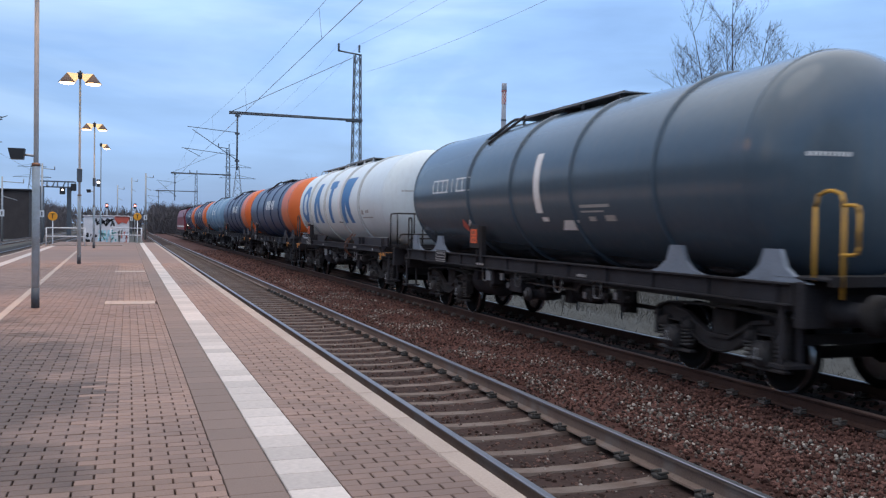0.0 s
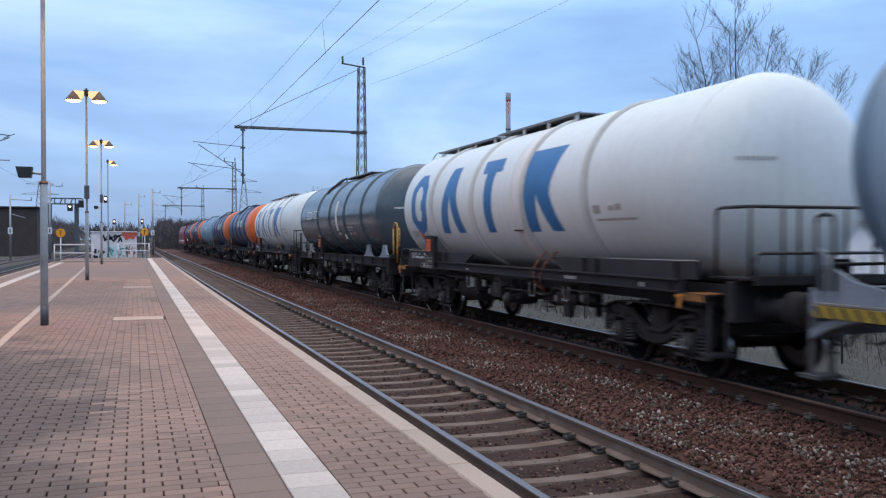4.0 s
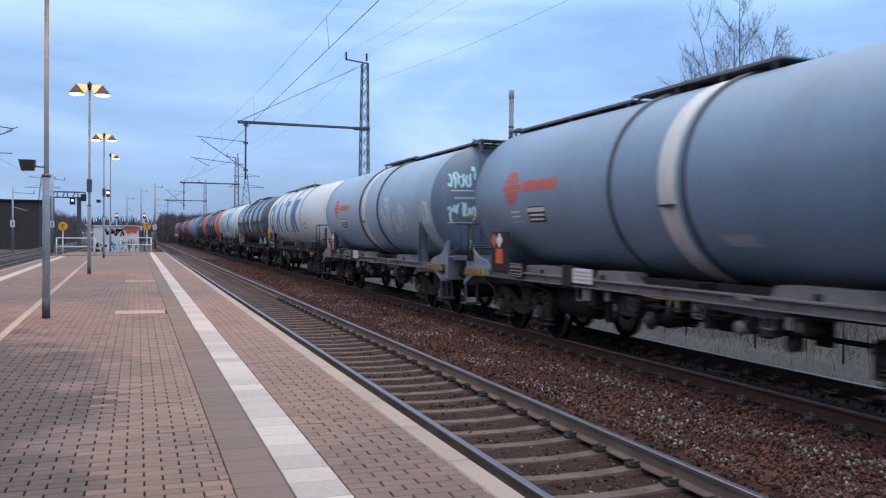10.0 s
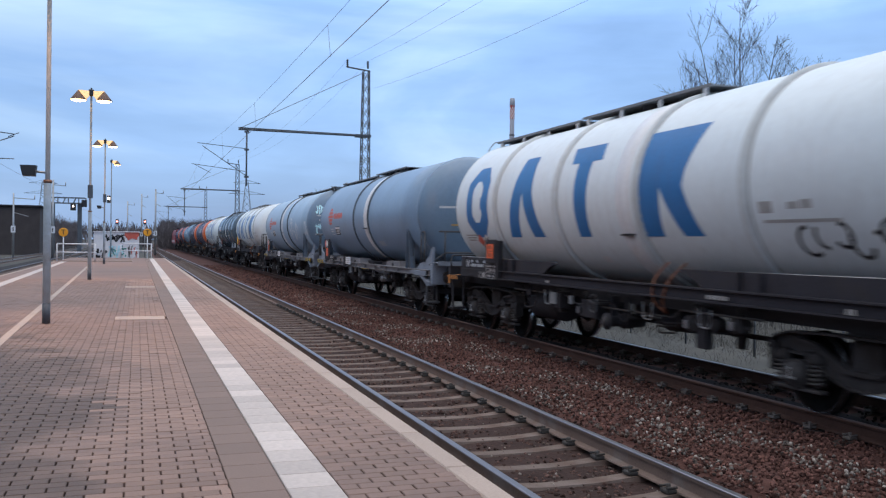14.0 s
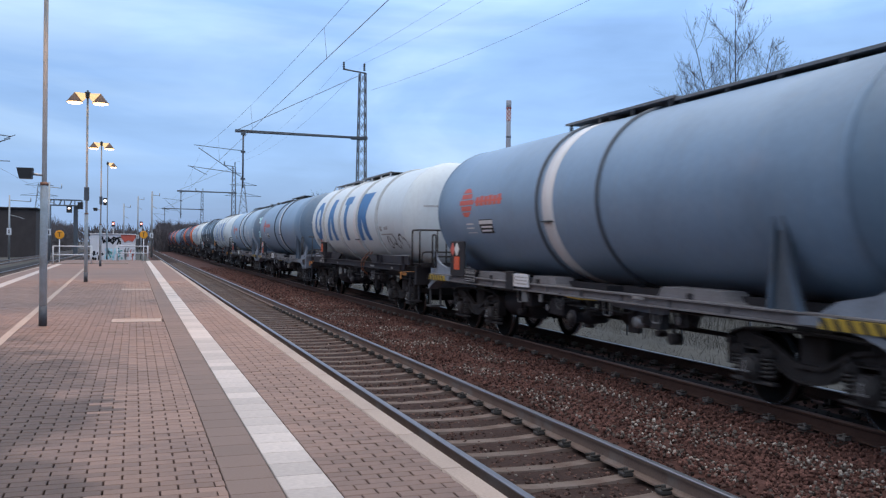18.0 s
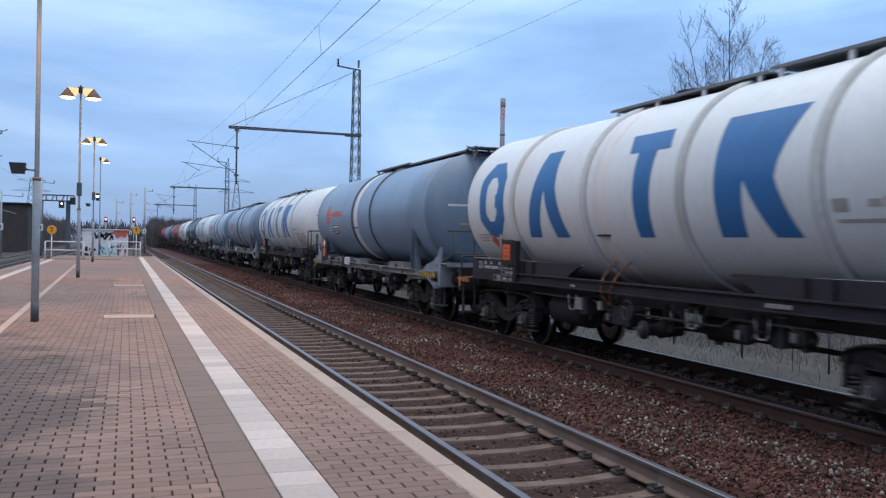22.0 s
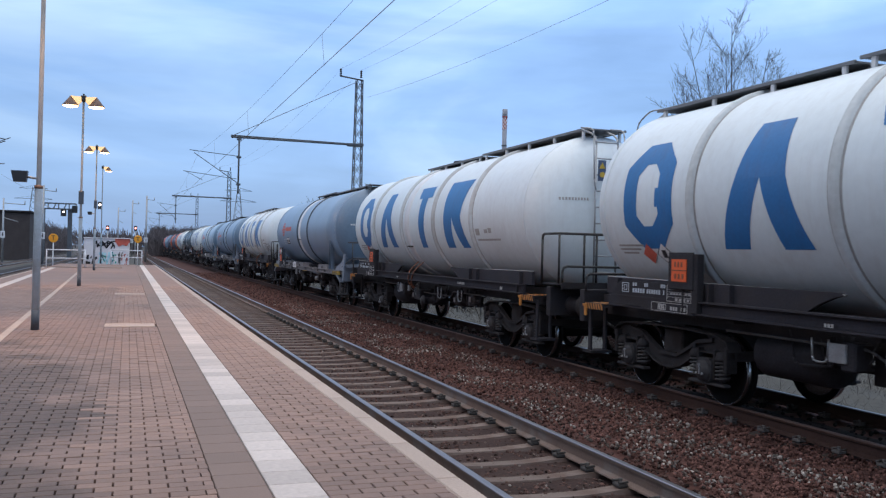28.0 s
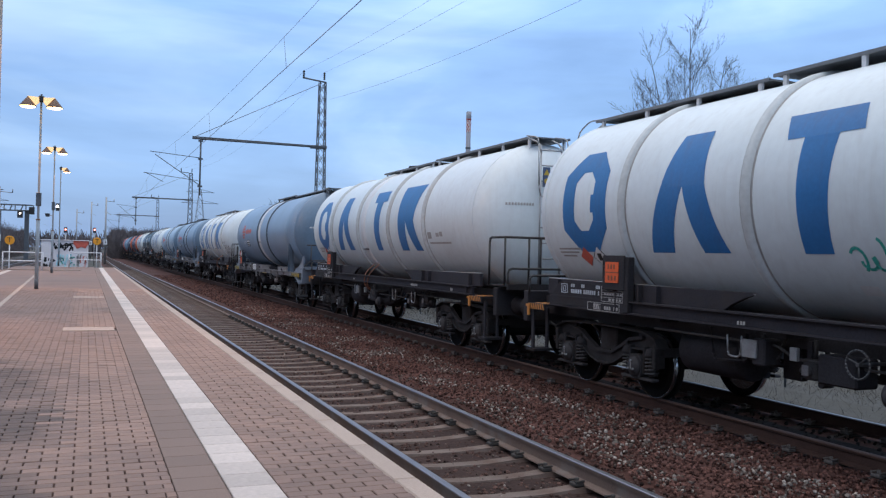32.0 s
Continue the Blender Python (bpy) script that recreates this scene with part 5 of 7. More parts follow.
            box(bm, -1.47, -1.44, y + 0.22, y + 0.29, 0.98, 1.15, 0.008)
            box(bm, -1.48, -1.40, y + 0.20, y + 0.31, 1.13, 1.165)
            part("lamp_bracket", bm, M["amber"], w)
        bm = bmesh.new()
        for x in (-1.36, -1.10):
            box(bm, x - 0.015, x + 0.015, *sorted((y * 1.04 - 0.04, y * 1.04 + 0.04)), 0.42, 1.1)
        box(bm, -1.42, -1.05, *sorted((y * 1.04 - 0.14, y * 1.04 + 0.14)), 0.40, 0.44)
        part("foot_step", bm, steel, w)
    # brake gear between the bogies
    bm = bmesh.new()
    lathe(bm, [(2.2, 0.05), (2.22, 0.27), (2.26, 0.30), (3.30, 0.30), (3.34, 0.27), (3.36, 0.05)], 20, cx=-0.72, cz=0.78)
    part("air_reservoir", bm, M["frame"], w)
    bm = bmesh.new()
    lathe(bm, [(-1.6, 0.05), (-1.58, 0.18), (-0.9, 0.20), (-0.88, 0.05)], 16, cx=-0.6, cz=0.82)
    rod(bm, (-0.55, -3.6, 0.72), (-0.55, 3.6, 0.78), 0.028, 8)
    rod(bm, (-0.2, -3.6, 0.66), (-0.2, 3.6, 0.66), 0.03, 8)
    box(bm, -1.25, -0.95, 0.25, 0.75, 0.70, 1.0, 0.02)
    box(bm, -1.30, -1.05, 1.45, 1.65, 0.78, 1.08, 0.02)
    for y in (-2.6, -0.4, 1.0, 2.0):
        box(bm, -1.1, -1.05, y - 0.03, y + 0.03, 0.75, 1.1)
        rod(bm, (-1.1, y, 0.78), (-0.5, y, 0.72), 0.02, 6)
    part("brake_rigging", bm, M["frame"], w)
    for y0, y1, z0, z1 in ((1.55, 1.78, 0.86, 1.06), (0.95, 1.05, 0.9, 1.04)):
        bm = bmesh.new()
        box(bm, -1.33, -1.28, y0, y1, z0, z1, 0.006)
        part("brake_plate", bm, M["galv"], w, "pale brake changeover plate")
    bm = bmesh.new()
    for k in range(24):
        a, b = 2 * math.pi * k / 24, 2 * math.pi * (k + 1) / 24
        rod(bm, (-1.38, 0.12 + 0.14 * math.cos(a), 0.97 + 0.14 * math.sin(a)), (-1.38, 0.12 + 0.14 * math.cos(b), 0.97 + 0.14 * math.sin(b)), 0.012, 6)
    for a in (0.4, 2.49, 4.59):
        rod(bm, (-1.37, 0.12, 0.97), (-1.38, 0.12 + 0.14 * math.cos(a), 0.97 + 0.14 * math.sin(a)), 0.010, 6)
    rod(bm, (-1.39, 0.12, 0.97), (-1.0, 0.12, 0.97), 0.02, 8)
    part("brake_wheel", bm, M["grey_frame"], w)
    bm = bmesh.new()
    lathe(bm, [(-1.36, 0.06), (-1.35, 0.13), (-1.31, 0.13), (-1.30, 0.085), (-1.08, 0.085), (-1.07, 0.12), (-1.03, 0.12), (-0.7, 0.10)], 18, axis="x", cx=-0.25, cz=0.72)
    rod(bm, (-0.75, -0.25, 0.72), (-0.75, -0.25, 1.3), 0.09, 12)
    valve = part("drain_valve", bm, M["frame"], w)
    bm = bmesh.new()
    lathe(bm, [(-1.40, 0.02), (-1.395, 0.075), (-1.365, 0.08)], 16, axis="x", cx=-0.25, cz=0.72)
    part("valve_cap", bm, M["axle_grey"], valve)
    bm = bmesh.new()
    pipe(bm, bent([(-1.18, -3.6, 1.02), (-1.18, -1.9, 1.02), (-1.14, -1.75, 0.90), (-1.14, 1.2, 0.90), (-1.18, 1.35, 1.02), (-1.18, 3.6, 1.02)], 0.1), 0.017, 6)
    part("air_pipe", bm, M["spring"], w)
    for y, z in ((-3.05, 0.90), (-2.1, 0.84), (0.95, 0.80)):
        bm = bmesh.new()
        box(bm, -1.16, -0.96, y - 0.10, y + 0.10, z - 0.10, z + 0.12, 0.025)
        rod(bm, (-1.20, y, z), (-0.9, y, z), 0.06, 12)
        rod(bm, (-1.06, y, z + 0.1), (-1.06, y, 1.12), 0.025, 8)
        rod(bm, (-1.06, y - 0.20, z - 0.02), (-1.06, y + 0.2, z - 0.02), 0.03, 8)
        valve = part("distributor_valve", bm, M["axle_grey"], w)
        bm = bmesh.new()
        box(bm, -1.215, -1.202, y - 0.045, y + 0.045, z - 0.05, z + 0.06, 0.004)
        part("valve_plate", bm, M["pale_frame"], valve)
    for y in (-2.62, -1.28, 1.95):
        bm = bmesh.new()
        pipe(bm, bent([(-1.28, y - 0.12, 1.08), (-1.28, y - 0.10, 0.84), (-1.28, y + 0.10, 0.84), (-1.28, y + 0.12, 1.08)], 0.05), 0.012, 6)
        part("pull_handle", bm, M["galv"], w)
    if white:
        hy = 0.85 if kind == "white_b" else -1.55
        for d, z0 in ((0.0, 0.95), (-0.42, 0.97)):
            bm = bmesh.new()
            pipe(bm, bent([(-1.12, hy + d, 1.66), (-1.36, hy + d * 0.86 + 0.02, 1.42), (-1.40, hy + d * 0.55 - 0.02, 1.11), (-1.2, hy - 0.1, z0)], 0.12), 0.018, 8)
            part("outlet_hose", bm, M["hose"], w, "orange-brown hose")
        mark("tank_tag", [rect(hy + 1.95, hy + 1.72, -1.22, -1.08)], M["band"], w, "small pale plate on the tank")
    # inscriptions
    pan_y = 2.1 if dark else 4.2 if not grey else 4.9
    pz = -0.24 if grey else 0.0
    bm = bmesh.new()
    if grey:
        box(bm, -1.46, -1.43, pan_y - 0.40, pan_y + 0.46, 1.22, 1.99, 0.008)
    else:
        box(bm, -1.46, -1.43, pan_y - 0.25, pan_y + 0.28, 1.50, 1.98, 0.008)
        box(bm, -1.44, -1.33, pan_y - 0.32, pan_y - 0.20, 1.20, 1.96, 0.01)
    rod(bm, (-1.40, pan_y, 1.2), (-1.40, pan_y, 1.5), 0.03, 8)
    board = part("plate_holder", bm, M["frame"], w)
    bm = bmesh.new()
    box(bm, -1.472, -1.462, pan_y - 0.13, pan_y + 0.19, 1.60 + pz, 1.89 + pz)
    op = part("hazard_plate", bm, M["plate_orange"], board, "orange hazard plate with a black bar")
    bm = bmesh.new()
    box(bm, -1.476, -1.472, pan_y - 0.135, pan_y + 0.195, 1.738 + pz, 1.752 + pz)
    for k in range(3):
        box(bm, -1.475, -1.472, pan_y - 0.05 + k * 0.07, pan_y - 0.015 + k * 0.07, 1.79 + pz, 1.855 + pz)
        box(bm, -1.475, -1.472, pan_y - 0.08 + k * 0.08, pan_y - 0.04 + k * 0.08, 1.635 + pz, 1.70 + pz)
    tagged(part("plate_marks", bm, M["hose"] if not grey else M["red_mark"], board), kind="stuff")
    dz = -0.78 if not grey else -0.5
    for k, (colour, yy) in enumerate((("red_mark", pan_y + 1.02), ("white_mark", pan_y + 0.66))):
        h = 0.165
        if grey:
            yy = pan_y + (0.04 if k else 0.31)
            bm = bmesh.new()
            prism(bm, [(yy - 0.15, 1.81), (yy, 1.66), (yy + 0.15, 1.81), (yy, 1.96)], -1.466 - 0.004 * k, -1.452, "x")
            part("hazard_diamond", bm, M[colour], w)
            continue
        q = [((yy - h, dz), (yy, dz - h), (yy + h, dz), (yy, dz + h))]
        if k:
            e = h + 0.022
            mark("diamond_rim", [((yy - e, dz), (yy, dz - e), (yy + e, dz), (yy, dz + e))], M["black"], w, r=R_TANK - 0.001)
        mark("hazard_diamond", q, M[colour], w, r=R_TANK + 0.002)
        if k:
            mark("diamond_symbol", [rect(yy - 0.05, yy + 0.05, dz - 0.06, dz + 0.06)], M["black"], w, r=R_TANK + 0.005)
    # unreadable numbers on the sole bar and the end panels, as rows of small bars
    def bars(bm, x, y0, y1, z0, z1, n, fill=0.62):
        step = (y1 - y0) / n
        for k in range(n):
            box(bm, x, x + 0.006, y0 + k * step, y0 + k * step + step * fill, z0, z1)
    def outline(bm, x, y0, y1, z0, z1, t=0.010):
        for a, b, c, d in ((y0, y1, z0, z0 + t), (y0, y1, z1 - t, z1), (y0, y0 + t, z0 + t, z1 - t), (y1 - t, y1, z0 + t, z1 - t)):
            box(bm, x, x + 0.006, a, b, c, d)
    if white:
        bm = bmesh.new()
        prism(bm, [(6.05, 1.20), (6.05, 1.30), (5.75, 1.56), (3.98, 1.56), (3.98, 1.17), (5.0, 1.17), (5.2, 1.22)], -1.415, -1.385, "x")
        pn = part("end_panel", bm, M["frame"], w, "black number panel with white inscriptions")
        bm = bmesh.new()
        outline(bm, -1.421, 5.50, 5.68, 1.40, 1.54, 0.012)
        outline(bm, -1.421, 5.55, 5.63, 1.43, 1.51, 0.010)
        bars(bm, -1.421, 5.30, 5.42, 1.495, 1.545, 2)
        bars(bm, -1.421, 5.02, 5.12, 1.495, 1.545, 2)
        bars(bm, -1.421, 5.10, 5.42, 1.405, 1.465, 5)
        bars(bm, -1.421, 4.72, 5.06, 1.405, 1.465, 6)
        bars(bm, -1.421, 4.62, 4.66, 1.405, 1.465, 1)
        bars(bm, -1.421, 4.60, 4.72, 1.495, 1.545, 3)
        tagged(part("number_lettering", bm, M["pale_mark"], pn), kind="stuff")
        bm = bmesh.new()
        outline(bm, -1.421, 4.02, 4.56, 1.325, 1.545, 0.008)
        bars(bm, -1.421, 4.05, 4.54, 1.50, 1.53, 9, 0.5)
        for z0 in (1.485, 1.45, 1.42, 1.385):
            box(bm, -1.421, -1.415, 4.03, 4.55, z0, z0 + 0.006)
        bars(bm, -1.421, 4.05, 4.50, 1.425, 1.445, 7)
        bars(bm, -1.421, 4.06, 4.40, 1.34, 1.375, 4)
        outline(bm, -1.421, 4.10, 4.92, 1.185, 1.305, 0.008)
        bars(bm, -1.421, 4.32, 4.50, 1.21, 1.26, 3)
        bars(bm, -1.421, 4.14, 4.26, 1.21, 1.26, 2)
        outline(bm, -1.421, 4.58, 4.76, 1.205, 1.285, 0.008)
        for k in range(3):
            prism(bm, [(4.61 + k * 0.045, 1.21), (4.635 + k * 0.045, 1.21), (4.66 + k * 0.045, 1.28), (4.635 + k * 0.045, 1.28)], -1.421, -1.415, "x")
        tagged(part("panel_lettering", bm, M["grey_mark"], pn), kind="stuff")
        bm = bmesh.new()
        bars(bm, -1.428, 1.62, 1.76, 1.225, 1.265, 3)
        bars(bm, -1.428, -2.85, -3.28, 1.235, 1.285, 5)
        bars(bm, -1.428, -5.15, -5.28, 1.22, 1.28, 2)
        tagged(part("number_lettering", bm, M["grey_mark"], w), kind="stuff")
    else:
        bm = bmesh.new()
        box(bm, -1.44, -1.425, 3.9, 4.55, 1.12, 1.40)
        pn = part("data_panel", bm, M["frame"], w)
        bm = bmesh.new()
        outline(bm, -1.444, 3.92, 4.53, 1.14, 1.38, 0.010)
        bars(bm, -1.444, 3.95, 4.50, 1.30, 1.35, 6, 0.5)
        for k in range(2):
            box(bm, -1.444, -1.44, 3.95, 4.50, 1.18 + k * 0.06, 1.195 + k * 0.06)
        tagged(part("panel_lettering", bm, M["grey_mark"], pn), kind="stuff")
        bm = bmesh.new()
        bars(bm, -1.424 if grey else -1.428, 1.7, 2.1, 1.16, 1.20, 6)
        bars(bm, -1.424 if grey else -1.428, -2.5, -2.2, 1.16, 1.20, 4)
        tagged(part("number_lettering", bm, M["grey_mark"], w), kind="stuff")
    if white:
        u, v = {"white": (0.0, 0.0), "white_b": (-0.78, -0.65), "white_c": (0.17, 0.0)}[kind]
        mark("painted_ring", octagon_ring(5.05, 1.18, 1.54, 0.33, 0.075) + [((4.86, -0.10), (4.60, -0.10), (4.60, 0.16), (4.86, 0.16))], M["blue_mark"], w, "blue octagonal ring, part of the painted lettering")
        mark("painted_chevron", [((3.52, -0.70), (3.06, -0.70), (2.76, 0.15), (3.20, 0.15)), ((2.48, -0.70), (2.02, -0.70), (2.34, 0.15), (2.76, 0.15)), ((3.20, 0.15), (2.34, 0.15), (2.43, 0.86), (2.98, 0.86))], M["blue_mark"], w, "blue chevron, part of the painted lettering")
        mark("painted_post", [((u + 0.72, -0.70), (u + 0.34, -0.70), (u + 0.24, 0.55), (u + 0.70, 0.55)), ((u + 0.94, 0.55), (u - 0.06, 0.55), (u + 0.02, 0.86), (u + 1.04, 0.86))],
             M["blue_mark"], w, "blue flared post, part of the painted lettering")
        mark("painted_hourglass", [((v - 1.25, -0.70), (v - 1.72, -0.70), (v - 1.78, 0.0), (v - 1.25, 0.0)), ((v - 2.20, -0.70), (v - 2.63, -0.70), (v - 2.31, 0.0), (v - 1.78, 0.0)), ((v - 1.25, 0.0), (v - 2.31, 0.0), (v - 2.36, 0.2), (v - 1.25, 0.2)), ((v - 1.25, 0.2), (v - 2.36, 0.2), (v - 2.64, 0.86), (v - 1.25, 0.86))],
             M["blue_mark"], w, "blue notched hourglass, part of the painted lettering")
        mark("small_lettering", [rect(-3.78, -4.0, -0.42, -0.28), rect(-4.25, -4.42, -0.38, -0.30), rect(-4.46, -4.62, -0.38, -0.28), rect(-3.82, -5.0, -0.54, -0.50), rect(5.95, 5.3, -0.66, -0.63), rect(5.95, 5.4, -0.72, -0.69), rect(5.9, 5.5, -0.78, -0.75)],
             M["grey_mark"], w, "small grey inscription lines")
    elif grey:
        q = []
        for k in range(5):
            s = -0.26 + k * 0.13
            h0, h1 = [math.sqrt(max(0.0, 0.33 ** 2 - v ** 2)) * (1.0 if abs(s) > 0.07 else 1.25) for v in (s - 0.05, s + 0.05)]
            q.append(((4.42 + h0, 0.12 + s - 0.05), (4.42 - h0, 0.12 + s - 0.05), (4.42 - h1, 0.12 + s + 0.05), (4.42 + h1, 0.12 + s + 0.05)))
        mark("red_emblem", q, M["red_mark"], w, "round red emblem")
        mark("red_bars", [rect(3.88 - k * 0.23, 3.70 - k * 0.23, 0.03, 0.21 + 0.02 * (k % 2)) for k in range(6)] + [rect(3.95, 2.5, 0.10, 0.14)], M["red_mark"], w, "row of red painted bars")
        mark("data_panel", [rect(3.75, 3.05, -0.56, -0.26)], M["frame"], w, r=R_TANK - 0.001)
        mark("small_lettering", [rect(3.75, 3.05, -0.36, -0.28), rect(3.7, 3.1, -0.44, -0.40), rect(3.7, 3.15, -0.52, -0.48), rect(4.5, 4.1, -0.36, -0.33), rect(4.5, 4.1, -0.45, -0.42), rect(4.5, 4.0, -0.55, -0.53)],
             M["white_mark"], w, "small inscription lines")
    elif dark:
        mark("white_stroke", [rect(-0.60, -0.84, -0.52, 0.55), rect(-0.75, -0.98, -0.68, -0.60), rect(-1.35, -1.85, -0.85, -0.66, 0.2)], M["white_mark"], w, "upright white painted stroke")
        mark("outlined_bars", [rect(4.80 - k * 0.31, 4.75 - k * 0.31, 0.0, 0.3) for k in range(8)] + [rect(4.8, 3.8, 0.27, 0.30), rect(4.8, 3.8, 0.0, 0.03), rect(3.3, 2.5, 0.27, 0.30), rect(3.3, 2.5, 0.0, 0.03)], M["white_mark"], w, "row of outlined white bars")
        mark("small_lettering", [rect(-2.2, -3.1, -0.45, -0.40), rect(-2.2, -2.9, -0.53, -0.50), rect(-2.4, -2.6, -0.68, -0.60), rect(-2.9, -3.2, -0.68, -0.58)], M["grey_mark"], w, "small inscription lines")
    else:
        mark("white_bars", [rect(1.4, 1.25, -0.6, 0.6)] + [rect(0.3 - k * 0.5, 0.0 - k * 0.5, 0.0, 0.45) for k in range(5)], M["white_mark"], w, "white painted bars")
    if white or grey or dark:
        zz = 0.20 if white else 0.08
        ob = mark("end_number", [rect(-1.02 + k * 0.055, -0.985 + k * 0.055, zz, zz + 0.05) for k in range(10)], M["grey_mark"] if white else M["white_mark"], w, end=True)
        tagged(ob, kind="stuff")
    if grey:
        bm = bmesh.new()
        box(bm, -1.44, -1.41, 1.28, 1.92, 1.14, 1.38, 0.006)
        panel = part("white_panel", bm, M["band"], w, "dirty white data panel")
        bm = bmesh.new()
        for k in range(3):
            bars(bm, -1.444, 1.34, 1.86, 1.19 + k * 0.06, 1.215 + k * 0.06, 5, 0.7)
        tagged(part("panel_lettering", bm, M["grey_mark"], panel), kind="stuff")
        bm = bmesh.new()
        box(bm, -1.43, -1.36, 1.96, 2.32, 1.06, 1.42, 0.01)
        part("frame_stiffener", bm, M["frame"], w)
        # a pale beam and valves hung below the frame
        bm = bmesh.new()
        prism(bm, [(-1.1, 1.07), (-2.85, 1.07), (-2.75, 0.965), (-2.45, 0.955), (-1.4, 0.985)], -1.22, -1.16, "x")
        part("brake_beam", bm, M["end_paint"], w)
        bm = bmesh.new()
        lathe(bm, [(-1.26, 0.04), (-1.25, 0.085), (-0.95, 0.085), (-0.94, 0.04)], 16, axis="x", cx=-2.05, cz=0.80)
        part("valve_body", bm, M["galv"], w)
        bm = bmesh.new()
        box(bm, -1.24, -1.08, -2.65, -2.42, 0.74, 0.95, 0.015)
        part("valve_body", bm, M["grey_frame"], w)
        bm = bmesh.new()
        pipe(bm, [(-1.40, -0.1, 1.075), (-1.40, -0.5, 1.055), (-1.40, -1.15, 1.07)], 0.012, 6)
        part("yellow_cable", bm, M["hazard"], w)
        if kind == "grey_b":
            mark("white_patch", [((-1.75, -0.98), (-2.35, -0.98), (-2.25, -0.80), (-1.65, -0.80))], M["pale_mark"], w, "pale scuffed label")
    running_gear(w, -0.33 if grey or dark else 0.0)
    return w


FIRST, PITCH = -93.6, 15.4
makers = {
    "white": "white tank wagon with raised rings and big blue painted shapes",
    "white_c": "white tank wagon with blue painted shapes and teal graffiti",
    "white_b": "white tank wagon with a ladder and big blue painted shapes",
    "grey": "blue-grey tank wagon with a red emblem and a white band",
    "grey_b": "blue-grey tank wagon with a white band and short top walkway",
    "dark": "glossy dark grey tank wagon with yellow handrails",
    "navy": "navy tank wagon with a broad orange end band",
    "pale": "pale blue tank wagon with dark rings",
}
order = ["white_c", "white_b", "grey", "white", "grey_b", "grey", "white", "dark", "white", "navy", "navy", "pale", "navy", "navy"]
proto, wagons = {}, []
for k, kind in enumerate(order):
    place = pose(TRAIN_TRACK, FIRST + PITCH * k + (0.15 if k > 5 or k == 0 else 0.08 if k == 5 else 0.0), RAIL)
    if kind in proto:
        wg = copy_thing(proto[kind], place)
    else:
        wg = proto[kind] = tank_wagon(kind, makers[kind])
        wg.matrix_basis = place
    wagons.append(wg)
# graffiti and other things that set single wagons apart
scrawl("graffiti", -0.22, -0.72, 1.1, 0.36, M["teal_mark"], wagons[0], 3, 8, 0.035)
scrawl("graffiti", -2.75, -0.38, 2.3, 0.7, M["chalk_mark"], wagons[5], 5, 11, 0.085)
scrawl("graffiti", -2.1, 0.16, 0.5, 0.45, M["chalk_mark"], wagons[5], 6, 2, 0.08)
scrawl("graffiti", -0.83, 0.58, 0.62, 0.42, M["cyan_mark"], wagons[5], 8, 9, 0.05, True)
mark("graffiti_line", [rect(-1.1, -0.55, 0.27, 0.295)], M["white_mark"], wagons[5], end=True)
scrawl("graffiti", -0.86, -0.22, 0.62, 0.36, M["cyan_mark"], wagons[5], 9, 9, 0.05, True)
mark("graffiti_line", [rect(-1.15, -0.6, -0.50, -0.475)], M["white_mark"], wagons[5], end=True)
scrawl("graffiti", -5.75, -0.3, 0.7, 0.55, M["chalk_mark"], wagons[5], 10, 6, 0.05)
scrawl("graffiti", -5.2, -0.75, 1.7, 0.4, M["frame"], wagons[3], 14, 7, 0.05)
for ob in wagons[5].children:
    if ob.name.split(".")[0] == "tank":
        ob.data = ob.data.copy()
        ob.data.materials[0] = M["dusty_tank"]
tagged(wagons[3], "white tank wagon with blue painted shapes and dark scribbles")
tagged(wagons[5], "blue-grey tank wagon with a red emblem, white band and pale graffiti")


def locomotive():
    w = holder("diesel_locomotive", "red diesel locomotive with a dark roof leading the train", "locomotive")
    bm = bmesh.new()
    prism(bm, [(-1.5, 1.2), (1.5, 1.2), (1.5, 2.9), (1.25, 3.7), (0.8, 4.0), (-0.8, 4.0), (-1.25, 3.7), (-1.5, 2.9)], -8.0, 8.0, "y")
    part("body", bm, M["loco_red"], w)
    bm = bmesh.new()
    box(bm, -1.1, 1.1, -7.4, 7.4, 3.95, 4.15, 0.05)
    box(bm, -0.9, 0.9, -3.0, 3.0, 4.15, 4.3, 0.05)
    part("roof", bm, M["frame"], w)
    bm = bmesh.new()
    for x in (-1.15, 0.15):
        box(bm, x, x + 1.0, -8.02, -7.99, 2.75, 3.5, 0.01)
    part("windscreen", bm, M["glass_dark"], w)
    for x in (-1.1, 0.8):
        bm = bmesh.new()
        box(bm, x, x + 0.3, -8.04, -8.0, 1.75, 1.95)
        part("headlight", bm, M["signal_white"], w, "lit white lamp")
    bm = bmesh.new()
    box(bm, -1.51, -1.5, -7.6, -6.8, 2.7, 3.4)
    part("cab_window", bm, M["glass_dark"], w)
    bm = bmesh.new()
    box(bm, -1.45, 1.45, -8.2, 8.2, 0.85, 1.22, 0.02)
    box(bm, -1.3, 1.3, -2.4, 2.4, 0.35, 0.85, 0.02)
    part("underframe", bm, M["frame"], w)
    bm = bmesh.new()
    box(bm, -1.52, -1.5, -7.9, 7.9, 1.55, 1.75)
    part("stripe", bm, M["white_mark"], w)
    running_gear(w)
    return w


loco = locomotive()
loco.matrix_basis = pose(TRAIN_TRACK, FIRST + PITCH * 13 + HALF + 8.5, RAIL)
for x in (-0.875, 0.875):
    bm = bmesh.new()
    rod(bm, (x, -8.2, 1.05), (x, -8.35, 1.05), 0.2, 16)
    part("buffer", bm, M["frame"], loco)


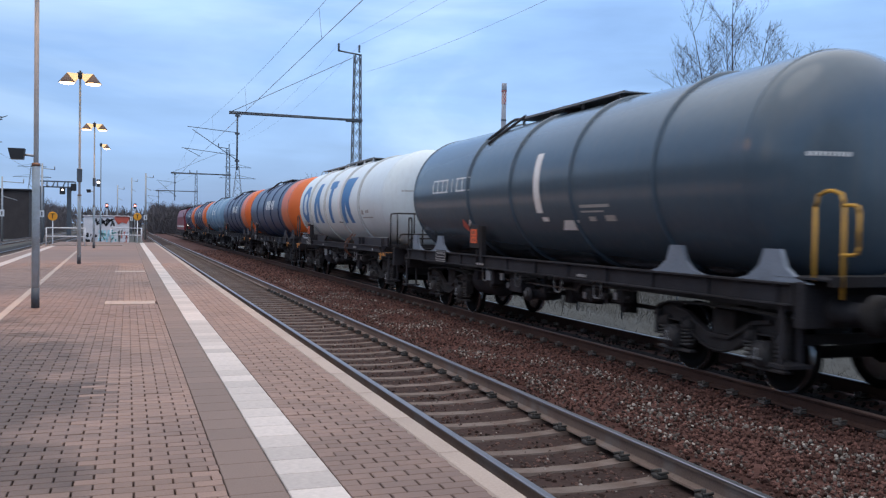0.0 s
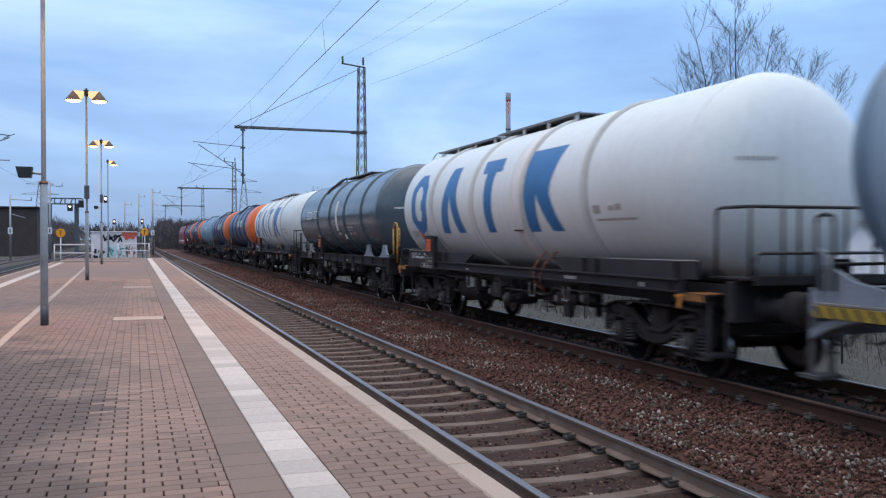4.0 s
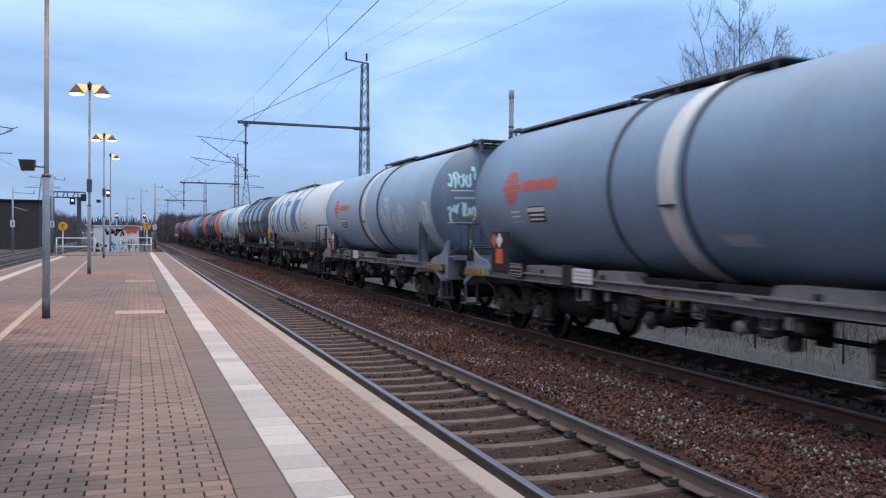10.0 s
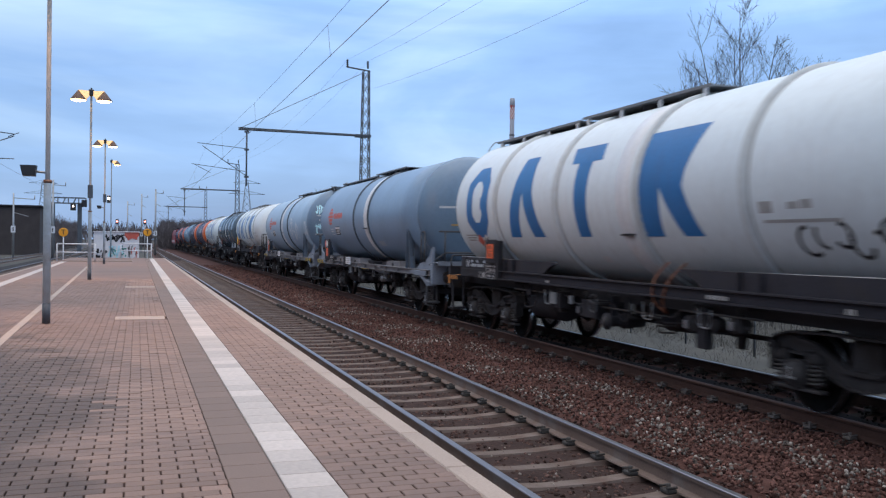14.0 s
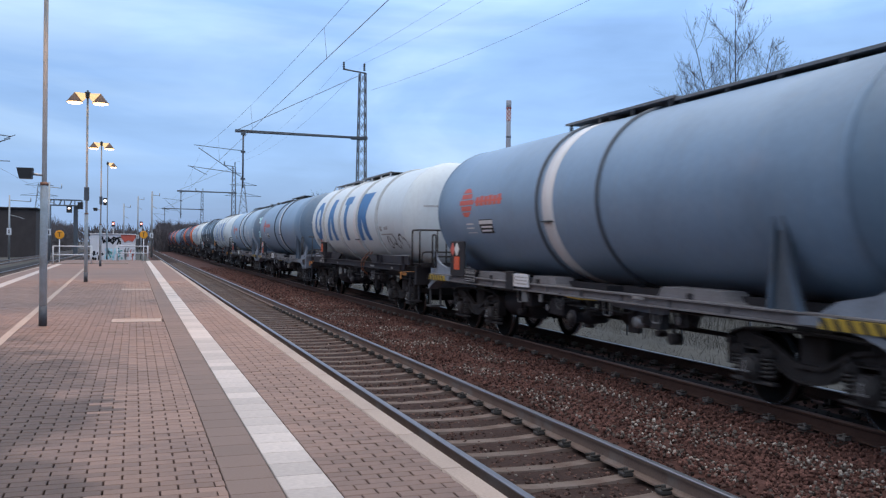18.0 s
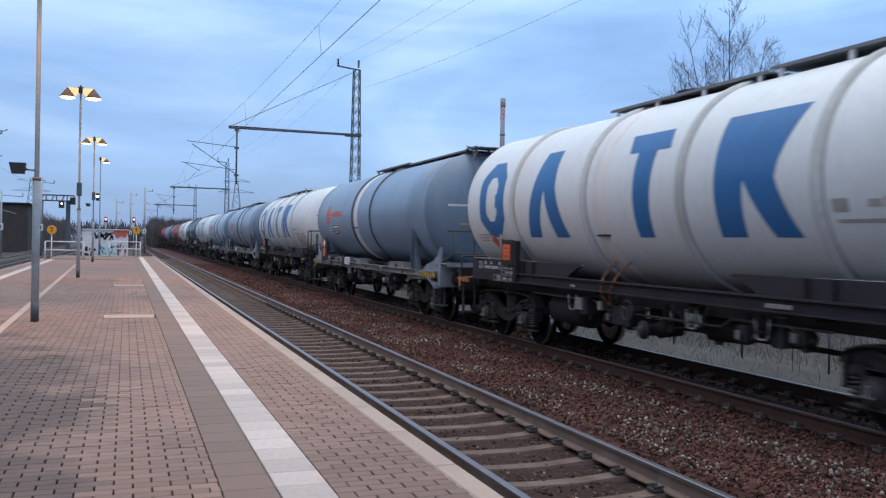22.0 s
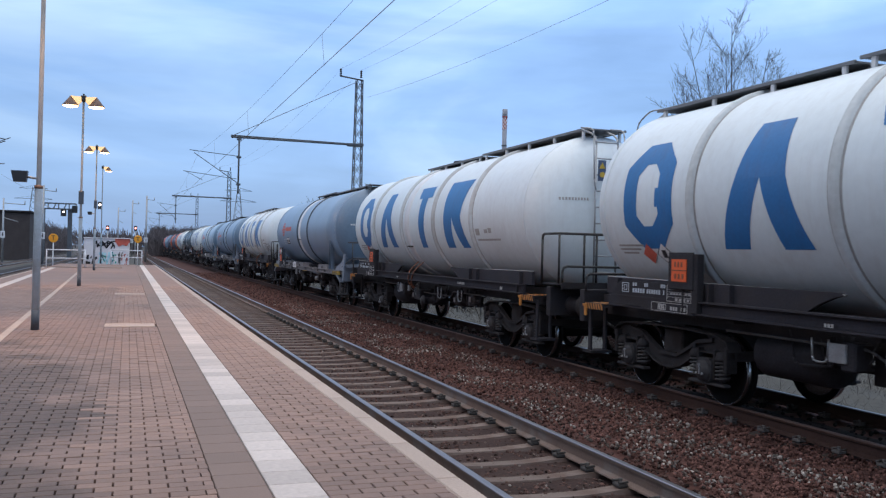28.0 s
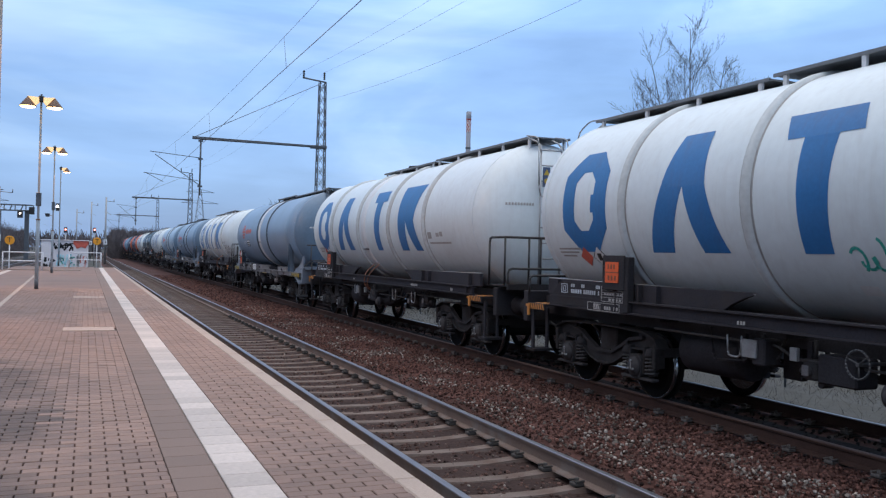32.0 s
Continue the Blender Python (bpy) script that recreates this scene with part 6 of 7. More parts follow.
# ======== lamps, signs, railings and the shed on the platform ========
def platform_lamp(x, y, height, heads, boxes):
    """A tapered steel lamp post with shaded lamps at its head."""
    w = holder("platform_lamp", "galvanised platform lamp post with lit cone shades" if heads > 1 else "galvanised lamp post with one lit cone shade", "lamp post", group="platform lamps", at=pose(x, y, 0))
    bm = bmesh.new()
    lathe(bm, [(0.0, 0.062), (0.32, 0.062), (0.321, 0.058)], 20, axis="z")
    part("base_sleeve", bm, M["dark_steel"], w, "dark painted foot")
    bm = bmesh.new()
    lathe(bm, [(0.32, 0.060), (2.25, 0.058), (2.30, 0.046)], 20, axis="z")
    part("lower_pole", bm, M["pole_foot"], w)
    bm = bmesh.new()
    lathe(bm, [(2.28, 0.046), (2.32, 0.038), (height - 0.05, 0.034)], 20, axis="z")
    part("upper_pole", bm, M["pole_top"], w)
    bm = bmesh.new()
    lathe(bm, [(2.26, 0.062), (2.28, 0.066), (2.31, 0.062)], 20, axis="z")
    part("collar", bm, M["lamp_shade"], w)
    bm = bmesh.new()
    box(bm, -0.09, 0.09, -0.09, 0.09, height - 0.10, height + 0.10, 0.02)
    rod(bm, (0, 0, height + 0.1), (0, 0, height + 0.16), 0.03, 8)
    part("head", bm, M["black"], w)
    for s in ((-1, 1) if heads > 1 else (1,)):
        bm = bmesh.new()
        # a cone under the end of a short lit arm
        top, low, at = height + 0.07, height - 0.25, s * 0.40
        lathe(bm, [(top, 0.015), (top - 0.02, 0.03), (low, 0.265), (low - 0.012, 0.265), (low - 0.006, 0.25), (top - 0.05, 0.02)], 24, axis="z", cx=at)
        shade = part("shade", bm, M["lamp_shade"], w, "brown cone shade")
        bm = bmesh.new()
        lathe(bm, [(low + 0.015, 0.245), (low - 0.03, 0.235), (low - 0.055, 0.16), (low - 0.062, 0.02)], 24, axis="z", cx=at)
        part("diffuser", bm, M["lamp_glow"], shade, "glowing warm diffuser")
        bm = bmesh.new()
        prism(bm, [(s * 0.06, top - 0.02), (s * 0.40, top - 0.005), (s * 0.17, low + 0.03), (s * 0.06, height - 0.10)], -0.09, 0.09, "y")
        part("lit_arm", bm, M["lamp_spill"], shade, "warmly lit arm")
    for kind, z, side in boxes:
        bm = bmesh.new()
        if kind == "light":
            box(bm, side * 0.12, side * 0.30, -0.10, 0.08, z - 0.2, z + 0.2, 0.01) if side > 0 else box(bm, -0.3, -0.12, -0.10, 0.08, z - 0.2, z + 0.2, 0.01)
            sg = part("light_box", bm, M["black"], w)
            bm = bmesh.new()
            lathe(bm, [(-0.125, 0.07), (-0.102, 0.07)], 16, cx=side * 0.21, cz=z + 0.03)
            part("signal_light", bm, M["signal_white"], sg, "lit white light")
        elif kind == "speaker":
            prism(bm, [(side * 0.18, z - 0.08), (side * 0.36, z - 0.08), (side * 0.40, z + 0.09), (side * 0.16, z + 0.09)], -0.10, 0.10, "y")
            sp = part("loudspeaker", bm, M["black"], w, "black box loudspeaker")
            bm = bmesh.new()
            rod(bm, (0, 0, z - 0.02), (side * 0.2, 0, z), 0.018, 8)
            part("bracket", bm, M["galv"], sp)
        else:
            box(bm, -0.08, 0.08, -0.07, 0.07, z - 0.22, z + 0.22, 0.01)
            part("switch_box", bm, M["dark_steel"], w)
    return w


platform_lamp(-1.38, 15.3, 6.2, 2, (("speaker", 2.44, -1),))
platform_lamp(-1.52, 31.4, 6.25, 2, (("box", 2.95, 1),))
platform_lamp(-1.74, 51.2, 6.7, 2, (("speaker", 3.1, -1), ("box", 3.6, 1), ("light", 3.55, 1)))
platform_lamp(-1.92, 70.0, 7.2, 1, ())
for x, y, z in ((-1.38, 15.3, 5.9), (-1.52, 31.4, 5.95), (-1.74, 51.2, 6.4)):
    for s in (-1, 1):
        lamp = bpy.data.lights.new("lamp_light", "SPOT")
        lamp.energy, lamp.color, lamp.shadow_soft_size = 400, (1.0, 0.49, 0.20), 0.12
        lamp.spot_size, lamp.spot_blend = radians(120), 0.7
        new("lamp_light", lamp).matrix_world = look((x + s * 0.42, y, z - 0.05), (x + s * 1.1, y, z - 1.0))


def railing(x0, x1, y, label):
    w = holder("railing", label, "railing", group="white railings")
    for x in (x0, x1):
        bm = bmesh.new()
        rod(bm, (x, y, 0), (x, y, 1.06), 0.035, 10)
        part("post", bm, M["white_rail"], w)
    for z in (1.05, 0.55):
        bm = bmesh.new()
        rod(bm, (x0, y, z), (x1, y, z), 0.035, 10)
        part("rail", bm, M["white_rail"], w)
    return w


railing(-4.5, -2.4, 56.0, "white tubular steel railing at the platform end")
railing(-1.15, 0.94, 66.0, "white tubular steel railing at the platform end")
for x0 in (-1.15, 0.94):
    w = holder("railing", "white tubular steel railing along the platform end", "railing", group="white railings")
    bm = bmesh.new()
    rod(bm, (x0, 66.3, 1.05), (x0, 68.0, 1.05), 0.035, 8)
    rod(bm, (x0, 66.3, 0.55), (x0, 68.0, 0.55), 0.035, 8)
    part("rail", bm, M["white_rail"], w)
    for y in (66.3, 68.0):
        bm = bmesh.new()
        rod(bm, (x0, y, -0.03), (x0, y, 1.05), 0.035, 8)
        part("post", bm, M["white_rail"], w)


def board_sign(x, y, z):
    """A round orange board with a black T on a white post."""
    w = holder("stop_sign", "round orange sign with a black T on a white post", "sign", group="orange round signs", at=pose(x, y, 0))
    bm = bmesh.new()
    rod(bm, (0, 0, -0.95), (0, 0, z - 0.2), 0.035, 8)
    part("post", bm, M["white_rail"], w)
    bm = bmesh.new()
    lathe(bm, [(-0.03, 0.29), (-0.055, 0.285), (-0.06, 0.26)], 32, cz=z)
    part("board", bm, M["sign_yellow"], w)
    cu = bpy.data.curves.new("letter", "FONT")
    cu.body, cu.size, cu.align_x, cu.align_y, cu.extrude = "T", 0.44, "CENTER", "CENTER", 0.004
    tmp = bpy.data.objects.new("letter", cu)
    me = bpy.data.meshes.new_from_object(tmp)
    me.materials.clear()
    me.materials.append(M["black"])
    piece("letter", me, w, pose(0, -0.068, z, 90))
    bpy.data.objects.remove(tmp)


board_sign(-4.6, 62.0, 1.77)
board_sign(0.68, 70.0, 1.9)


def shed():
    w = holder("shed", "small white shed covered in graffiti at the platform end", "shed")
    bm = bmesh.new()
    box(bm, -3.15, 0.1, 71.0, 75.0, -0.95, 1.9, 0.01)
    part("wall", bm, M["shed"], w)
    bm = bmesh.new()
    box(bm, -3.2, 0.15, 70.9, 75.1, 1.9, 1.96, 0.01)
    part("roof", bm, M["shed"], w)
    bm = bmesh.new()
    box(bm, -0.95, 0.1, 70.965, 70.995, 1.62, 1.9)
    prism(bm, [(-0.9, 1.62), (0.05, 1.62), (-0.1, 1.35), (-0.4, 1.45), (-0.7, 1.3)], 70.96, 70.995, "y")
    part("red_paint", bm, M["red_mark"], w, "red sprayed paint")
    g = np.random.default_rng(4)
    for material, n, x0, x1, z0, z1, t in ((M["black"], 18, -2.9, -0.9, 1.1, 1.75, 0.10), (M["black"], 8, -3.0, -2.0, -0.3, 0.9, 0.18), (M["cyan_mark"], 14, -2.1, -0.9, -0.3, 0.9, 0.12), (M["teal_mark"], 8, -2.0, -0.8, 0.0, 1.0, 0.08), (M["red_mark"], 6, -0.6, 0.0, -0.3, 0.8, 0.06), (M["grey_mark"], 10, -0.8, 0.0, -0.3, 1.0, 0.06)):
        bm = bmesh.new()
        for _ in range(n):
            a, b = (g.uniform(x0, x1), g.uniform(z0, z1)), (g.uniform(x0, x1), g.uniform(z0, z1))
            b = (a[0] + (b[0] - a[0]) * 0.35, b[1])
            dx, dz = b[0] - a[0], b[1] - a[1]
            ln = max(0.05, math.hypot(dx, dz))
            nx, nz = -dz / ln * t / 2, dx / ln * t / 2
            prism(bm, [(a[0] - nx, a[1] - nz), (a[0] + nx, a[1] + nz), (b[0] + nx, b[1] + nz), (b[0] - nx, b[1] - nz)], 70.98, 70.996, "y")
        tagged(part("graffiti", bm, material, w, "sprayed graffiti strokes"), kind="stuff")


shed()


# ======== masts, wires and signals ========
def lattice(bm, x, y, z0, z1, w0, w1, bays):
    """Four corner angles with crossed bars."""
    def corner(k, s, t):
        h = (w0 + (w1 - w0) * k) / 2
        return Vector((x + s * h, y + t * h, z0 + (z1 - z0) * k))
    for s in (-1, 1):
        for t in (-1, 1):
            rod(bm, corner(0, s, t), corner(1, s, t), 0.035, 4, smooth=False)
    for i in range(bays):
        a, b = i / bays, (i + 1) / bays
        for (s, t), (u, v) in (((-1, -1), (1, -1)), ((-1, 1), (1, 1)), ((-1, -1), (-1, 1)), ((1, -1), (1, 1))):
            p, q = (a, b) if i % 2 else (b, a)
            rod(bm, corner(p, s, t), corner(q, u, v), 0.018, 4, smooth=False)
            if bays < 20:
                rod(bm, corner(q, s, t), corner(p, u, v), 0.018, 4, smooth=False)


def catenary_mast(x, y, top, arm_z, arm_x, label, left=True, foot=-1.05):
    """A lattice mast with a cross arm over the tracks and a dropper tube that steadies the wires."""
    w = holder("catenary_mast", label, "catenary mast", group="lattice catenary masts")
    bm = bmesh.new()
    lattice(bm, x, y, foot, top - 0.5, 0.62, 0.34, 18)
    part("lattice_post", bm, M["dark_steel"], w)
    bm = bmesh.new()
    box(bm, x - 0.5, x + 0.5, y - 0.5, y + 0.5, -1.2, -0.7, 0.03)
    part("footing", bm, M["concrete"], w)
    bm = bmesh.new()
    rod(bm, (x - 1.15, y, top - 0.35), (x + 0.2, y, top - 0.5), 0.045, 6)
    part("top_bracket", bm, M["dark_steel"], w)
    for dx in (-1.1, 0.1):
        bm = bmesh.new()
        for k in range(4):
            z = top - 0.36 + k * 0.11
            lathe(bm, [(z, 0.03), (z + 0.02, 0.075), (z + 0.06, 0.06), (z + 0.1, 0.03)], 12, axis="z", cx=x + dx, cz=y)
        part("insulator", bm, M["black"], w)
    bm = bmesh.new()
    rod(bm, (arm_x - 0.45, y, arm_z), (x + 0.1, y, arm_z), 0.055, 8)
    rod(bm, (arm_x - 0.45, y, arm_z + 0.09), (x, y, arm_z + 0.05), 0.03, 6)
    box(bm, x - 0.6, x + 0.3, y - 0.2, y + 0.2, arm_z - 0.09, arm_z + 0.07, 0.02)
    arm = part("cross_arm", bm, M["dark_steel"], w)
    bm = bmesh.new()
    rod(bm, (arm_x - 0.4, y, arm_z + 0.05), (x - 0.2, y, top - 0.65), 0.018, 5)
    part("tie_wire", bm, M["wire"], w)
    bm = bmesh.new()
    rod(bm, (arm_x, y, arm_z), (arm_x, y, arm_z - 3.1), 0.048, 8)
    for z in (arm_z - 0.12, arm_z - 1.1, arm_z - 2.6):
        box(bm, arm_x - 0.12, arm_x + 0.12, y - 0.08, y + 0.08, z - 0.05, z + 0.05)
    part("dropper_tube", bm, M["dark_steel"], w)
    bm = bmesh.new()
    cx = NEAR_TRACK
    pipe(bm, [(arm_x, y, arm_z - 1.05), (cx - 0.6, y, arm_z - 0.85)], 0.018, 6)
    pipe(bm, [(arm_x, y, arm_z - 2.55), (cx - 0.35, y, arm_z - 1.0)], 0.021, 6)
    pipe(bm, [(arm_x - 0.1, y, arm_z - 2.3), (cx - 0.9, y, arm_z - 2.0)], 0.017, 6)
    pipe(bm, [(cx - 0.8, y, arm_z - 2.0), (cx + 0.1, y, arm_z - 2.45)], 0.014, 6)
    part("cantilever", bm, M["dark_steel"], w)
    return w


catenary_mast(12.3, 48.9, 11.75, 7.5, 5.6, "tall lattice catenary mast with a cross arm over the tracks")
catenary_mast(10.9, 104.0, 10.75, 7.2, 5.0, "distant lattice catenary mast with a cross arm")
catenary_mast(11.3, 160.0, 10.9, 7.2, 5.0, "far lattice catenary mast with a cross arm")


def side_mast(x, y, tip):
    """A tubular mast with a tubular cantilever that reaches over the other track."""
    w = holder("catenary_mast", "grey tubular catenary mast with a cantilever over the other track", "catenary mast", at=pose(x, y, 0))
    bm = bmesh.new()
    lathe(bm, [(-1.0, 0.16), (8.2, 0.11)], 14, axis="z")
    part("post", bm, M["galv"], w)
    for name, a, b, r in (("stay_tube", 7.4, 6.95, 0.026), ("cantilever_tube", 5.2, 6.85, 0.03), ("steady_arm", 5.6, 5.62, 0.024)):
        bm = bmesh.new()
        rod(bm, (0, 0, a), (tip - x, 0, b), r, 8)
        part(name, bm, M["dark_steel"], w)
    bm = bmesh.new()
    rod(bm, (tip - x - 0.3, 0, 6.8), (tip - x + 0.25, 0, 7.05), 0.022, 6)
    part("clamp", bm, M["dark_steel"], w)


side_mast(-10.4, 52.0, -6.35)


def wire(name, points, r, label):
    bm = bmesh.new()
    pipe(bm, points, r, 5)
    thing(name, bm, M["wire"], label, "overhead wire", group="overhead wires")


def sagging(x0, y0, z0, x1, y1, z1, sag, n=14):
    return [(x0 + (x1 - x0) * k / n, y0 + (y1 - y0) * k / n, z0 + (z1 - z0) * k / n - 4 * sag * (k / n) * (1 - k / n)) for k in range(n + 1)]


CONTACT = 5.04
wire("contact_wire", [(NEAR_TRACK - 0.04, -22, CONTACT), (NEAR_TRACK - 0.04, 48.9, CONTACT + 0.03), (NEAR_TRACK, 104, CONTACT), (NEAR_TRACK, 300, CONTACT)], 0.007, "dark contact wire above the empty track")
messenger = sagging(NEAR_TRACK - 0.1, -22, 6.7, NEAR_TRACK - 0.1, 48.9, 6.6, 1.0) + sagging(NEAR_TRACK - 0.1, 48.9, 6.6, NEAR_TRACK, 104, 6.3, 0.9)[1:]
wire("messenger_wire", messenger, 0.004, "thin sagging carrying wire above the contact wire")
for y in (7.0, 17.0, 28.5, 40.0, 60.0, 75.0, 90.0):
    z = np.interp(y, [p[1] for p in messenger], [p[2] for p in messenger])
    wire("dropper_wire", [(NEAR_TRACK - 0.04, y, CONTACT), (NEAR_TRACK - 0.1, y, z)], 0.004, "short dropper between carrying and contact wire")
wire("feeder_wire", sagging(11.2, -22, 11.6, 11.2, 48.9, 11.8, 1.4), 0.005, "feeder wire on the mast tops")
wire("feeder_wire", sagging(12.35, -22, 11.6, 12.35, 48.9, 11.8, 1.4), 0.005, "feeder wire on the mast tops")
wire("feeder_wire", sagging(12.8, -22, 10.0, 12.8, 48.9, 10.3, 1.5), 0.006, "feeder wire on the mast side")
wire("feeder_wire", sagging(11.2, 48.9, 11.8, 9.8, 104, 10.8, 1.2), 0.005, "feeder wire on the mast tops")
wire("feeder_wire", sagging(12.4, 48.9, 11.8, 11.0, 104, 10.8, 1.2), 0.005, "feeder wire on the mast tops")
wire("contact_wire", [(LEFT_TRACK, -20, CONTACT), (LEFT_TRACK, 300, CONTACT)], 0.007, "contact wire above the other track")


def simple_mast(x, y, top, arm, label, material, r=0.11):
    w = holder("mast", label, "mast", group="slim masts")
    bm = bmesh.new()
    lathe(bm, [(-1.0, r), (top, r * 0.65)], 10, axis="z", cx=x, cz=y)
    part("post", bm, material, w)
    bm = bmesh.new()
    rod(bm, (x, y, top - 0.5), (x + arm, y, top - 0.6), 0.04, 6)
    rod(bm, (x + arm, y, top - 0.6), (x + arm, y, top - 0.2), 0.05, 6)
    part("arm", bm, material, w)
    bm = bmesh.new()
    rod(bm, (x, y, top - 2.0), (x + arm * 0.7, y, top - 2.4), 0.035, 6)
    part("lower_arm", bm, material, w)
    bm = bmesh.new()
    box(bm, x - 0.22, x + 0.22, y - r - 0.05, y - r, 1.9, 2.6, 0.01)
    plate = part("number_plate", bm, M["white_rail"], w, "small white plate")
    bm = bmesh.new()
    box(bm, x - 0.05, x + 0.05, y - r - 0.056, y - r - 0.05, 2.05, 2.45)
    part("plate_bar", bm, M["black"], plate)


simple_mast(2.3, 128.0, 8.4, 1.0, "slim grey overhead line mast beyond the platform", M["galv"], 0.16)
simple_mast(-12.2, 100.0, 6.0, 2.0, "slim grey overhead line mast by the wood", M["galv"], 0.12)
simple_mast(-8.45, 100.0, 7.5, 1.2, "slim grey overhead line mast by the other track", M["galv"], 0.14)
simple_mast(-1.6, 150.0, 7.5, 1.0, "distant slim overhead line mast", M["galv"], 0.14)
simple_mast(0.6, 165.0, 9.5, 1.0, "distant slim overhead line mast", M["galv"], 0.16)


def gantry():
    w = holder("signal_gantry", "grey steel signal gantry over the other tracks", "signal gantry")
    y = 130.0
    for x in (-11.0, -7.6):
        bm = bmesh.new()
        box(bm, x - 0.28, x + 0.28, y - 0.28, y + 0.28, -1.0, 6.3, 0.03)
        part("post", bm, M["dark_steel"], w)
    bm = bmesh.new()
    for z in (6.2, 6.95):
        for yy in (y - 0.5, y + 0.5):
            box(bm, -11.8, -6.9, yy - 0.06, yy + 0.06, z - 0.07, z + 0.07)
    for k in range(8):
        x = -11.7 + k * 0.66
        for yy in (y - 0.5, y + 0.5):
            rod(bm, (x, yy, 6.2), (x + (0.3 if k % 2 else 0.0), yy, 6.95), 0.04, 5)
    part("truss", bm, M["dark_steel"], w)
    for x, z, lit in ((-8.4, 5.7, "signal_white"), (-7.0, 6.2, None)):
        bm = bmesh.new()
        box(bm, x - 0.35, x + 0.35, y - 0.75, y - 0.55, z - 0.5, z + 0.5, 0.03)
        sg = part("signal_head", bm, M["black"], w)
        if lit:
            bm = bmesh.new()
            lathe(bm, [(y - 0.78, 0.12), (y - 0.752, 0.12)], 16, cx=x, cz=z + 0.1)
            part("signal_light", bm, M[lit], sg, "lit white signal light")


gantry()


def signal(x, y, z, foot, light="signal_red", k=1.0):
    w = holder("signal", "railway signal on a slim post showing a light", "signal", group="light signals")
    bm = bmesh.new()
    rod(bm, (x, y, foot), (x, y, z - 0.4), 0.07, 8)
    part("post", bm, M["galv"], w)
    bm = bmesh.new()
    box(bm, x - 0.28 * k, x + 0.28 * k, y - 0.12, y + 0.12, z - 0.6 * k, z + 0.45 * k, 0.03)
    head = part("head", bm, M["black"], w)
    bm = bmesh.new()
    lathe(bm, [(y - 0.16, 0.17 * k), (y - 0.125, 0.17 * k)], 16, cx=x, cz=z)
    part("signal_light", bm, M[light], head, "lit signal light")


signal(-2.55, 120.0, 3.65, -1.0, k=0.65)
signal(0.85, 120.0, 3.70, -1.0, k=0.65)
signal(-4.0, 100.0, 1.9, -1.0, "signal_white", 0.3)


def pylon(x, y, top, label):
    w = holder("power_pylon", label, "pylon", group="distant power pylons")
    bm = bmesh.new()
    def corner(k, s, t):
        h = 2.2 * (1 - k) + 0.35
        return (x + s * h, y + t * h, -1 + (top + 1) * k)
    for s in (-1, 1):
        for t in (-1, 1):
            rod(bm, corner(0, s, t), corner(1, s, t), 0.08, 4)
    for i in range(10):
        a, b = i / 10, (i + 1) / 10
        rod(bm, corner(a, -1, -1), corner(b, 1, -1), 0.05, 4)
        rod(bm, corner(a, 1, -1), corner(b, -1, -1), 0.08, 4)
    part("lattice_tower", bm, M["dark_steel"], w)
    for z, h in ((top * 0.97, 4.5), (top * 0.80, 6.0)):
        bm = bmesh.new()
        rod(bm, (x - h, y, z), (x + h, y, z), 0.09, 4)
        rod(bm, (x - h, y, z), (x, y, z + 1.0), 0.05, 4)
        rod(bm, (x + h, y, z), (x, y, z + 1.0), 0.08, 4)
        part("cross_arm", bm, M["dark_steel"], w)


pylon(34.6, 300.0, 21.5, "distant lattice power pylon behind the train")
pylon(-31.0, 330.0, 21.0, "distant lattice power pylon beyond the wood")


def chimney():
    w = holder("chimney", "tall distant factory chimney with red and white bands", "chimney", at=pose(175.8, 400, 0))
    bm = bmesh.new()
    lathe(bm, [(-1, 2.2), (50, 1.25), (74, 1.05)], 20, axis="z")
    part("shaft", bm, M["chimney"], w)
    bm = bmesh.new()
    lathe(bm, [(70.6, 1.25), (70.7, 1.32), (74.2, 1.30), (74.3, 1.05)], 20, axis="z")
    part("crown", bm, M["chimney"], w)
    bm = bmesh.new()
    lathe(bm, [(70.0, 1.22), (70.1, 1.36), (70.6, 1.36), (70.7, 1.22)], 20, axis="z")
    part("red_band", bm, M["chimney_red"], w)
    bm = bmesh.new()
    lathe(bm, [(55.6, 1.22), (55.7, 1.36), (56.3, 1.36), (56.4, 1.22)], 20, axis="z")
    part("gallery", bm, M["dark_steel"], w)
    # red and white checks below the crown
    for name, odd in (("red_band", 0), ("white_band", 1)):
        bm = bmesh.new()
        for j in range(6):
            for k in range(12):
                if (j + k) % 2 == odd:
                    a, b, z = k * math.pi / 6, (k + 1) * math.pi / 6, 64.0 + j
                    r = 1.24
                    q = [bm.verts.new((r * math.cos(c), r * math.sin(c), zz)) for c, zz in ((a, z), (b, z), (b, z + 1), (a, z + 1))]
                    q2 = [bm.verts.new((v.co.x * 0.9, v.co.y * 0.9, v.co.z)) for v in q]
                    bm.faces.new(q)
                    bm.faces.new(q2[::-1])
                    for i in range(4):
                        bm.faces.new((q[i], q2[i], q2[(i + 1) % 4], q[(i + 1) % 4]))
        tagged(part(name, bm, M["chimney_red" if odd == 0 else "band"], w), kind="stuff")


chimney()


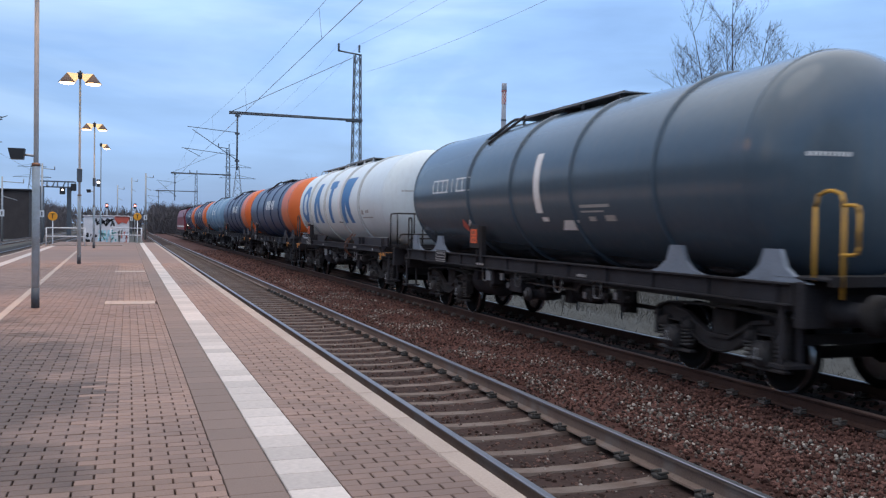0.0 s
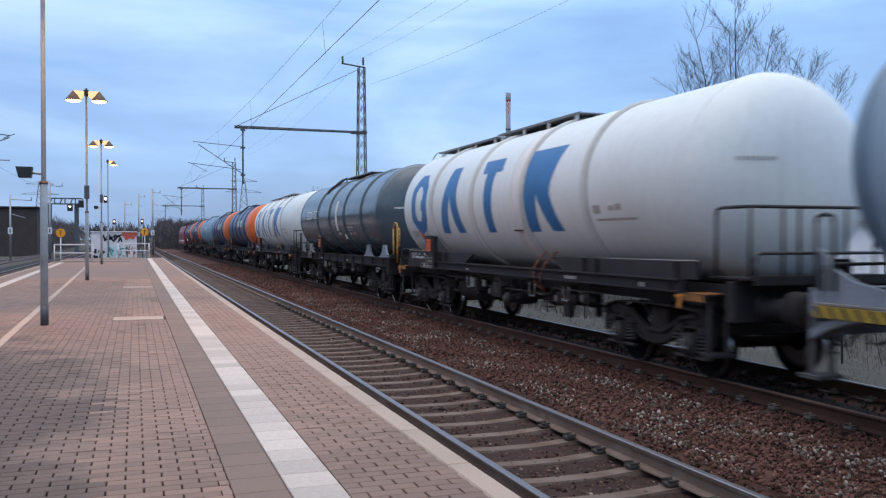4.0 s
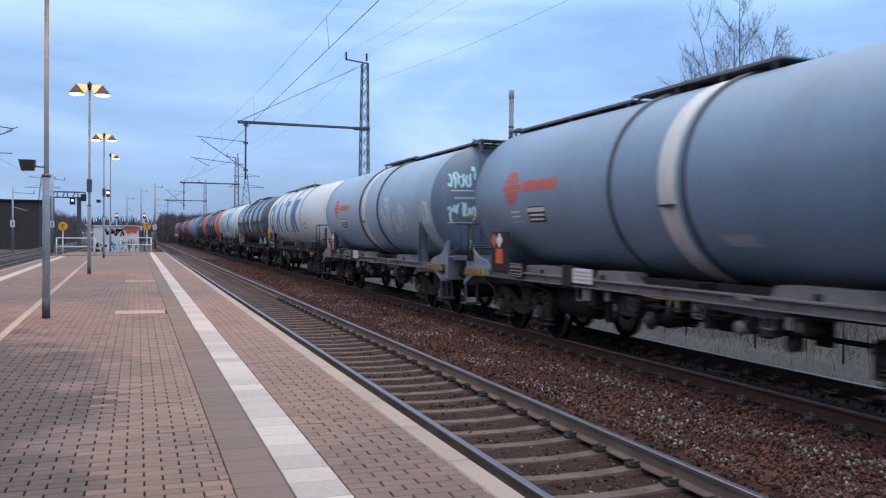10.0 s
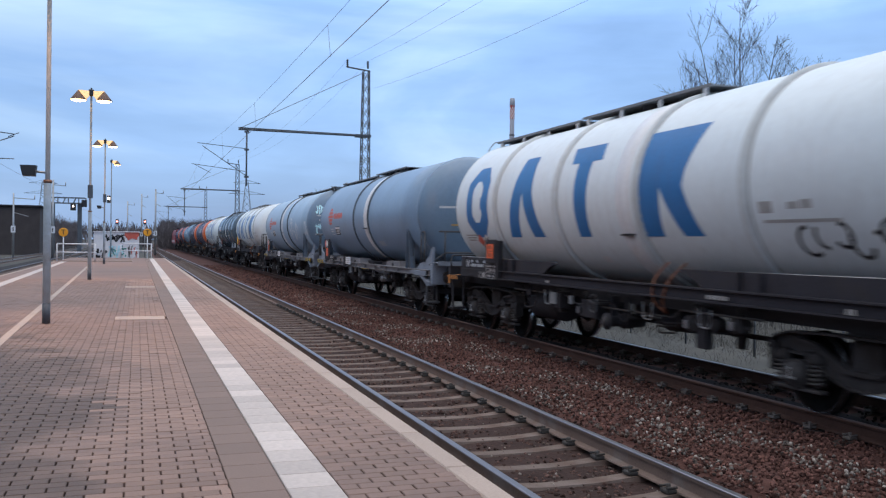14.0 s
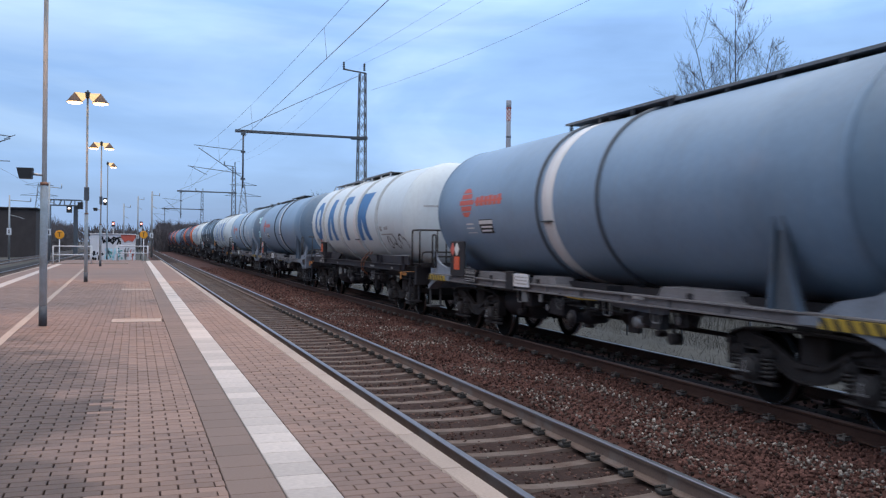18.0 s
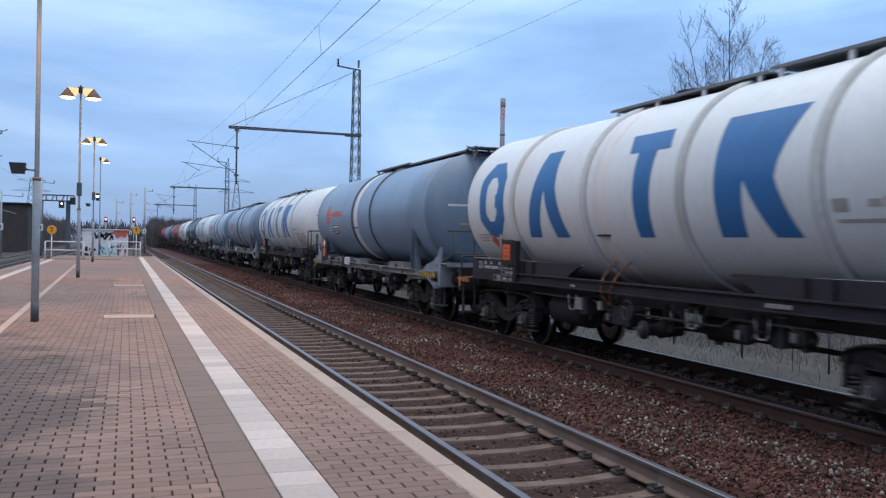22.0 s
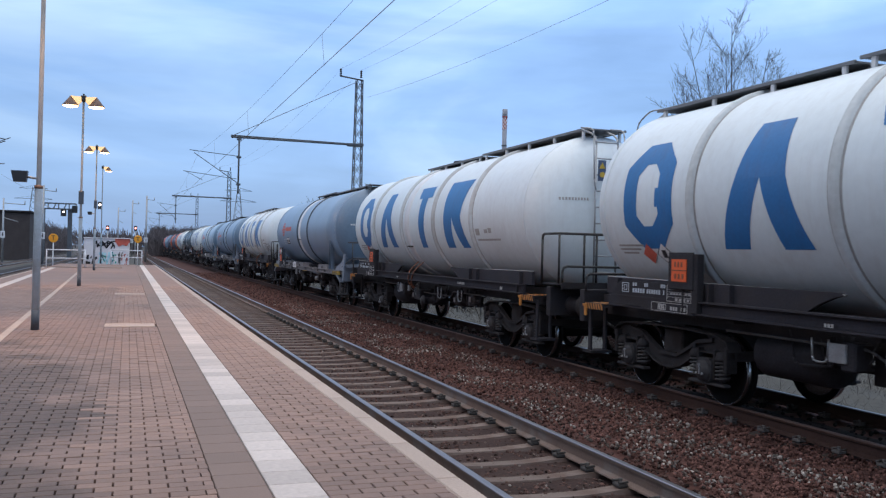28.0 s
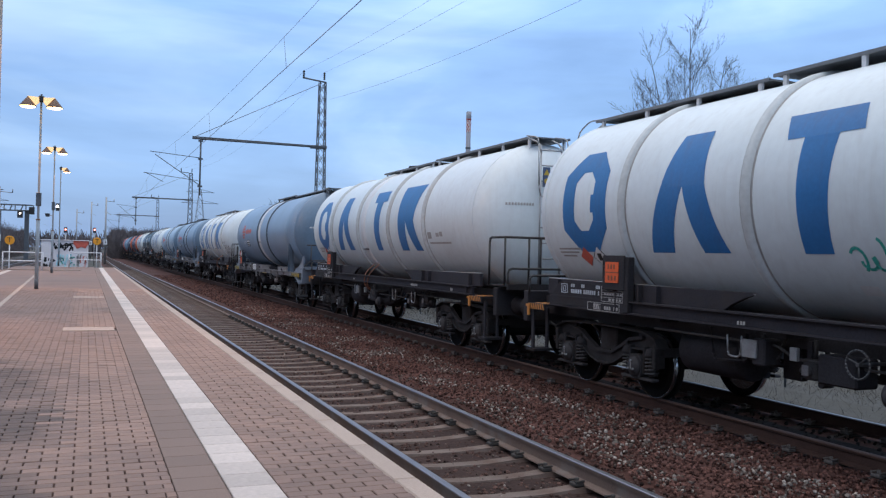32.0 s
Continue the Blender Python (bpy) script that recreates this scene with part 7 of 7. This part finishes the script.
# ======== trees and thickets ========
def bare_tree(x, y, height, spread, seed, label, lean=0.0, depth=6, foot=-1.1, limbs=4, split=0.33):
    g = random.Random(seed)
    trunk, limb, twig = bmesh.new(), bmesh.new(), bmesh.new()

    def grow(p, d, ln, r, level):
        q = p + d * ln
        bm = trunk if level == 0 else limb if level < 3 else twig
        rod(bm, p, q, r, 8 if level < 2 else 5 if level < 4 else 3, r * 0.72)
        if level >= depth:
            return
        n = limbs if level == 0 else g.choice((2, 3, 3))
        for i in range(n):
            side = Vector((g.uniform(-1, 1), g.uniform(-1, 1), g.uniform(-0.15, 0.35))) * spread
            nd = (d + side + Vector((0, 0, 0.16))).normalized()
            grow(p + d * ln * g.uniform(0.72, 1.0), nd, ln * g.uniform(0.62, 0.84), max(0.006, r * 0.58), level + 1)
    grow(Vector((0, 0, 0)), Vector((lean, 0, 1)).normalized(), height * split, height * 0.018, 0)
    w = holder("bare_tree", label, "tree", group="bare winter trees", at=pose(x, y, foot))
    part("trunk", trunk, M["bark"], w)
    part("limbs", limb, M["bark"], w)
    part("twigs", twig, M["bark"], w)
    return w


def stem_tree(x, y, tops, seed, label, foot=-1.1):
    """A leafless tree of several slender upright stems with fine rising twigs."""
    g = random.Random(seed)
    w = holder("bare_tree", label, "tree", group="bare winter trees", at=pose(x, y, foot))
    twig = bmesh.new()

    def branch(p, d, ln, r, level):
        """A rising, slightly crooked branch that forks into ever finer ones."""
        steps = 3 if level < 2 else 2
        for _ in range(steps):
            q = p + d * ln / steps
            rod(twig, p, q, r, 4 if level == 0 else 3, max(0.0035, r * 0.75))
            p, r = q, max(0.0035, r * 0.75)
            if level < 3:
                for _ in range(2 if level == 0 else 1):
                    side = Vector((g.uniform(-1, 1), g.uniform(-1, 1), g.uniform(-0.3, 0.5)))
                    branch(p, (d + side * 0.85).normalized(), ln * g.uniform(0.36, 0.60), r * 0.8, level + 1)
            d = (d + Vector((g.uniform(-0.22, 0.22), g.uniform(-0.22, 0.22), g.uniform(0.02, 0.22)))).normalized()

    for tx, ty, h in tops:
        bm = bmesh.new()
        n, pts = 12, []
        for k in range(n + 1):
            u = k / n
            pts.append(Vector((tx * u ** 1.25 + 0.10 * math.sin(5 * u + tx) * u, ty * u ** 1.25 + 0.08 * math.cos(4 * u + ty) * u, h * u)))
        r0 = 0.0045 * h
        for k in range(n):
            rod(bm, pts[k], pts[k + 1], r0 * (1 - k / n) + 0.008, 7, r0 * (1 - (k + 1) / n) + 0.008)
        part("stem", bm, M["bark"], w)
        for k in range(16):
            u = g.uniform(0.36, 0.97)
            i = min(int(u * n), n - 1)
            p = pts[i].lerp(pts[i + 1], u * n - i)
            a = g.uniform(0, 2 * math.pi)
            up = (pts[i + 1] - pts[i]).normalized()
            d = (up + Vector((math.cos(a), math.sin(a), 0.1)) * g.uniform(0.5, 1.05)).normalized()
            branch(p, d, (1 - u) * h * 0.24 + g.uniform(0.45, 0.8), 0.006 + 0.009 * (1 - u), 0)
    tagged(part("twig_crown", twig, M["bark"], w), kind="stuff")
    return w


stem_tree(19.5, 25.0, ((-1.5, 0.3, 9.8), (-0.2, -0.3, 10.6), (0.3, 0.6, 9.8), (1.7, 0.2, 10.0), (2.5, -0.2, 9.2), (-1.9, 0.6, 8.2), (-0.8, 0.8, 9.0), (3.6, 0.4, 8.8), (4.4, -0.3, 8.0)), 11, "leafless grey tree of several slender stems behind the train")
bare_tree(11.9, 61.0, 6.4, 0.75, 8, "leafless bush beside the track", limbs=6, depth=5)
bare_tree(13.2, 60.0, 5.9, 0.75, 9, "leafless bush beside the track", limbs=6, depth=5)


def thicket(name, n, area, height, label, material, lean=0.35, base=-1.0, thick=0.03, twig=None):
    """A winter thicket of many bare stems; with twig, a wood with an uneven top, made of short twigs of about that length."""
    x0, x1, y0, y1 = area
    v = np.array([(-1, 0, 0), (1, 0, 0), (0.25, 0.3, 1), (-0.25, 0.3, 1)], float)
    f = np.array([(0, 1, 2, 3)])
    m = np.zeros((n, 3, 4))
    x, y = rng.uniform(x0, x1, n), rng.uniform(y0, y1, n)
    h = height * rng.uniform(0.35, 1.0, n) * (0.75 + 0.25 * np.sin(rng.uniform(0, 6, n)))
    z = base + rng.uniform(0, 0.5, n) * height * rng.integers(0, 2, n)
    if twig:
        h = twig * rng.uniform(0.4, 1.3, n)
        crest = np.array([0.72 + 0.20 * noise.noise(Vector((p * 0.22, q * 0.06, 2))) + 0.28 * noise.noise(Vector((p * 0.7, q * 0.2, 5))) for p, q in zip(x, y)])
        z = base + height * crest * rng.random(n) ** 0.75
    wd = thick * rng.uniform(0.5, 1.6, n)
    a = rng.uniform(-0.6, 0.6, n)
    m[:, 0, 0], m[:, 1, 0] = wd * np.cos(a), wd * np.sin(a)
    m[:, 2, 2] = h
    m[:, 0, 2], m[:, 1, 2] = rng.normal(0, lean, n) * h * 0.4, rng.normal(0, lean, n) * h * 0.4
    m[:, 0, 3], m[:, 1, 3], m[:, 2, 3] = x, y, z
    vv, ff = many(v, f, m)
    tagged(new(name, soup(name, vv, ff, material)), label, "bushes", kind="stuff")


thicket("thicket", 120000, (-40, -12.6, 143, 235), 7.0, "dark leafless wood along the tracks, with unseen light-blocking stems", M["thicket"], thick=0.017, lean=1.2, twig=0.9)
# unseen stems, added to keep low sky light off the wagons' sides
thicket("thicket", 14000, (-45, -15, -110, 75), 9.3, "dark leafless wood along the tracks, with unseen light-blocking stems", M["thicket"], thick=0.35, lean=0.2)
thicket("thicket", 45000, (4.8, 16, 190, 240), 7.0, "brown leafless bushes at the bend of the track", M["thicket"], thick=0.025, lean=1.2, twig=1.2)
thicket("thicket", 14000, (-9.5, 3.5, 240, 300), 5.5, "distant leafless bushes beyond the platform", M["thicket"], thick=0.04, lean=1.2, twig=1.2)
thicket("thicket", 16000, (-400, 500, 420, 480), 10, "far leafless wood on the horizon", M["thicket"], thick=0.25, lean=0.8, twig=3.0)
thicket("dry_grass", 110000, (9.75, 24, 2, 60), 0.28, "pale dry grass beside the train", M["dry_grass"], thick=0.004, lean=2.2, base=-1.1)

thicket("sapling_scrub", 1500, (11.5, 24, 2, 60), 1.5, "thin leafless saplings in the grass", M["bark"], thick=0.010, lean=0.35, base=-1.1)


def wire_fence(x, y0, y1):
    w = holder("wire_fence", "low wire fence on thin posts beside the railway", "fence")
    y = y0
    while y < y1:
        bm = bmesh.new()
        rod(bm, (x, y, -1.1), (x, y, 0.35), 0.025, 6)
        part("post", bm, M["dark_steel"], w)
        y += 2.5
    for z in (-0.5, -0.1, 0.3):
        bm = bmesh.new()
        rod(bm, (x, y0, z), (x, y - 2.5, z), 0.006, 4)
        part("strand", bm, M["wire"], w)


wire_fence(12.6, 3.0, 46.0)


def dark_building():
    w = holder("dark_building", "low dark brick building beside the wood", "building")
    bm = bmesh.new()
    box(bm, -36, -12.6, 130, 141, -1, 5.55, 0.05)
    part("wall", bm, M["brick_dark"], w)
    bm = bmesh.new()
    box(bm, -36.3, -12.35, 129.7, 141.3, 5.55, 5.8, 0.05)
    part("roof", bm, M["frame"], w)


dark_building()


def relay_house():
    w = holder("relay_house", "small white cabin beyond the railway fence", "cabin")
    bm = bmesh.new()
    box(bm, 23.2, 26.4, 25.2, 28.2, -1.1, 1.95, 0.03)
    part("wall", bm, M["shed"], w)
    bm = bmesh.new()
    prism(bm, [(22.9, 1.95), (26.7, 1.95), (24.8, 2.6)], 24.9, 28.5, "y")
    part("roof", bm, M["concrete"], w)


relay_house()
pavers(plat)


# ======== what moves ========
TRAIN = [(0, 0.27), (1, 4.34), (2, 8.41), (3, 12.62), (4, 16.97), (5, 21.56), (6, 26.03), (7, 30.33), (8, 34.61), (9, 38.73), (10, 42.91),
         (11, 47.23), (12, 51.45), (13, 55.44), (14, 59.49), (15, 63.73), (16, 68.08), (17, 72.13), (18, 75.90), (19, 79.51), (20, 82.86), (21, 85.96),
         (22, 88.97), (23, 91.60), (24, 93.79), (25, 95.61), (26, 97.03), (27, 98.06), (28, 98.81), (29, 99.29), (30, 99.47), (31, 99.44), (32, 99.38)]


def travelled(t):
    """How far the train has come, on a smooth curve through the rows of TRAIN."""
    i = min(max(int(t), 0), len(TRAIN) - 2)
    s = [TRAIN[min(max(k, 0), len(TRAIN) - 1)][1] for k in (i - 1, i, i + 1, i + 2)]
    u = t - i
    a, b = (s[2] - s[0]) / 2, (s[3] - s[1]) / 2
    return s[1] + u * a + u * u * (3 * (s[2] - s[1]) - 2 * a - b) + u ** 3 * (2 * (s[1] - s[2]) + a + b)


def motions():
    steps = [k * 0.5 for k in range(65)]
    turns = [k * 0.125 for k in range(257)]
    for car in wagons + [loco]:
        start = car.matrix_basis.translation.copy()
        walk(car, [(t, Matrix.Translation(start + Vector((0, travelled(t), 0)))) for t in steps])
        for ws in [c for c in car.children if c.name.startswith("wheelset")]:
            at = ws.matrix_basis.translation.copy()
            walk(ws, [(t, pose(*at, rx=-math.degrees(travelled(t) / 0.456))) for t in turns])


motions()
